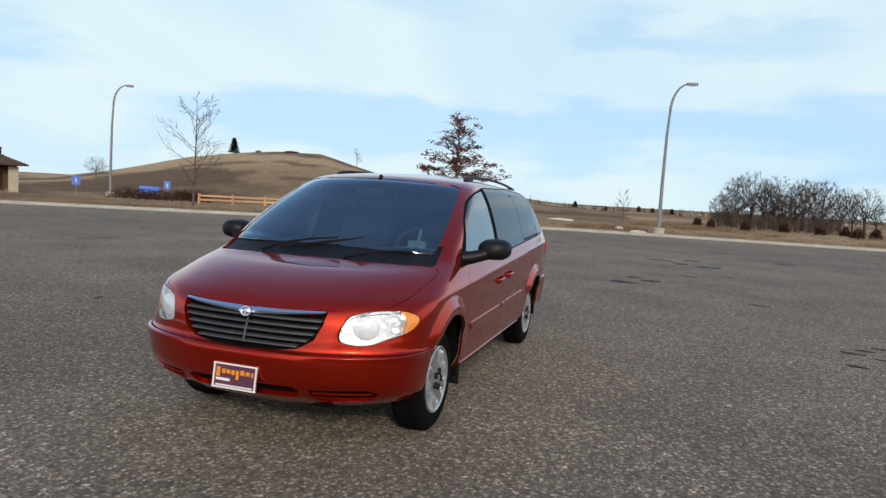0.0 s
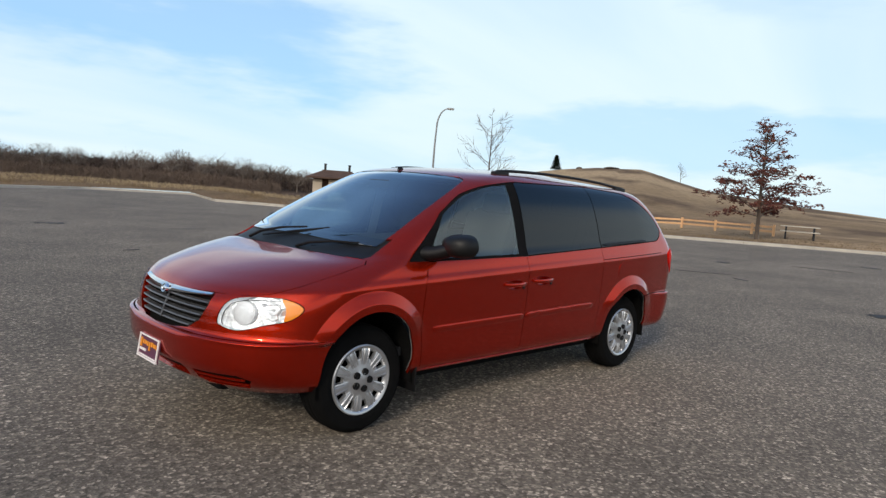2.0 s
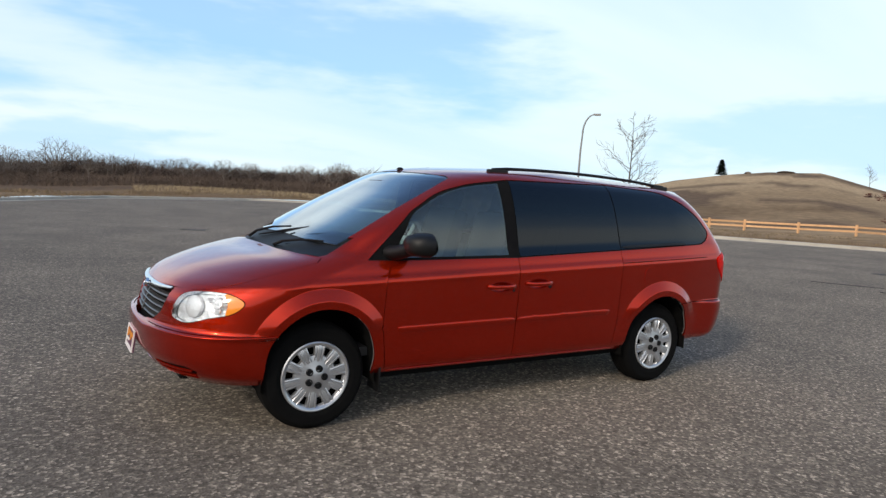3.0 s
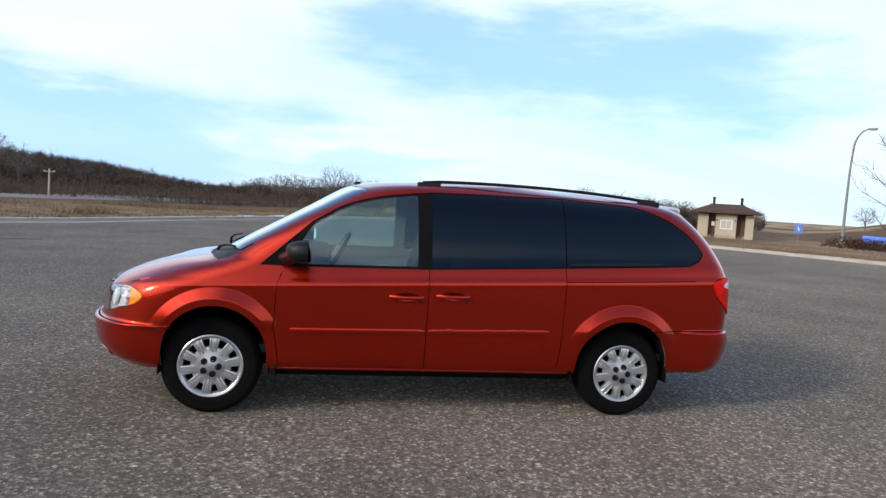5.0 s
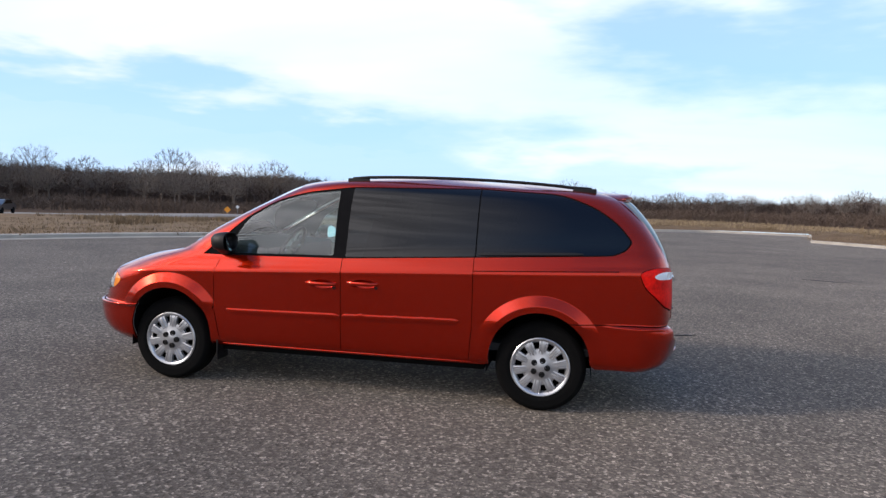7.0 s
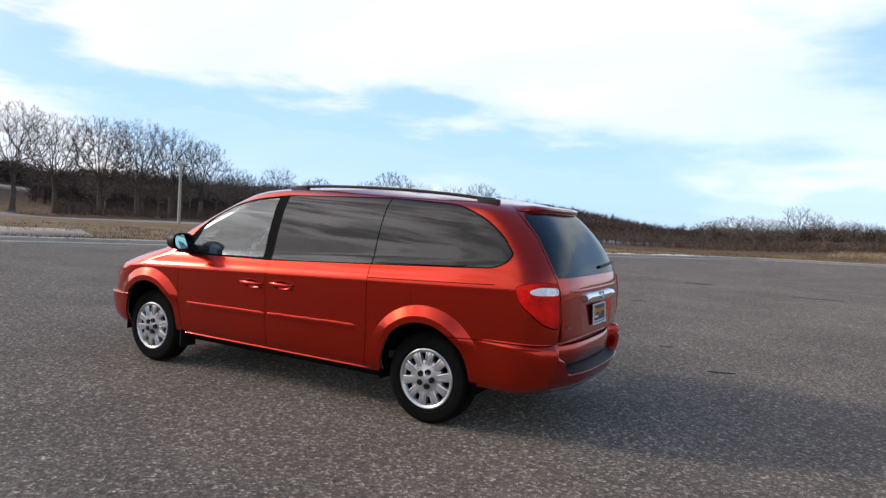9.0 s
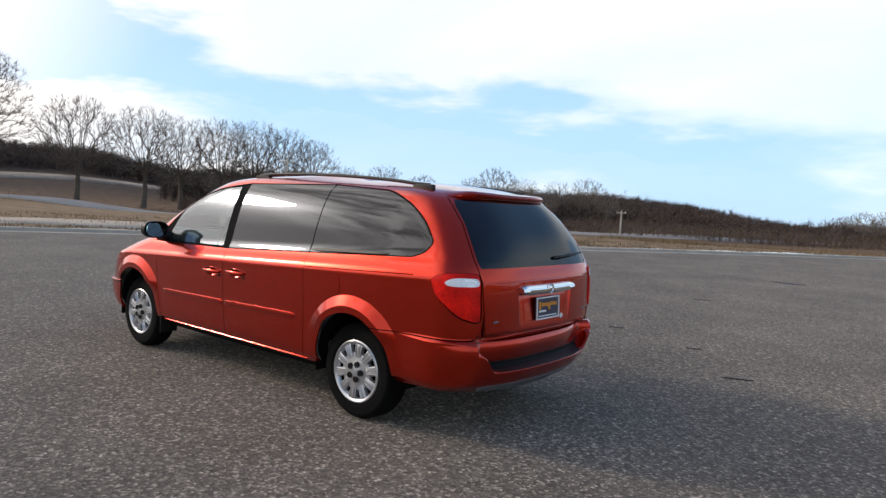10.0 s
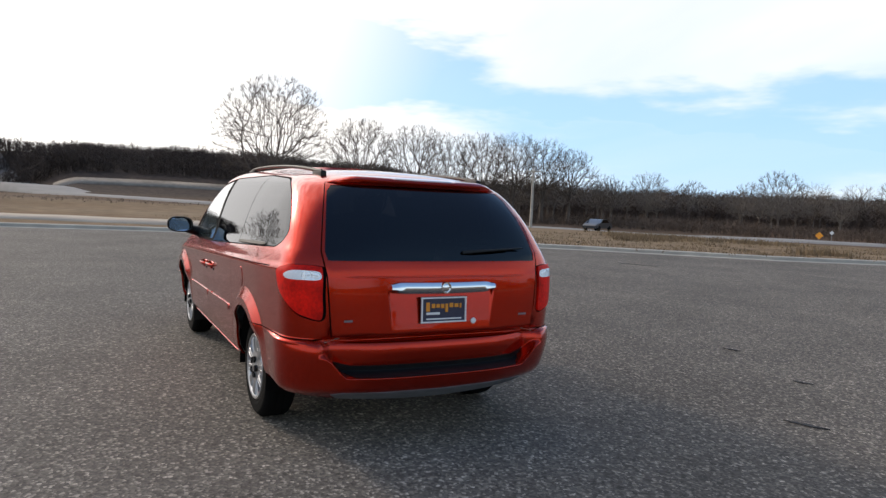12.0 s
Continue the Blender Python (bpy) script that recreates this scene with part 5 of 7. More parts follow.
    for u in us:
        k = min(1.0, (4 - abs(u - 4) - 3.455) / 0.12)
        uu, far = (u, -1) if u <= 4 else (8 - u, 1)
        row = []
        for v, o in ((14.0, -0.004), (13.93, 0.016), (13.97, 0.034), (14.12, 0.040), (14.5, 0.030), (15.0, 0.014), (15.6, -0.002)):
            p = skin(uu, v) + skin_normal(uu, v) * (o * k if o > 0 else o)
            row.append(bm.verts.new((p[0], p[1] * -far, p[2])))
        rows.append(row)
    for a, b in zip(rows, rows[1:]):
        for q in range(len(a) - 1):
            bm.faces.new((a[q], a[q + 1], b[q + 1], b[q]))
    lip = part("spoiler", bm, PAINT, gate, "", True)
    bm = bmesh.new()
    tops, lows = [], []
    for u in [3.78, 3.85, 3.92, 4.0, 4.08, 4.15, 4.22]:
        uu, far = (u, -1) if u <= 4 else (8 - u, 1)
        for v, o, store in ((14.40, 0.0350, tops), (14.08, 0.0425, lows)):
            p = skin(uu, v) + skin_normal(uu, v) * o
            store.append(bm.verts.new((p[0], p[1] * -far, p[2])))
    for k in range(6):
        bm.faces.new((tops[k], tops[k + 1], lows[k + 1], lows[k]))
    part("high_brake_light", bm, BRAKE_DARK, lip, "dark red brake light", True)
    wiper((2.44, 0.15, 1.195), (2.425, 0.60, 1.225), gate, Vector((0.025, 0, 0.004)), 0.36)
    # front wipers
    wiper((-1.57, 0.42, 1.100), (-1.36, -0.22, 1.215), van, Vector((-0.03, 0, 0.035)), 0.60)
    wiper((-1.58, -0.22, 1.095), (-1.32, -0.76, 1.150), van, Vector((-0.03, 0, 0.030)), 0.52)
    # strip under the rear quarter window
    part("window_track", side_bar(1.03, 1.80, 1.158, 1.192, 0.012, 0.008), BLACK, van, "black strip", True)
    # inside
    bm = bmesh.new()
    box(bm, (-1.10, 0, 0.96), (0.62, 1.50, 0.22), Matrix.Rotation(radians(4), 4, "Y"), 0.07)
    part("dashboard", bm, DASH, van, "dark grey dashboard", True)
    bm = bmesh.new()
    box(bm, (0.3, 0, 0.45), (3.6, 1.62, 0.06), None, 0.01)
    part("cabin_floor", bm, DASH, van)
    for y in (-0.40, 0.40):
        seat("front_seat", van, -0.25, y)
        seat("rear_seat", van, 0.70, y)
    bm = bmesh.new()
    mw = Matrix.Translation((-0.67, -0.40, 1.11)) @ Matrix.Rotation(radians(-62), 4, "Y")
    ring = [mw @ Vector((0.185 * math.cos(a), 0.185 * math.sin(a), 0)) for a in [2 * math.pi * k / 28 for k in range(29)]]
    tube_into(bm, ring, 0.016, 8, False)
    sw = part("steering_wheel", bm, DASH, van, "dark steering wheel", True)
    bm = bmesh.new()
    box(bm, (0, 0, 0.01), (0.13, 0.15, 0.05), mw, 0.02)
    for a in (0.0, math.pi, -math.pi / 2):
        tube_into(bm, [mw @ Vector((0, 0, 0)), mw @ Vector((0.185 * math.cos(a + math.pi / 2), 0.185 * math.sin(a + math.pi / 2), 0))], 0.014, 6)
    part("steering_hub", bm, GREY_TRIM, sw, "", True)
    part("steering_column", tube([mw @ Vector((0, 0, 0)), (-0.95, -0.40, 0.92)], 0.035, 8), DASH, sw, "", True)
    bm = bmesh.new()
    box(bm, (-0.72, 0.0, 1.545), (0.03, 0.24, 0.07), None, 0.015)
    part("inside_mirror", bm, DASH, van, "", True)
    return van


GRILLE_GREY = material("grille_grey", (0.10, 0.103, 0.11), 0.3, 0.45, vary=0.1, scale=20, fine=150)
BRAKE_DARK = material("dark_red_lens", (0.16, 0.008, 0.01), 0.12, coat=1.0)
van = build_van()

# ---- the ground ----
C0 = (4.0, 8.0)
LOT = [(60, -45), (38, -25), (34.9, -13), (34.2, -5), (33, 3), (28.5, 10.5), (23.5, 18), (18.8, 26), (14.2, 34), (16.5, 40), (21, 43.5), (11, 45.6), (0.8, 38.8), (-6.3, 26.6), (-9.4, 20), (-13.6, 14.4), (-18.0, 6.8), (-20.6, 0), (-22, -8), (-26, -30), (-30, -60), (60, -60)]
AZ_MOUND = ((4, -.4), (9, -.05), (13, .3), (18, .75), (24.3, 1.5), (27, 2.2), (29.5, 2.95), (33, 3.0), (36, 2.65), (40, 1.95), (45, .7), (49.4, -.2), (55, -.7))
AZ_RIDGE = ((55, 0), (75, 0), (92, 0), (98, .05), (101, .25), (104, .8), (107, 1.25), (111, 1.45), (117, 1.4), (127, 1.3), (140, 1.4), (150, 1.7), (157, 2.5), (165, 2.9), (175, 3.0), (185, 2.9), (200, 2.4), (215, 1.6), (235, .8), (250, 0))


def sstep(a, b, x):
    t = min(1.0, max(0.0, (x - a) / (b - a)))
    return t * t * (3 - 2 * t)


def table(rows, x):
    return float(np.interp(x, [r[0] for r in rows], [r[1] for r in rows]))


def land(x, y):
    """Height of the land outside the kerb."""
    dx, dy = x + 2.0, y + 4.0
    r, az = math.hypot(dx, dy), math.degrees(math.atan2(dy, dx))
    az = az + 360 if az < -100 else az
    z = 0.13
    z -= 0.50 * sstep(42, 70, r) * sstep(24, 34, az) * sstep(66, 58, az) if az < 66 else 0
    if az > 75:
        z -= 1.15 * sstep(36, 76, r) * sstep(78, 100, az) * sstep(162, 148, az)
    if 4 <= az <= 55:
        top = 1.5 + 220 * math.tan(radians(table(AZ_MOUND, az)))
        z += max(top, 0) * min(1, max(0, (r - 58) / 162)) ** 1.25 * (1 - 0.6 * sstep(222, 330, r))
    if 55 < az < 250:
        z += 190 * math.tan(radians(table(AZ_RIDGE, az))) * sstep(95 + 25 * sstep(150, 165, az) + 45 * sstep(179, 185, az), 195, r)
    z += 0.25 * sstep(20, 60, r) * noise.noise((x * 0.05, y * 0.05, 0)) + 0.05 * noise.noise((x * 0.3, y * 0.3, 3))
    if az < 4:
        z += 0.6 * sstep(60, 200, r)
    return z


def lot_edge(phi):
    """Distance from the lot's middle to its kerb in the direction phi."""
    d = np.array((math.cos(phi), math.sin(phi)))
    best = 1e9
    for (ax, ay), (bx, by) in zip(LOT, LOT[1:] + LOT[:1]):
        a, b = np.array((ax - C0[0], ay - C0[1])), np.array((bx - C0[0], by - C0[1]))
        m = np.array([[d[0], a[0] - b[0]], [d[1], a[1] - b[1]]])
        if abs(np.linalg.det(m)) < 1e-9:
            continue
        t, s = np.linalg.solve(m, a)
        if t > 0 and -1e-9 <= s <= 1 + 1e-9:
            best = min(best, t)
    return best


PHI = np.linspace(-math.pi, math.pi, 721)[:-1]
EDGE = [lot_edge(p) for p in PHI]
EDGE = [(EDGE[i - 1] + 2 * e + EDGE[(i + 1) % len(EDGE)]) / 4 for i, e in enumerate(EDGE)]


def polar_sheet(name, dists, height, mat, centre=False):
    """A sheet round the lot's middle, at given distances past the kerb."""
    vs, fs, n = [], [], len(PHI)
    for d in dists:
        for p, e in zip(PHI, EDGE):
            r = d(e) if callable(d) else e + d
            x, y = C0[0] + r * math.cos(p), C0[1] + r * math.sin(p)
            vs.append((x, y, height(x, y)))
    for k in range(len(dists) - 1):
        for i in range(n):
            j = (i + 1) % n
            fs.append((k * n + i, (k + 1) * n + i, (k + 1) * n + j, k * n + j))
    if centre:
        fs.append(tuple(range(n)))
    return mesh_ob(name, vs, fs, mat, None, True)


def cover(x, y):
    """Colour of the land's cover: mown verge, dry grass, brown brush, woodland floor."""
    dx, dy = x + 2.0, y + 4.0
    r, az = math.hypot(dx, dy), math.degrees(math.atan2(dy, dx))
    az = az + 360 if az < -100 else az
    n1, n2 = noise.noise((x * 0.03, y * 0.03, 7)), noise.noise((x * 0.12, y * 0.12, 2))
    verge, tan, brush, floor = Vector((0.165, 0.105, 0.056)), Vector((0.37, 0.255, 0.145)), Vector((0.095, 0.058, 0.036)), Vector((0.050, 0.036, 0.029))
    c = verge.lerp(tan, min(1, max(0, 0.5 + n1 + 0.6 * n2)))
    if az >= 56:
        c = verge.lerp(Vector((0.20, 0.14, 0.085)), min(1, max(0, 0.4 + n1 + 0.6 * n2)))
    if 4 < az < 56:
        c = c.lerp(Vector((0.44, 0.315, 0.185)), 0.75 * sstep(95, 190, r))
        k = sstep(-0.08, 0.22, n1 + 0.6 * n2 + 0.40 * sstep(35, 40, az) * sstep(50, 45, az) * sstep(185, 150, r))
        c = c.lerp(brush, 0.85 * k * sstep(55, 68, r))
    if az >= 56:
        c = c.lerp(brush, sstep(50, 80, r) * min(1, max(0.5, 0.75 + n1)))
        c = c.lerp(floor, sstep(105, 135, r))
    return c


def ground_material():
    m = material("dry_winter_grass", (0.26, 0.175, 0.085), 1.0, vary=0.35, scale=0.9, fine=9, bump=0.6)
    n, l = m.node_tree.nodes, m.node_tree.links
    p = n["Principled BSDF"]
    old = p.inputs["Base Color"].links[0].from_socket
    at = n.new("ShaderNodeAttribute"); at.attribute_name = "cover"
    mx = n.new("ShaderNodeMix"); mx.data_type = "RGBA"; mx.blend_type = "MULTIPLY"; mx.inputs["Factor"].default_value = 1.0
    gain = n.new("ShaderNodeVectorMath"); gain.operation = "DIVIDE"; gain.inputs[1].default_value = (0.26, 0.175, 0.085)
    l.new(old, gain.inputs[0]); l.new(gain.outputs[0], mx.inputs["A"]); l.new(at.outputs["Color"], mx.inputs["B"]); l.new(mx.outputs["Result"], p.inputs["Base Color"])
    return m


GRASS = ground_material()
lot = polar_sheet("parking_lot", [lambda e: e * 0.35, lambda e: e * 0.7, lambda e: e], lambda x, y: 0.0, ASPHALT, True)
tagged(lot, "worn grey asphalt parking lot with patches and stains", "asphalt", kind="structure")
ground = polar_sheet("ground", [0.28, 0.6, 1.5, 3, 5, 8, 12, 16, 20, 25, 30, 36, 42, 48, 55, 62, 70, 78, 86, 95, 105, 115, 125, 135, 145, 155, 165, 175, 185, 195, 205, 215, 225, 240, 280, 360, 500, 800, 1400, 2600], lambda x, y: land(x, y), GRASS)
shade = ground.data.color_attributes.new("cover", "FLOAT_COLOR", "POINT")
shade.data.foreach_set("color", [k for v in ground.data.vertices for k in (*cover(v.co.x, v.co.y), 1.0)])
tagged(ground, "rough dry winter grass and bare earth slopes", "ground", kind="structure")


def build_kerb():
    prof = [(-0.46, -0.02), (-0.45, 0.008), (-0.03, 0.014), (-0.01, 0.11), (0.02, 0.13), (0.27, 0.14), (0.30, 0.0)]
    vs, fs, n = [], [], len(PHI)
    for p, e in zip(PHI, EDGE):
        for d, z in prof:
            vs.append((C0[0] + (e + d) * math.cos(p), C0[1] + (e + d) * math.sin(p), z))
    m = len(prof)
    for i in range(n):
        j = (i + 1) % n
        for k in range(m - 1):
            fs.append((i * m + k, i * m + k + 1, j * m + k + 1, j * m + k))
    return tagged(mesh_ob("kerb", vs, fs, CONCRETE), "pale concrete kerb and gutter round the lot", "kerb", kind="structure")


build_kerb()


def strip(name, pts, width, mat, lift, level=1.0):
    """A road along pts, laid over the land; level 1 keeps it flat across, 0 lets it follow the slope."""
    pts = [Vector((*p, 0)) for p in pts]
    fine = []
    for i in range(len(pts) - 1):
        a, b, c, d = pts[max(i - 1, 0)], pts[i], pts[i + 1], pts[min(i + 2, len(pts) - 1)]
        for k in range(10):
            t = k / 10
            fine.append(0.5 * (2 * b + (c - a) * t + (2 * a - 5 * b + 4 * c - d) * t * t + (3 * b - a - 3 * c + d) * t**3))
    fine.append(pts[-1])
    vs, fs = [], []
    for i, p in enumerate(fine):
        d = (fine[min(i + 1, len(fine) - 1)] - fine[max(i - 1, 0)]).normalized()
        nrm = Vector((-d.y, d.x, 0))
        flat = max(land(*(p + nrm * (k * width / 2)).xy) for k in (-1, 0, 1))
        for k in (-0.54, -0.5, 0.5, 0.54):
            q = p + nrm * (k * width)
            vs.append((q.x, q.y, land(q.x, q.y) * (1 - level) + flat * level + lift if abs(k) < 0.52 else land(q.x, q.y) - 0.3))
    for i in range(len(fine) - 1):
        for k in range(3):
            fs.append((i * 4 + k, i * 4 + k + 1, i * 4 + k + 5, i * 4 + k + 4))
    return mesh_ob(name, vs, fs, mat, None, True)


ROAD = material("pale_road", (0.235, 0.222, 0.205), 0.9, vary=0.12, scale=0.3, fine=8, bump=0.2)
tagged(strip("road", [(20, 170), (-10, 122), (-38, 76), (-54, 50), (-63, 38), (-73, 26), (-85, 16), (-104, 6), (-126, -4), (-160, -16), (-260, -45)], 11, ROAD, 0.06), "pale two-lane highway beyond the grass verge", "road", kind="structure")


PATH_GREY = material("gravel_path", (0.36, 0.31, 0.25), 0.95, vary=0.18, scale=0.5, fine=12, bump=0.3)
tagged(strip("path", [(-34, -34), (-29.5, -14), (-27, -4), (-24.5, 2), (-22.3, 6.5), (-20.2, 10.5)], 4.6, PATH_GREY, 0.03), "pale gravel path along the verge", "path", kind="structure")
FIELD = material("pale_field", (0.20, 0.172, 0.14), 0.95, vary=0.45, scale=0.12, fine=1.2)
tagged(strip("field", [(-147, -6.6), (-146.7, 6.1), (-144.8, 21.2), (-141.4, 35.9), (-136.4, 50.3), (-127.6, 68.5)], 7, FIELD, 0.16, 0.1), "pale bare field strip before the woods", "field", kind="structure")


# ---- woods, scrub and grass ----
def woods(name, label, zone, count, height, seed, mat=None, fan=12, thick=1.0):
    """Bare woods: many thin stems, each with a crown of twigs. zone gives a place, height its tree's height."""
    rng = random.Random(seed)
    vs, fs = [], []

    def sliver(a, b, wdt):
        an = rng.uniform(0, 6.28)
        d = Vector((math.cos(an), math.sin(an), 0)) * wdt
        k = len(vs)
        vs.extend((a - d, a + d, b)); fs.append((k, k + 1, k + 2))

    for _ in range(count):
        x, y, az, r = zone(rng)
        h = height(az, r) * rng.uniform(0.7, 1.0)
        if rng.random() < 0.05:
            h *= 1.25
        h *= 0.9 + 0.4 * noise.noise((x * 0.06, y * 0.06, seed))
        g = Vector((x, y, land(x, y) - 0.2))
        top = g + Vector((rng.uniform(-.1, .1) * h, rng.uniform(-.1, .1) * h, h * 0.85))
        sliver(g, top, 0.022 * h ** 0.8)
        for k in range(fan):
            t = rng.uniform(0.1, 0.8)
            a = g.lerp(top, t)
            ln = h * rng.uniform(0.22, 0.5) * (1.15 - t * 0.6)
            an = rng.uniform(0, 6.28)
            sliver(a, a + Vector((math.cos(an) * ln * 0.8, math.sin(an) * ln * 0.8, ln * rng.uniform(0.25, 0.8))), (0.012 * h ** 0.7 + 0.02) * thick)
    return tagged(mesh_ob(name, vs, fs, mat or WOODS), label, "grass" if mat and "grass" in mat.name else "woods", kind="stuff")


def sector(a0, a1, r0, r1):
    def place(rng):
        az, r = rng.uniform(a0, a1), math.sqrt(rng.uniform(r0 * r0, r1 * r1))
        if az > 150 and r < 155:
            r += 37          # open ground before the bare field
        return -2 + r * math.cos(radians(az)), -4 + r * math.sin(radians(az)), az, r
    return place


H_WOODS = ((50, 3.0), (60, 5.6), (68, 6.0), (75, 5.2), (90, 5.2), (100, 4.6), (108, 5.0), (120, 6.2), (140, 6.2), (160, 5.5), (190, 5.5), (240, 7.0))
woods("far_woods", "bare brown winter woods on the far ridge", sector(54, 235, 118, 205), 29000, lambda az, r: table(H_WOODS, az), 3, fan=16, thick=1.15)
SCRUB = material("brown_scrub", (0.115, 0.085, 0.066), 1.0, vary=0.3, scale=0.08, fine=0.8)
woods("scrub", "bare brown scrub and saplings before the woods", sector(60, 148, 92, 122), 7000, lambda az, r: 2.6, 4, SCRUB, fan=14, thick=0.8)
REEDS = material("pale_dry_grass", (0.34, 0.26, 0.16), 1.0, vary=0.35, scale=0.2, fine=2.0)
woods("tall_reeds", "pale dry grass in tufts before the woods", sector(54, 84, 58, 88), 2600, lambda az, r: 0.75, 8, REEDS, fan=8, thick=0.9)


def open_ground(rng):
    """A place on the open slope on both sides of the highway."""
    while True:
        az, r = rng.uniform(146, 232), rng.uniform(58, 138)
        x, y = -2 + r * math.cos(radians(az)), -4 + r * math.sin(radians(az))
        if all(math.hypot(x - a, y - b) > 9.5 for a, b in ((-54, 50), (-63, 38), (-73, 26), (-79, 21), (-85, 16), (-94, 11), (-104, 6), (-115, 1), (-126, -4), (-138, -8.5))):
            return x, y, az, r


woods("low_brush", "low brown brush on the open slope by the highway", open_ground, 4200, lambda az, r: 0.62, 9, SCRUB, fan=7, thick=0.8)
woods("thicket", "bare dark thicket of small trees on dry grass", sector(-11.6, -2.4, 58, 84), 300, lambda az, r: 2.7, 5, fan=26, thick=0.55)
woods("hedgerow", "low dark shrubs along the far slope", sector(-30, 12, 130, 180), 500, lambda az, r: 1.6, 6, fan=10, thick=2.0)

BLADE = material("dry_grass_blades", (0.19, 0.138, 0.085), 1.0, vary=0.4, scale=0.2, fine=2.0)


def grass(name, label, count, d0, d1, a0, a1, h0, h1, seed, clump=0.0):
    """Dry blades beyond the kerb, in clumps."""
    rng = random.Random(seed)
    vs, fs = [], []
    while len(fs) < count:
        phi = radians(rng.uniform(a0, a1))
        i = int((phi + math.pi) / (2 * math.pi) * len(PHI)) % len(PHI)
        r = EDGE[i] + 0.35 + d0 + (d1 - d0) * rng.random() ** 1.6
        cx, cy = C0[0] + r * math.cos(phi), C0[1] + r * math.sin(phi)
        if clump and noise.noise((cx * 0.12, cy * 0.12, seed)) < clump:
            continue
        for _ in range(rng.randint(5, 12)):
            x, y = cx + rng.gauss(0, 0.22), cy + rng.gauss(0, 0.22)
            h, an, w = rng.uniform(h0, h1), rng.uniform(0, 6.28), rng.uniform(0.012, 0.03)
            z = land(x, y) - 0.03
            k = len(vs)
            dx, dy = math.cos(an) * w, math.sin(an) * w
            vs.extend(((x - dx, y - dy, z), (x + dx, y + dy, z), (x + rng.gauss(0, h * 0.3), y + rng.gauss(0, h * 0.3), z + h)))
            fs.append((k, k + 1, k + 2))
    return tagged(mesh_ob(name, vs, fs, BLADE), label, "grass", kind="stuff")


grass("verge_grass", "short dry tan grass on the verge", 30000, 0.0, 14, -40, 190, 0.05, 0.15, 11)
grass("tall_grass", "tall dry tan grass in clumps", 9000, 1.5, 18, 62, 150, 0.12, 0.36, 12, 0.12)
grass("slope_grass", "tall dry grass at the thicket's foot", 9000, 3, 30, -40, -8, 0.12, 0.32, 13, 0.05)


# ---- trees ----
def grow(bm, rng, a, d, ln, rad, level, twigs, spread, up):
    """A limb from a along d, with smaller ones along it; the last are thin twigs."""
    pts, rads = [a.copy()], [rad]
    p, q = a.copy(), d.normalized()
    n = 4 if level else 2
    for i in range(n):
        q = (q + Vector((rng.gauss(0, .10), rng.gauss(0, .10), rng.gauss(0, .06) + up * 0.10))).normalized()
        p = p + q * (ln / n)
        pts.append(p.copy()); rads.append(rad * (1 - 0.78 * (i + 1) / n))
    tube_into(bm, pts, rads, 6 if rad > 0.08 else (4 if rad > 0.03 else 3), False)
    if level == 0:
        return
    kids = twigs[level - 1]
    for k in range(kids):
        t = 0.25 + 0.75 * (k + rng.random()) / kids
        i = min(int(t * n), n - 1)
        b = pts[i].lerp(pts[i + 1], t * n - i)
        ax = (pts[i + 1] - pts[i]).normalized()
        side = ax.orthogonal().normalized()
        side = Matrix.Rotation(rng.uniform(0, 6.28), 3, ax) @ side
        an = spread * rng.uniform(0.7, 1.25)
        dd = ax * math.cos(an) + side * math.sin(an)
        grow(bm, rng, b, dd, ln * rng.uniform(0.42, 0.66) * (1.15 - 0.45 * t), max(rad * 0.55 * (1 - 0.5 * t), 0.012), level - 1, twigs, spread, up)


def bare_tree(name, label, height, seed, trunks=1, lean=0.25, twigs=(4, 5, 6), spread=0.65, up=0.7, trunk_part=0.35, rad=None, bark=None, first=9, wobble=0.05, reach=0.31):
    """A bare deciduous tree: trunk, limbs and twigs."""
    rng = random.Random(seed)
    tree = tagged(empty(name), label, "tree")
    bark = bark or BARK
    rad = rad or height * 0.02
    bt, bc = bmesh.new(), bmesh.new()
    for k in range(trunks):
        an = 6.28 * k / trunks + rng.random()
        d = Vector((math.cos(an) * lean * (trunks > 1), math.sin(an) * lean * (trunks > 1), 1)).normalized()
        a = Vector((math.cos(an) * 0.5 * (trunks > 1), math.sin(an) * 0.5 * (trunks > 1), -0.2))
        pts, rads = [a], [rad * 1.25]
        p, q = a.copy(), d
        n = 7
        for i in range(n):
            q = (q + Vector((rng.gauss(0, wobble), rng.gauss(0, wobble), 0.05))).normalized()
            p = p + q * (height * rng.uniform(0.80, 0.98) / n)
            pts.append(p.copy()); rads.append(rad * (1 - 0.9 * (i + 1) / n))
        tube_into(bt, pts, rads, 8)
        if k < trunks - 1:
            part("trunk", bt, bark, tree, "", True)
            bt = bmesh.new()
        for j in range(first):
            t = trunk_part + (0.97 - trunk_part) * (j + rng.random()) / first
            i = min(int(t * n), n - 1)
            b = pts[i].lerp(pts[i + 1], t * n - i)
            an2 = rng.uniform(0, 6.28)
            dd = Vector((math.cos(an2), math.sin(an2), up + 0.3 * t))
            grow(bc, rng, b, dd, height * reach * rng.uniform(0.84, 1.16) * (1.25 - 0.75 * t), rad * 0.5 * (1 - 0.6 * t), len(twigs), twigs, spread, up)
    part("trunk", bt, bark, tree, "", True)
    part("crown", bc, bark, tree, "bare twigs")
    return tree


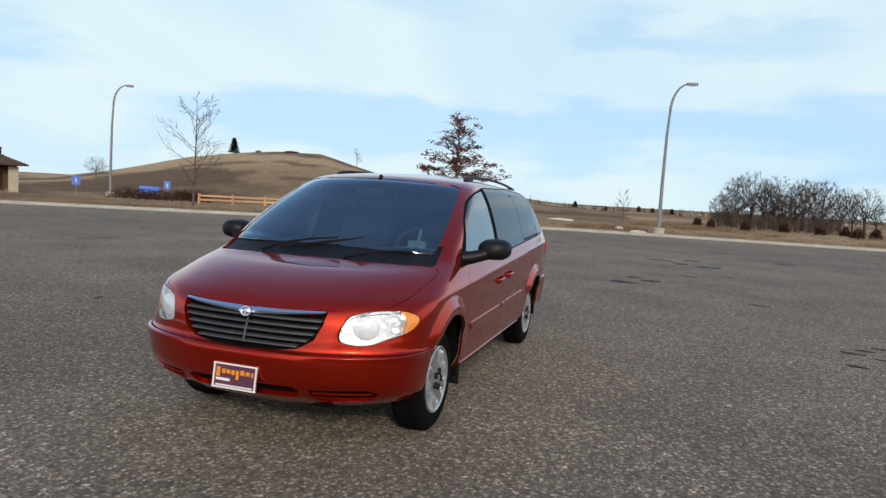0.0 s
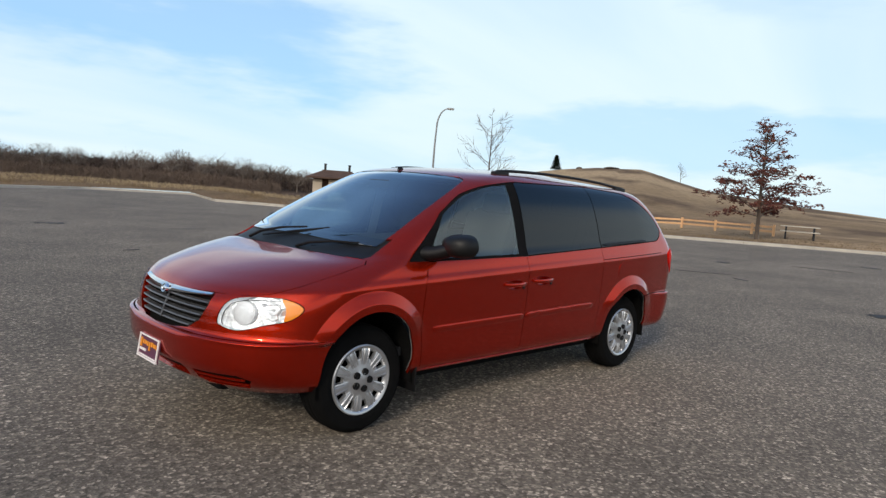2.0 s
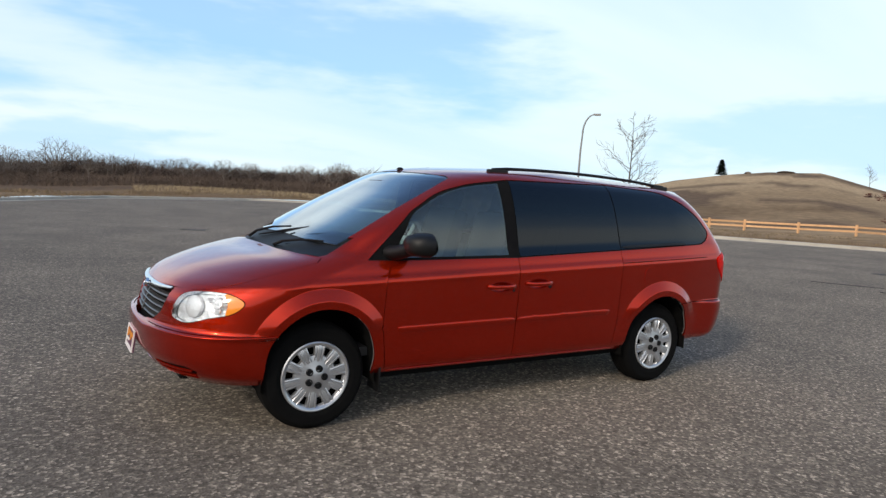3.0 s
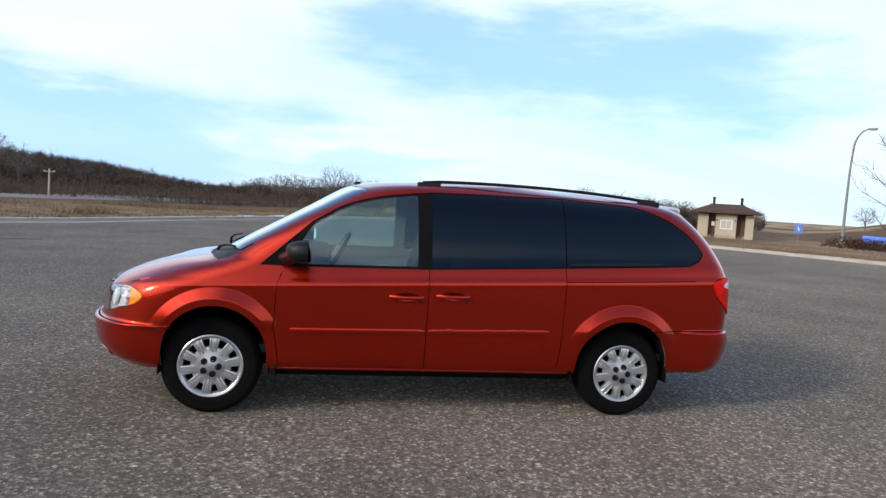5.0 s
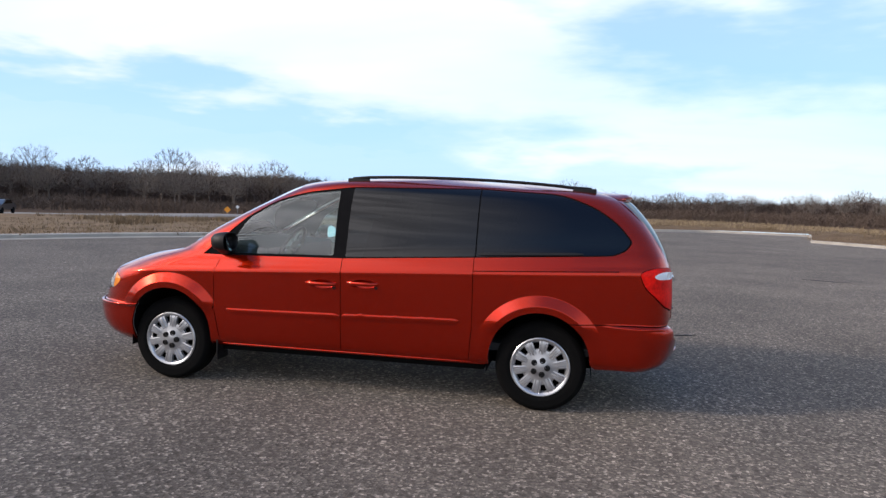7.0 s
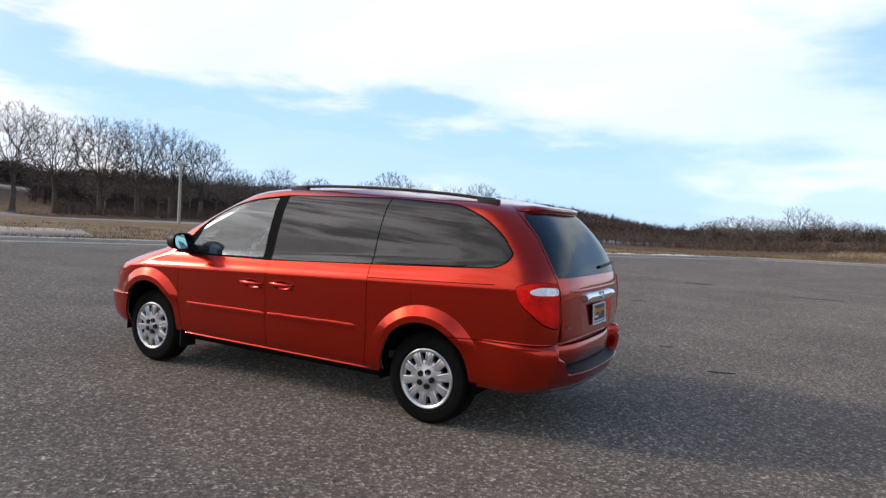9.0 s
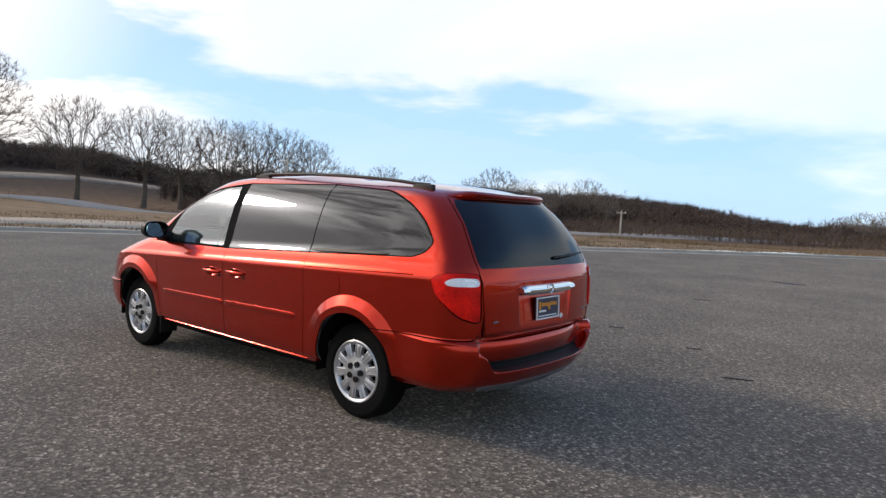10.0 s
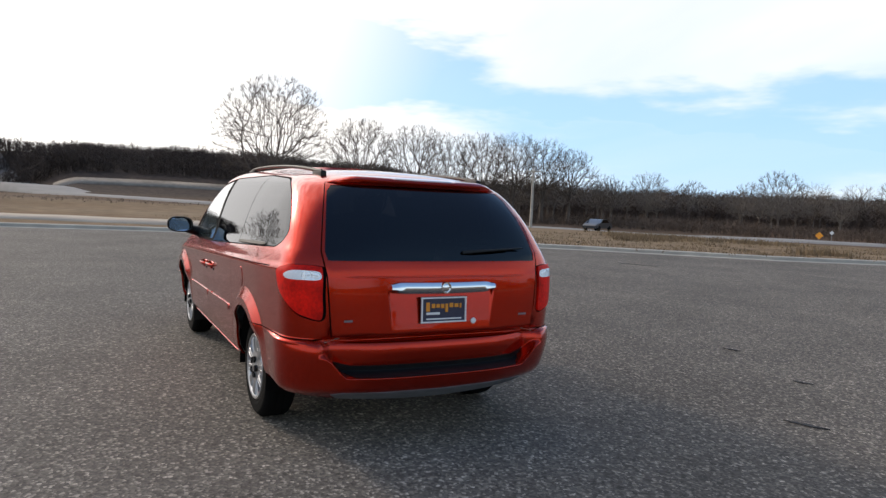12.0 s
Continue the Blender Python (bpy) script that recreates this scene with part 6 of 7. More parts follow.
def crown_tree(name, label, height, width, seed, stem=0.2, low=0.25, limbs=6, shoots=420, trunks=1, tip=0.012, twig=0.8, fine=0.010, twigs=8, bark=None):
    """A bare tree whose limbs fork outwards to fill a rounded crown, with a haze of fine twigs at the ends."""
    rng = random.Random(seed)
    tree = tagged(empty(name), label, "tree")
    bark = bark or BARK
    mid, half = height * (1 + low) / 2, height * (1 - low) / 2
    pos, ways, parent = [], [], []

    def node(p, way, up):
        pos.append(np.array(p)); ways.append(np.array(way) / (np.linalg.norm(way) + 1e-9)); parent.append(up)
        return len(pos) - 1

    def inside_crown(f0):
        while True:
            q = np.array([rng.uniform(-1, 1) for _ in range(3)])
            k = np.linalg.norm(q)
            if f0 < k < 1:
                return q * (width / 2, width / 2, half) + (0, 0, mid)

    stems = []
    for m in range(trunks):
        an = 6.28 * m / trunks + rng.random()
        out = np.array((math.cos(an), math.sin(an), 0)) * (0.10 * width if trunks > 1 else 0)
        foot = node(out * 0.5 + (0, 0, -0.2), (0, 0, 1), -1)
        top = node(out + (rng.gauss(0, .1), rng.gauss(0, .1), stem * height * rng.uniform(0.8, 1.2)), (out[0], out[1], height * 0.3), foot)
        stems.append((foot, top))
        for k in range(limbs):
            a2 = 6.28 * (k + rng.uniform(-.3, .3)) / limbs + m
            lean = 0.12 if k == 0 else rng.uniform(0.30, 0.92)
            far = rng.uniform(0.62, 0.80)
            end = np.array((math.cos(a2) * lean * width / 2, math.sin(a2) * lean * width / 2, math.sqrt(1 - lean**2) * half)) * far + out * 0.8 + (0, 0, mid)
            last, base = top, pos[top]
            for t in (0.2, 0.4, 0.6, 0.8, 1.0):
                q = base + (end - base) * t + np.array((rng.gauss(0, .007), rng.gauss(0, .007), 0)) * height + (0, 0, 0.05 * height * math.sin(math.pi * t) * (1 - lean))
                last = node(q, q - pos[last], last)
    goals = sorted((inside_crown(0.45) for _ in range(shoots)), key=lambda q: np.linalg.norm((q - (0, 0, mid * 0.7)) / (width / 2, width / 2, half)))
    runs = []
    for q in goals:
        pp, ww = np.array(pos), np.array(ways)
        gap = q - pp
        dist = np.linalg.norm(gap, axis=1) + 1e-6
        cost = dist * (1 + 3.2 * (1 - (gap * ww).sum(1) / dist))
        cost[[f for f, _ in stems]] = 1e9
        a = int(cost.argmin())
        bow = pos[a] + (q - pos[a]) * 0.5 + ways[a] * dist[a] * 0.08 + np.array([rng.gauss(0, .025) for _ in range(3)]) * dist[a]
        m1 = node(bow, bow - pos[a], a)
        away = (q - (0, 0, mid * 0.5)) / np.linalg.norm(q - (0, 0, mid * 0.5))
        runs.append((a, m1, node(q, 0.5 * (q - bow) / dist[a] + 0.5 * away, m1)))
    load = np.zeros(len(pos))
    for _, _, e in runs:
        while e >= 0:
            load[e] += 1
            e = parent[e]
    thick = tip * np.maximum(load, 1) ** 0.5
    for foot, top in stems:
        bt = bmesh.new()
        tube_into(bt, [Vector(pos[foot]), Vector(pos[foot] * 0.6 + pos[top] * 0.4), Vector(pos[top])], [thick[top] * 1.5, thick[top] * 1.1, thick[top]], 9)
        part("trunk", bt, bark, tree, "", True)
    bc = bmesh.new()
    for k, up in enumerate(parent):
        if up >= 0 and up not in [f for f, _ in stems]:
            r = thick[k]
            tube_into(bc, [Vector(pos[up]), Vector(pos[k])], [min(thick[up], r * 1.35), r], 6 if r > 0.1 else (4 if r > 0.04 else 3), False)
    part("crown", bc, bark, tree, "bare limbs", True)
    vs, fs = [], []
    for a, m1, e in runs:
        for _ in range(twigs):
            t = rng.random() ** 0.6
            b = Vector(pos[m1]).lerp(Vector(pos[e]), t)
            d = (Vector(ways[e]) * 0.9 + Vector((rng.gauss(0, .6), rng.gauss(0, .6), rng.gauss(0.15, .5)))).normalized() * twig * rng.uniform(0.45, 1.15)
            side = d.orthogonal().normalized() * fine
            k = len(vs)
            vs.extend((b - side, b + side, b + d)); fs.append((k, k + 1, k + 2))
    mesh_ob("outer_crown", vs, fs, bark, tree)["label"] = "haze of fine bare twigs"
    return tree


def put(ob, x, y, scale=1.0, turn=0.0, z=None):
    ob.matrix_basis = Matrix.Translation((x, y, land(x, y) if z is None else z)) @ Matrix.Rotation(turn, 4, "Z") @ Matrix.Scale(scale, 4)
    return ob


def polar(az, d, cx=5.0, cy=-3.0):
    return cx + d * math.cos(radians(az)), cy + d * math.sin(radians(az))


def leafy_oak():
    """A small oak that keeps its dry red-brown leaves on spreading tiers."""
    rng = random.Random(21)
    tree = tagged(empty("oak_tree"), "young oak with dry russet leaves beside the lot", "tree")
    bt, bc = bmesh.new(), bmesh.new()
    h = 6.4
    tube_into(bt, [(0, 0, -0.2), (0.02, 0, 1.2), (0.0, 0.03, 3.0), (0.05, 0, 4.8), (0.03, 0.02, h)], [0.13, 0.11, 0.08, 0.05, 0.012], 8)
    leaves = []
    for k in range(46):
        t = (k + rng.random()) / 46
        z = 1.15 + t * 5.0
        reach = 3.5 * (1 - t) ** 1.05 * rng.uniform(0.55, 1.12) + 0.35
        an = k * 2.4 + rng.uniform(-.4, .4)
        tip = Vector((math.cos(an) * reach, math.sin(an) * reach, z + reach * rng.uniform(-0.08, 0.26) + 0.75 * t))
        a = Vector((0, 0, z))
        mid = a.lerp(tip, 0.5) + Vector((0, 0, 0.12 * reach))
        tube_into(bc, [a, mid, tip], [0.035 * (1 - .5 * t), 0.022, 0.008], 4, False)
        for s in range(int(6 + reach * 5)):
            f = rng.uniform(0.28, 1.0)
            b = a.lerp(mid, f * 2) if f < 0.5 else mid.lerp(tip, f * 2 - 1)
            e = b + Vector((rng.gauss(0, .28), rng.gauss(0, .28), rng.gauss(0.04, .10)))
            tube_into(bc, [b, e], [0.01, 0.005], 3, False)
            if rng.random() < 0.95 - 0.75 * t:
                leaves += [e + Vector((rng.gauss(0, .13), rng.gauss(0, .13), rng.gauss(0, .06))) for _ in range(rng.randint(7, 13))]
    part("trunk", bt, BARK, tree, "", True)
    part("limb_work", bc, BARK, tree)
    vs, fs = [], []
    for p in leaves:
        u = Vector((rng.gauss(0, 1), rng.gauss(0, 1), rng.gauss(0, .5))).normalized()
        v = u.orthogonal().normalized()
        ln, w = rng.uniform(0.08, 0.145), rng.uniform(0.035, 0.06)
        k = len(vs)
        vs += [p - u * ln, p + v * w, p + u * ln, p - v * w]
        fs.append((k, k + 1, k + 2, k + 3))
    mesh_ob("foliage", vs, fs, OAK_LEAF, tree)["label"] = "dry russet leaves"
    return tree


def conifer(name, label, h, w, seed):
    rng = random.Random(seed)
    tree = tagged(empty(name), label, "tree")
    part("trunk", tube([(0, 0, -0.2), (0, 0, h)], [0.12, 0.02], 6), BARK, tree)
    vs, fs = [], []
    for _ in range(2600):
        t = rng.random() ** 1.2
        z = 0.15 + t * (h - 0.15)
        r = w * (1 - t) ** 0.8 * rng.uniform(0.35, 1.0) + 0.05
        an = rng.uniform(0, 6.28)
        p = Vector((math.cos(an) * r, math.sin(an) * r, z))
        d = Vector((math.cos(an), math.sin(an), rng.uniform(-0.2, 0.5))).normalized() * rng.uniform(0.08, 0.16) * h
        s = Vector((-math.sin(an), math.cos(an), 0)) * rng.uniform(0.03, 0.05) * h
        k = len(vs)
        vs += [p - s, p + s, p + d]
        fs.append((k, k + 1, k + 2))
    mesh_ob("foliage", vs, fs, PINE_LEAF, tree)
    return tree


put(leafy_oak(), 34.6, 10.2, 0.97)
put(bare_tree("young_tree", "slender bare young tree on the verge", 7.5, 36, twigs=(3, 4), spread=0.55, up=0.38, trunk_part=0.20, rad=0.075, first=24, wobble=0.006, reach=0.29), 27.6, 24.2, 0.93)
put(conifer("conifer", "dark conifer on top of the grassy hill", 4.6, 1.7, 5), *polar(35.5, 221, -5.65, -2.2))
put(bare_tree("hill_shrub", "small round bare tree on the hillside", 6.5, 41, twigs=(4, 5), spread=0.7, rad=0.09, first=16, trunk_part=0.2), *polar(25.6, 228, -5.65, -2.2))
put(bare_tree("sapling", "thin bare sapling on dry grass", 3.2, 42, twigs=(3, 4), spread=0.5, rad=0.035, first=12, trunk_part=0.25), *polar(3.2, 62, -5.65, -2.2))
for k, (az, d, sc) in enumerate(((7.1, 150, 1.0), (4.6, 165, .7), (2.0, 160, .8), (.9, 150, .7), (-.6, 140, .8))):
    put(conifer("far_shrub", "small dark shrub on the far slope", 1.5 * sc, 0.8 * sc, 60 + k), *polar(az, d, -5.65, -2.2))

# the big cottonwoods across the road
big = crown_tree("cottonwood", "tall bare cottonwood with several trunks across the road", 17.4, 15.5, 51, stem=0.10, low=0.10, limbs=4, shoots=1150, trunks=5, tip=0.0115, twig=0.95, fine=0.011, twigs=12)
put(big, *polar(165.2, 92))
for az, d, sc, tn in ((193, 84, 0.92, 1.3), (200, 80, 0.8, 2.9), (208, 86, 0.85, 4.4)):
    x, y = polar(az, d)
    copy_thing(big, Matrix.Translation((x, y, land(x, y))) @ Matrix.Rotation(tn, 4, "Z") @ Matrix.Scale(sc, 4))
row = crown_tree("roadside_tree", "bare spreading tree in a row by the road", 13.6, 10.5, 52, stem=0.22, low=0.24, limbs=6, shoots=800, tip=0.011, twig=0.8, fine=0.010, twigs=10)
row["group"] = "row of bare trees"
put(row, *polar(157.9, 98))
for az, d, sc, tn in ((153.3, 100, 1.02, 1.0), (150.6, 104, 1.0, 2.2), (147.6, 104, 1.0, 3.1), (145.0, 104, 1.02, 4.4), (142.6, 106, 0.98, 5.2), (140.4, 106, 0.86, 0.6), (137.6, 112, 0.62, 1.7)):
    x, y = polar(az, d)
    copy_thing(row, Matrix.Translation((x, y, land(x, y))) @ Matrix.Rotation(tn, 4, "Z") @ Matrix.Scale(sc, 4))
# crowns that stand out of the far woods
wood_tree = crown_tree("wood_tree", "bare round-crowned tree standing out of the woods", 9.6, 8.6, 57, stem=0.25, low=0.28, limbs=6, shoots=330, tip=0.013, twig=0.8, fine=0.014, twigs=9, bark=BARK_PALE)
wood_tree["group"] = "trees in the woods"
put(wood_tree, *polar(124.6, 130))
WOOD_TOPS = ((55, 3.4), (66, 4.2), (75, 3.9), (82, 3.9), (92, 3.7), (100, 3.4), (105, 3.8), (110, 4.8), (115, 5.2), (130, 5.0), (140, 5.8), (150, 5.8))
wrng = random.Random(77)
for k in range(110):
    az = 56 + 92 * (k + wrng.random()) / 110
    d = wrng.uniform(112, 136)
    if 99 < az < 114:
        continue
    x, y = polar(az, d)
    sc = max(0.25, (table(WOOD_TOPS, az) + wrng.uniform(-0.8, 1.0) - land(x, y)) / 9.6)
    m = Matrix.Translation((x, y, land(x, y))) @ Matrix.Rotation(wrng.uniform(0, 6.28), 4, "Z") @ Matrix.Scale(sc, 4)
    copy_thing(wood_tree, m)
# smaller bare trees above the far woods, by direction, distance and the height of their tops
for az, d, top, tn in ((92.0, 126, 6.5, .5), (90.6, 128, 5.6, 1.2), (126.6, 131, 7.4, 2.1), (131.0, 130, 7.3, 3.1), (134.2, 128, 8.6, 4.1), (117.0, 130, 8.2, 5.1), (119.4, 131, 7.6, 1.1), (122.4, 131, 7.8, 4.6), (95.3, 128, 4.7, 1.5), (98.4, 128, 3.4, 2.5), (77.9, 127, 4.6, 3.5), (81.9, 127, 4.1, 4.5), (70.3, 126, 5.6, 5.5), (66.8, 126, 4.4, .9), (62.2, 125, 4.2, 1.9), (49.2, 123, 4.8, 2.9), (86.0, 128, 3.6, 3.9)):
    x, y = polar(az, d)
    copy_thing(wood_tree, Matrix.Translation((x, y, land(x, y))) @ Matrix.Rotation(tn, 4, "Z") @ Matrix.Scale((top - land(x, y)) / 9.4, 4))
# the small grove past the thicket
grove = crown_tree("grove_tree", "bare tree in a small grove on the dry slope", 4.3, 3.0, 53, stem=0.2, low=0.20, limbs=5, shoots=330, tip=0.006, twig=0.42, fine=0.007, twigs=9, bark=WOODS)
grove["group"] = "grove of bare trees"
put(grove, *polar(-12.4, 76, -5.65, -2.2))
for az, d, sc, tn in ((-13.2, 80, 1.05, 1.0), (-14.0, 76, 1.0, 2.0), (-14.7, 82, 1.0, 3.0), (-9.0, 72, 0.95, 4.0), (-7.2, 70, 1.0, 5.0), (-5.4, 68, 0.9, 0.4), (-4.2, 66, 0.75, 1.4), (-8.1, 70, 1.15, 2.2), (-10.0, 74, 1.1, 3.3), (-11.2, 78, 1.15, 0.7), (-6.3, 72, 1.15, 5.6), (-8.6, 78, 1.25, 1.1), (-10.6, 70, 0.9, 4.9), (-4.9, 72, 0.95, 2.7), (-7.7, 76, 1.2, 3.9), (-9.5, 66, 0.85, 0.2), (-11.8, 72, 1.0, 5.1)):
    x, y = polar(az, d, -5.65, -2.2)
    sc *= wrng.uniform(0.62, 1.22)
    copy_thing(grove, Matrix.Translation((x, y, land(x, y))) @ Matrix.Rotation(tn, 4, "Z") @ Matrix.Scale(sc, 4))


# ---- built things ----
CREAM = material("cream_stucco", (0.43, 0.37, 0.29), 0.9, vary=0.08, scale=1.2, fine=30, bump=0.2)
BROWN_WOOD = material("dark_brown_wood", (0.095, 0.058, 0.040), 0.8, vary=0.2, scale=3, fine=25, bump=0.2)
SHINGLE = material("brown_shingles", (0.085, 0.054, 0.042), 0.9, vary=0.22, scale=2, fine=18, bump=0.4, rnd=0.3)
PANE = material("dull_pane", (0.45, 0.46, 0.43), 0.2, vary=0.1, scale=4, fine=20)
WHITE_PAINT = material("white_paint", (0.74, 0.73, 0.70), 0.6, vary=0.06, scale=4, fine=40)
DARK_METAL = material("dark_metal", (0.02, 0.02, 0.022), 0.6, 0.3, vary=0.2, scale=6, fine=40)
FENCE_WOOD = material("new_fence_wood", (0.56, 0.33, 0.17), 0.85, vary=0.15, scale=2, fine=20, bump=0.2, rnd=0.25)
SIGN_BLUE = material("sign_blue", (0.08, 0.17, 0.52), 0.5, vary=0.06, scale=6, fine=40)
SIGN_YELLOW = material("sign_yellow", (0.85, 0.32, 0.02), 0.5, vary=0.06, scale=6, fine=40)
TARP_BLUE = material("bright_blue_plastic", (0.05, 0.16, 0.60), 0.5, vary=0.15, scale=4, fine=30)
HEDGE = material("brown_hedge", (0.075, 0.040, 0.028), 1.0, vary=0.35, scale=2, fine=16)
STONE = material("pale_stone", (0.55, 0.50, 0.42), 0.9, vary=0.15, scale=3, fine=30, bump=0.3)


def restroom():
    """The small cream and brown building with a hipped shingle roof and two vent pipes. Its front faces local -y."""
    hut = tagged(empty("restroom_building"), "cream restroom hut with brown hipped roof and two vent pipes", "building")
    w, d, h = 5.2, 4.2, 2.55
    bm = bmesh.new()
    box(bm, (0, 0.35, h / 2), (w, d - 0.7, h))
    part("wall", bm, BROWN_WOOD, hut, "dark brown board wall")
    for x0, x1 in ((-w / 2 - 0.05, -w / 2 + 0.95), (w / 2 - 0.75, w / 2 + 0.05)):
        bm = bmesh.new()
        box(bm, ((x0 + x1) / 2, -d / 2 + 0.35, h / 2 - 0.05), (x1 - x0, 0.7, h - 0.1), None, 0.02)
        part("pier", bm, CREAM, hut, "cream stucco pier")
    bm = bmesh.new()
    box(bm, (0.05, -d / 2 + 0.30, h / 2 - 0.05), (2.0, 0.8, h - 0.1), None, 0.02)
    block = part("front_block", bm, CREAM, hut, "cream stucco block")
    bm = bmesh.new()
    for c, s in (((0.08, -d / 2 - 0.12, 1.86), (1.16, 0.06, 0.09)), ((0.08, -d / 2 - 0.12, 1.00), (1.16, 0.06, 0.09)), ((-0.46, -d / 2 - 0.12, 1.43), (0.09, 0.06, 0.8)), ((0.62, -d / 2 - 0.12, 1.43), (0.09, 0.06, 0.8)), ((0.08, -d / 2 - 0.12, 1.43), (0.05, 0.06, 0.8))):
        box(bm, c, s)
    win = part("window", bm, WHITE_PAINT, hut, "white window frame")
    for x in (-0.20, 0.36):
        bm = bmesh.new()
        box(bm, (x, -d / 2 - 0.108, 1.43), (0.46, 0.01, 0.78))
        part("pane", bm, PANE, win)
    for x in (-0.82, 0.92):
        bm = bmesh.new()
        lathe(bm, [(0.001, -0.20), (0.06, -0.19), (0.08, -0.10), (0.03, 0.0)], Matrix.Translation((x, -d / 2 - 0.10, 1.85)), 12)
        part("wall_lamp", bm, DARK_METAL, hut)
    for x in (-1.32, 1.45):
        bm = bmesh.new()
        box(bm, (x, -d / 2 + 0.68, 1.03), (0.86, 0.06, 2.06), None, 0.01)
        door = part("door", bm, BROWN_WOOD, hut, "dark brown door")
        bm = bmesh.new()
        box(bm, (x + 0.32, -d / 2 + 0.62, 1.0), (0.04, 0.06, 0.14), None, 0.01)
        part("door_handle", bm, GALV, door)
    bm = bmesh.new()
    box(bm, (-1.22, -d / 2 + 0.63, 1.45), (0.34, 0.03, 0.42))
    part("notice", bm, WHITE_PAINT, hut, "white notice")
    # roof: a hip with overhang and a thick edge
    ov = 0.78
    x, y, zr = w / 2 + ov, d / 2 + ov, h + 0.95
    vs = [(-x, -y, h), (x, -y, h), (x, y, h), (-x, y, h), (-x, -y, h + 0.14), (x, -y, h + 0.14), (x, y, h + 0.14), (-x, y, h + 0.14), (-1.55, 0, zr), (1.55, 0, zr)]
    bm = bmesh.new()
    v = [bm.verts.new(p) for p in vs]
    for f in ((0, 3, 2, 1), (0, 1, 5, 4), (1, 2, 6, 5), (2, 3, 7, 6), (3, 0, 4, 7), (4, 5, 9, 8), (6, 7, 8, 9), (5, 6, 9), (7, 4, 8)):
        bm.faces.new([v[i] for i in f])
    roof = part("roof", bm, SHINGLE, hut, "brown shingle roof")
    for k in range(7):
        t0 = k / 7
        bm = bmesh.new()
        yy, zz, xx = -y + t0 * y, h + 0.15 + t0 * (zr - h - 0.14), x - t0 * (x - 1.55)
        box(bm, (0, yy, zz), (2 * xx, 0.05, 0.03))
        part("shingle_course", bm, SHINGLE, roof)
    bm = bmesh.new()
    box(bm, (0, 0, zr + 0.01), (3.4, 0.22, 0.07), None, 0.02)
    part("ridge_cap", bm, SHINGLE, roof)
    for px in (-1.35, 1.35):
        bm = bmesh.new()
        lathe(bm, [(0.13, -zr + 0.1), (0.13, -zr - 0.62), (0.17, -zr - 0.62), (0.17, -zr - 0.74), (0.001, -zr - 0.76)], Matrix.Translation((px, 0.25, 0)) @ Matrix.Rotation(radians(-90), 4, "X"), 14)
        part("vent_pipe", bm, DARK_METAL, hut, "black vent pipe")
    return hut


hut = restroom()
hx, hy = 37.4, 53.8
hut.matrix_basis = Matrix.Translation((hx, hy, land(hx, hy) - 0.02)) @ Matrix.Rotation(radians(-34), 4, "Z") @ Matrix.Scale(0.92, 4)


def street_lamp():
    """A tall galvanised lamp with a curved arm; the arm reaches along local +x."""
    lamp = tagged(empty("street_lamp"), "tall galvanised lamp post with curved arm on a concrete foot", "street lamp", "lamp posts")
    bm = bmesh.new()
    lathe(bm, [(0.34, 0.1), (0.34, -0.30), (0.30, -0.34), (0.001, -0.34)], Matrix.Rotation(radians(-90), 4, "X"), 20)
    part("foot", bm, CONCRETE, lamp, "concrete foot", True)
    pts = [(0, 0, 0.3), (0, 0, 3), (0.03, 0, 5.5), (0.10, 0, 6.9)]
    part("pole", tube(pts, [0.11, 0.09, 0.075, 0.065], 14), GALV, lamp, "", True)
    arc = [(0.10 + 0.88 * (1 - math.cos(a)), 0, 6.9 + 1.55 * math.sin(a)) for a in np.linspace(0, math.pi / 2, 9)]
    part("arm", tube(arc, [0.075 - 0.004 * i for i in range(9)], 12), GALV, lamp, "", True)
    bm = bmesh.new()
    box(bm, (1.17, 0, 8.46), (0.60, 0.26, 0.14), None, 0.05)
    head = part("lamp_head", bm, GALV, lamp, "grey lamp head", True)
    bm = bmesh.new()
    box(bm, (1.22, 0, 8.38), (0.42, 0.20, 0.05), None, 0.02)
    part("lamp_glass", bm, PANE, head, "", True)
    return lamp


lamp = street_lamp()
lamp.matrix_basis = Matrix.Translation((34.75, -2.0, 0.12)) @ Matrix.Rotation(radians(-84), 4, "Z")
x, y = polar(44.4, 69, -5.65, -2.2)
copy_thing(lamp, Matrix.Translation((x, y, land(x, y))) @ Matrix.Rotation(radians(-48), 4, "Z") @ Matrix.Scale(1.20, 4))


def sign_post(name, label, mat, w, h, top, diamond=False):
    """A small road sign on a steel post; its face looks along local -y."""
    s = tagged(empty(name), label, "sign")
    part("post", tube([(0, 0.03, -0.2), (0, 0.03, top)], 0.03, 8), GALV, s, "", True)
    bm = bmesh.new()
    m = Matrix.Translation((0, 0, top - h / 2)) @ (Matrix.Rotation(radians(45), 4, "Y") if diamond else Matrix())
    box(bm, (0, -0.02, 0), (w, 0.02, h), m, 0.006)
    panel = part("sign_panel", bm, mat, s)
    if mat is SIGN_BLUE:
        for c, q in (((-0.02, -0.034, 0.10), (0.05, 0.006, 0.14)), ((0.0, -0.034, -0.02), (0.16, 0.006, 0.05)), ((0.03, -0.034, -0.12), (0.05, 0.006, 0.14))):
            bm = bmesh.new()
            box(bm, c, q, m)
            part("symbol_bar", bm, WHITE_PAINT, panel)
    return s


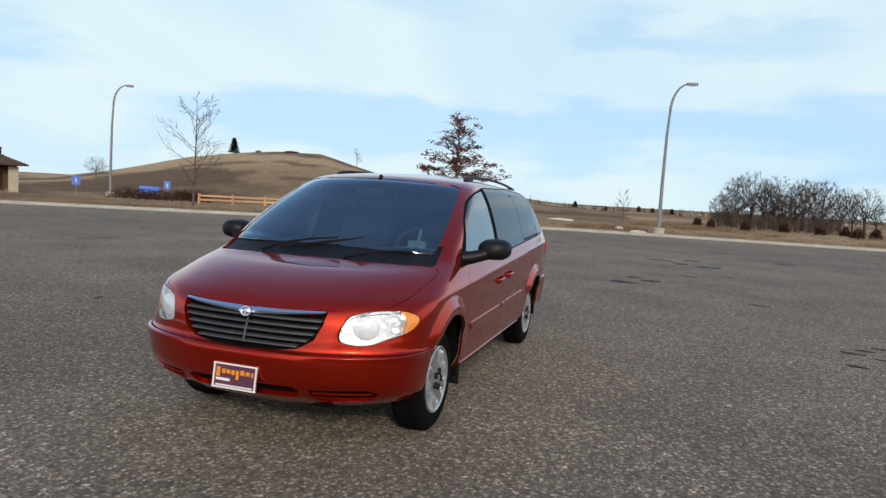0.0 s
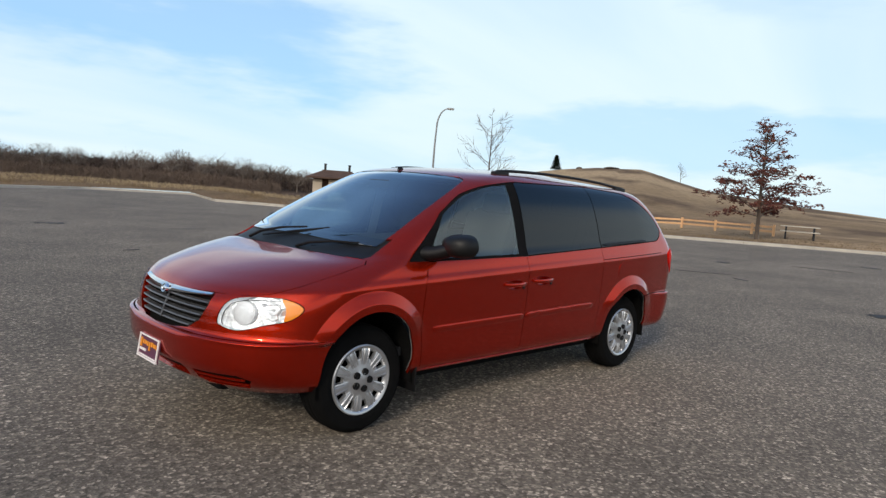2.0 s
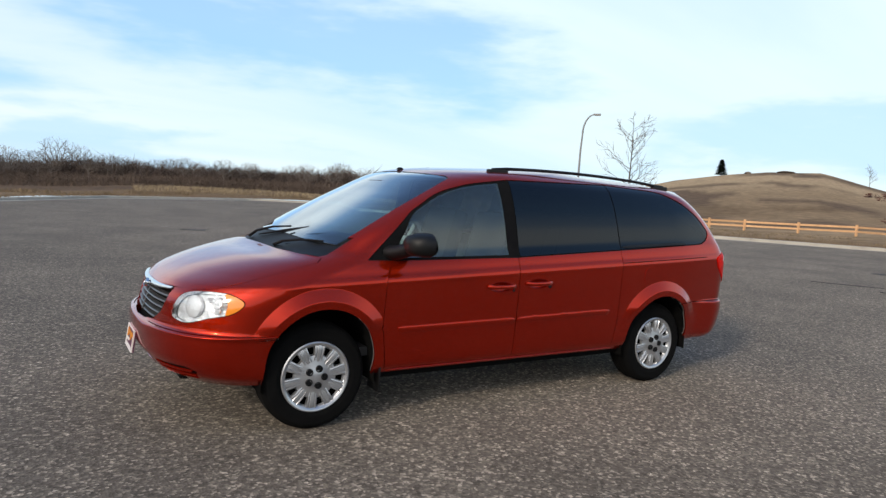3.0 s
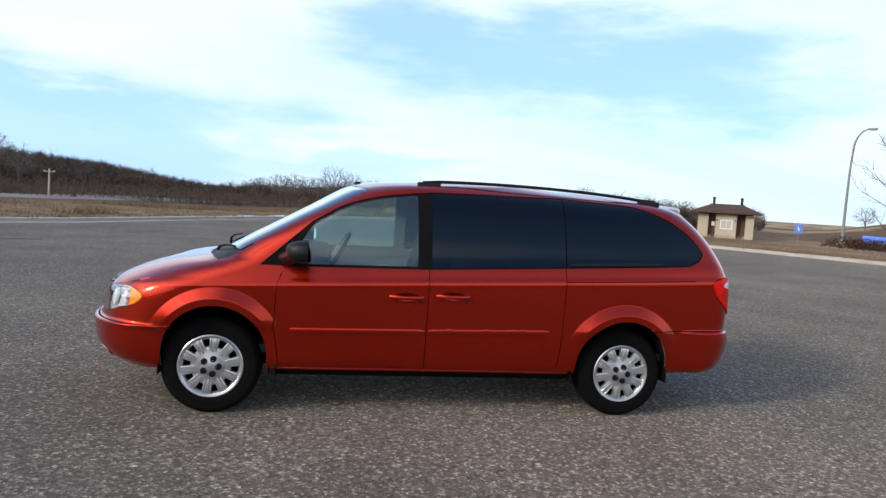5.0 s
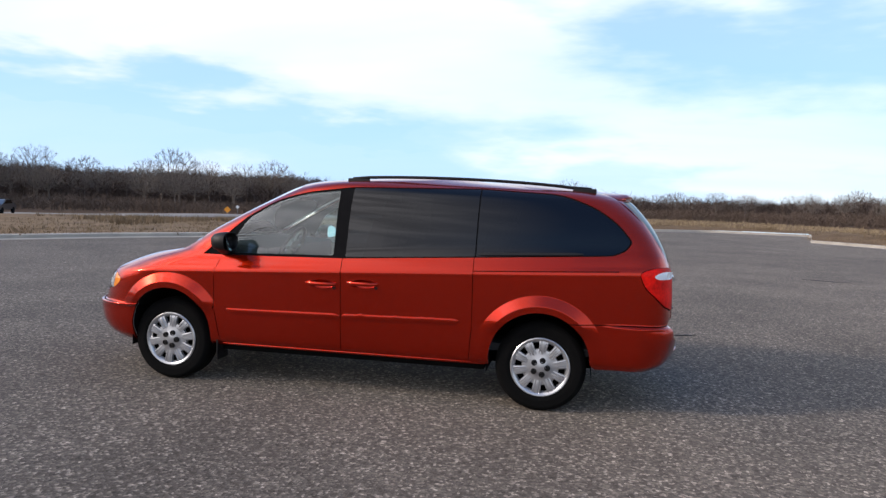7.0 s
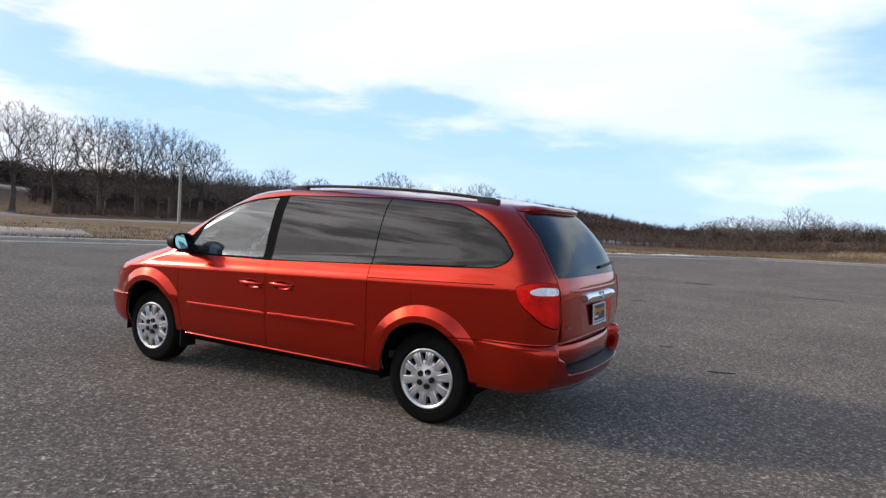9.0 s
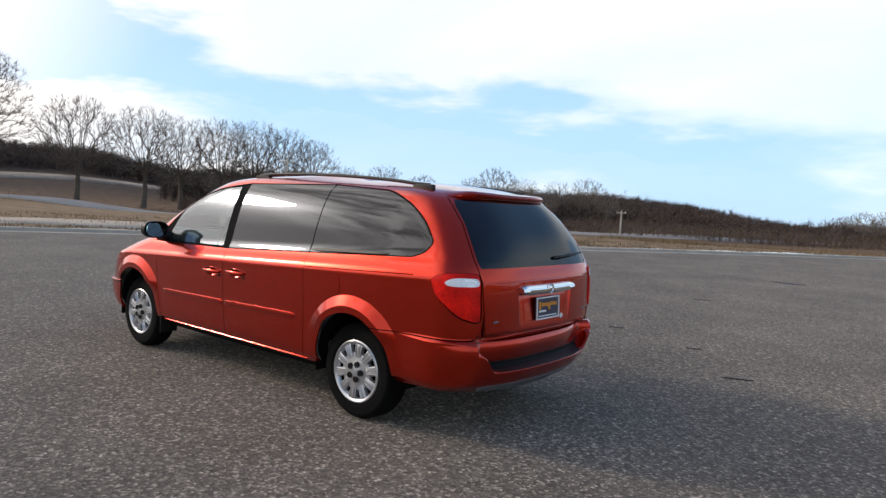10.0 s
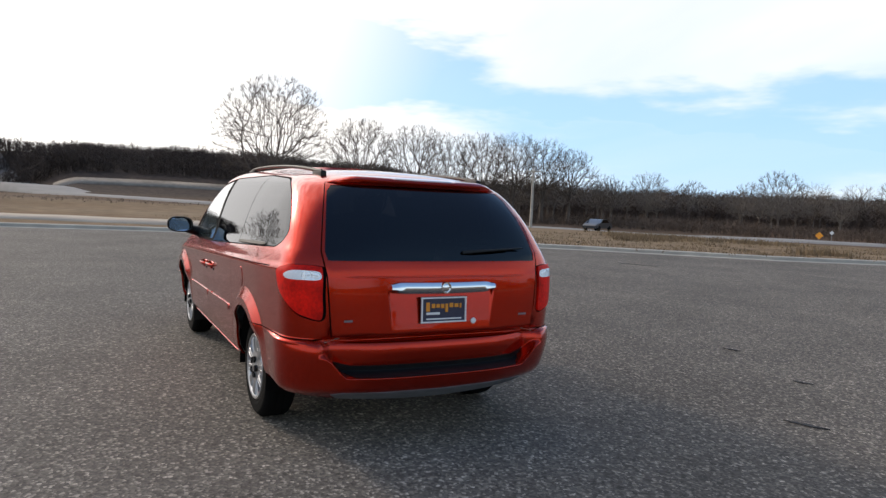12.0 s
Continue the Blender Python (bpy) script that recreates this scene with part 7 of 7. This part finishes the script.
put(sign_post("parking_sign", "blue parking sign with white symbol on a post", SIGN_BLUE, 0.62, 0.72, 1.6), *polar(46.7, 62, -5.65, -2.2), turn=radians(-44))
put(sign_post("parking_sign", "blue parking sign with white symbol on a post", SIGN_BLUE, 0.50, 0.66, 1.6), *polar(40.4, 58, -5.65, -2.2), turn=radians(-48))
x, y = polar(122.4, 90, 6.06, -1.96)
put(sign_post("warning_sign", "orange diamond warning sign by the road", SIGN_YELLOW, 0.62, 0.62, 1.05, True), x, y, turn=radians(32))
put(sign_post("marker_sign", "small white marker sign by the road", WHITE_PAINT, 0.36, 0.36, 1.3, True), *polar(121.6, 90, 6.06, -1.96), turn=radians(32))


def utility_pole(h):
    p = tagged(empty("utility_pole"), "weathered wooden pole with a crossarm beside the road", "utility pole")
    part("pole", tube([(0, 0, -0.2), (0, 0, h)], [0.14, 0.10], 10), POLE_WOOD, p, "", True)
    bm = bmesh.new()
    box(bm, (0, -0.12, h - 0.35), (1.3, 0.09, 0.11), None, 0.01)
    arm = part("crossarm", bm, POLE_WOOD, p)
    for xx in (-0.55, 0.0, 0.55):
        bm = bmesh.new()
        lathe(bm, [(0.03, 0), (0.045, -0.06), (0.03, -0.12), (0.001, -0.13)], Matrix.Translation((xx, -0.12, h - 0.30)) @ Matrix.Rotation(radians(-90), 4, "X"), 10)
        part("insulator", bm, WHITE_PAINT, arm)
    return p


POLE_WOOD = material("weathered_pole", (0.40, 0.36, 0.31), 0.9, vary=0.15, scale=2, fine=25, bump=0.2)
put(utility_pole(5.6), *polar(144.2, 62, 6.06, -1.96), turn=radians(50))
put(utility_pole(3.4), *polar(112.0, 96, 2.0, -5.5), turn=radians(10))


def rail_fence(pts):
    """A new split-rail fence with square posts and two rails."""
    f = tagged(empty("rail_fence"), "new pale wooden two-rail fence below the hill", "fence")
    posts = []
    for (ax, ay), (bx, by) in zip(pts, pts[1:]):
        n = max(1, round(math.hypot(bx - ax, by - ay) / 2.7))
        posts += [(ax + (bx - ax) * i / n, ay + (by - ay) * i / n) for i in range(n)]
    posts.append(pts[-1])
    zs = [land(*p) for p in posts]
    for p, z in zip(posts, zs):
        bm = bmesh.new()
        box(bm, (*p, z + 0.33), (0.13, 0.13, 0.82), None, 0.015)
        part("post", bm, FENCE_WOOD, f)
    for (a, za), (b, zb) in zip(zip(posts, zs), zip(posts[1:], zs[1:])):
        for h in (0.30, 0.58):
            bm = bmesh.new()
            d = Vector((b[0] - a[0], b[1] - a[1], zb - za))
            m = Matrix.Translation((Vector((*a, za + h)) + Vector((*b, zb + h))) / 2) @ d.to_track_quat("X", "Z").to_matrix().to_4x4()
            box(bm, (0, 0, 0), (d.length, 0.06, 0.13), m, 0.012)
            part("rail", bm, FENCE_WOOD, f)
    return f


rail_fence([(34.0, 28.8), (39.1, 24.1), (42.1, 18.2), (41.3, 13.0), (40.9, 11.5)])


def picnic_table():
    t = tagged(empty("picnic_table"), "picnic table with pale top and dark frame", "table")
    for k in range(5):
        bm = bmesh.new()
        box(bm, (0, -0.30 + 0.15 * k, 0.74), (2.1, 0.14, 0.045), None, 0.006)
        part("top_plank", bm, STONE, t)
    for y in (-0.72, 0.72):
        for k in (0, 1):
            bm = bmesh.new()
            box(bm, (0, y + 0.14 * k - 0.07, 0.44), (2.1, 0.13, 0.045), None, 0.006)
            part("bench_plank", bm, STONE if k else BROWN_WOOD, t)
    for x in (-0.75, 0.75):
        for s in (-1, 1):
            bm = bmesh.new()
            tube_into(bm, [(x, s * 0.75, 0), (x, s * 0.28, 0.72)], 0.05, 6)
            part("leg", bm, DARK_METAL, t)
        bm = bmesh.new()
        box(bm, (x, 0, 0.40), (0.06, 1.5, 0.08))
        part("brace", bm, DARK_METAL, t)
    return t


put(picnic_table(), 39.4, 9.5, turn=radians(108))


def boulder(x, y, sx, sy, sz, seed, label, mat):
    bm = bmesh.new()
    bmesh.ops.create_icosphere(bm, subdivisions=3, radius=1)
    for v in bm.verts:
        n = 1 + 0.25 * noise.noise(v.co * 1.3 + Vector((seed, 0, 0))) + 0.08 * noise.noise(v.co * 4 + Vector((seed, 2, 0)))
        v.co = Vector((v.co.x * sx * n, v.co.y * sy * n, max(-0.3, v.co.z) * sz * n))
    me = bpy.data.meshes.new("boulder"); bm.to_mesh(me); bm.free()
    me.materials.append(mat)
    me.polygons.foreach_set("use_smooth", [True] * len(me.polygons))
    ob = new("boulder", me)
    ob.location = (x, y, land(x, y) + 0.02)
    return tagged(ob, label, "rock")


x, y = polar(9.8, 56, -4.53, -3.68)
boulder(x, y, 0.5, 1.1, 0.16, 3, "flat pale stone slab lying on dry grass", STONE)
boulder(34.9, -0.9, 0.35, 0.5, 0.14, 4, "pale stone beside the lamp's foot", STONE)
boulder(*polar(3.4, 43, -5.65, -2.2), 0.25, 0.3, 0.2, 5, "small tan stone at the kerb", STONE)
for az, d, sx in ((31.0, 220, 2.4), (33.6, 220, 1.0)):
    x, y = polar(az, d, -5.65, -2.2)
    boulder(x, y, sx, sx, 0.5, az, "dark boulder on top of the hill", BARK)


def hedge_bush(seed, w, h):
    """A low brown bush of many small twigs."""
    rng = random.Random(seed)
    vs, fs = [], []
    for _ in range(900):
        an, r = rng.uniform(0, 6.28), rng.random() ** 0.5
        z = h * (1 - r * r) ** 0.5 * rng.uniform(0.2, 1.05)
        p = Vector((math.cos(an) * r * w, math.sin(an) * r * w * 0.6, z))
        d = Vector((rng.gauss(0, .14), rng.gauss(0, .14), rng.uniform(0, .2)))
        s = Vector((rng.gauss(0, .03), rng.gauss(0, .03), 0))
        k = len(vs)
        vs += [p - s, p + s, p + d]
        fs.append((k, k + 1, k + 2))
    return tagged(mesh_ob("bush", vs, fs, HEDGE), "low brown bush in the planted bed", "bush", "bushes in the bed")


for k, (az, d, w) in enumerate(((43.2, 57, 1.5), (42.2, 57.5, 1.4), (41.2, 57, 1.3), (39.6, 55, 1.2), (38.9, 55, 1.0), (38.0, 55, .9))):
    put(hedge_bush(70 + k, w, 0.85), *polar(az, d, -5.65, -2.2), turn=radians(-50))
for k, (az, d, w) in enumerate(((-13.6, 56, .7), (-14.7, 57, .6), (-11.2, 58, .6), (-12.8, 60, .5), (-3.6, 60, .5), (-2.6, 66, .6), (-6.1, 58, .6), (-8.8, 60, .6))):
    bush = hedge_bush(90 + k, w, 0.7)
    tagged(bush, "small dark round bush on the dry slope", "bush", "bushes on the slope")
    put(bush, *polar(az, d, -5.65, -2.2))


def blue_cart():
    """A bright blue plastic bench."""
    c = tagged(empty("blue_bench"), "bright blue plastic bench in the planted bed", "bench")
    bm = bmesh.new()
    box(bm, (0, 0, 0.62), (1.5, 0.45, 0.09), None, 0.03)
    part("seat", bm, TARP_BLUE, c, "", True)
    bm = bmesh.new()
    box(bm, (0, 0.26, 0.92), (1.5, 0.08, 0.42), Matrix.Rotation(radians(-6), 4, "X"), 0.03)
    part("backrest", bm, TARP_BLUE, c, "", True)
    for x in (-0.6, 0.6):
        bm = bmesh.new()
        box(bm, (x, 0.05, 0.29), (0.09, 0.45, 0.60), None, 0.02)
        part("leg", bm, TARP_BLUE, c, "", True)
    return c


put(blue_cart(), *polar(41.7, 59.5, -5.65, -2.2), turn=radians(-48))


def far_car():
    """A dark sedan on the highway."""
    car = tagged(empty("sedan"), "dark sedan on the pale highway", "car")
    prof = [(-2.25, .35), (-2.28, .62), (-2.1, .78), (-1.2, .90), (-0.55, 1.36), (0.75, 1.40), (1.45, .98), (2.15, .93), (2.28, .7), (2.25, .35)]
    bm = bmesh.new()
    prism(bm, prof, -0.86, 0.86)
    bmesh.ops.bevel(bm, geom=[e for e in bm.edges if abs(e.verts[0].co.y - e.verts[1].co.y) < 0.01], offset=0.10, segments=2, affect="EDGES")
    part("body", bm, CAR_DARK, car, "dark body", True)
    for s in (-1, 1):
        bm = bmesh.new()
        prism(bm, [(-1.0, .95), (-0.5, 1.30), (0.70, 1.33), (1.2, 1.0)], s * 0.865, s * 0.855)
        part("side_window", bm, GLASS_DARK, car)
        for x in (-1.4, 1.4):
            bm = bmesh.new()
            lathe(bm, [(0.001, -0.1), (0.22, -0.1), (0.31, -0.08), (0.32, 0.08), (0.001, 0.1)], Matrix.Translation((x, s * 0.80, 0.32)), 20)
            part("wheel", bm, RUBBER, car, "", True)
    return car


CAR_DARK = material("dark_car_paint", (0.02, 0.022, 0.026), 0.3, 0.2, coat=1.0)
x, y = polar(138.7, 79, 6.06, -1.96)
put(far_car(), x, y, turn=radians(115), z=land(x, y) + 0.12)

# ---- marks on the asphalt ----
TAR = material("tar_patch", (0.028, 0.026, 0.025), 0.7, vary=0.25, scale=6, fine=50, bump=0.2)


def tar_patch(x, y, ln, w, turn, seed):
    """A thin ragged streak of tar or debris on the lot."""
    rng = random.Random(seed)
    n = 26
    edge = [(math.cos(a) * ln / 2 * rng.uniform(0.55, 1.15), math.sin(a) * w / 2 * rng.uniform(0.2, 1.3)) for a in [2 * math.pi * k / n for k in range(n)]]
    bm = bmesh.new()
    lo = [bm.verts.new((a * 1.04, b * 1.08, 0.0)) for a, b in edge]
    hi = [bm.verts.new((a, b, 0.006)) for a, b in edge]
    bm.faces.new(hi)
    for k in range(n):
        bm.faces.new((lo[k], lo[(k + 1) % n], hi[(k + 1) % n], hi[k]))
    bmesh.ops.recalc_face_normals(bm, faces=bm.faces)
    me = bpy.data.meshes.new("tar_streak"); bm.to_mesh(me); bm.free()
    me.materials.append(TAR)
    ob = new("tar_streak", me)
    ob.matrix_basis = pose(x, y, 0.004, 0, 0, turn)
    return tagged(ob, "thin dark tar streak on the worn asphalt", "tar streak", "tar streaks")


for k, (x, y, ln, w, tn) in enumerate(((3.12, 2.73, .30, .05, 25), (0.75, 9.1, .35, .06, 10), (8.62, -1.55, .9, .24, 72), (9.25, -2.1, .7, .18, 80), (9.7, -1.7, .6, .16, 75), (14.3, -3.5, 1.0, .34, 72), (14.7, -2.8, .6, .26, 78), (15.6, -2.2, 1.3, .2, 75), (16.4, -3.1, .8, .2, 70), (11.8, -3.84, .25, .10, 70), (11.0, -2.9, .4, .10, 75), (3.15, -4.42, .26, .08, 70), (3.4, -4.62, .22, .07, 75), (3.65, -4.85, .24, .08, 68), (2.38, -4.30, .2, .08, 72), (2.9, -4.7, .18, .06, 74), (2.6, -4.9, .3, .05, 80), (6.8, -3.9, .3, .06, 62), (18, -6.0, 1.0, .3, 72), (5.2, -5.6, .3, .05, 60), (12, 3.0, 1.4, .07, -60), (18, 2, 1.5, .1, -75), (21.4, 1.6, 1.0, .2, 80), (16, 4.2, .7, .2, 75), (11.5, 1.9, .4, .1, 70), (1.0, 15.4, 1.3, .25, 5), (-8, 12, 1.2, .07, 30), (4, 14, 1.0, .08, 5), (7.5, 11, .9, .07, -20), (2.3, 3.9, .2, .04, 20), (1.05, 4.5, .2, .04, 15))):
    tar_patch(x, y, ln * 0.62 if w >= 0.15 else ln, w * 1.9 if w >= 0.15 else w, tn, 200 + k)
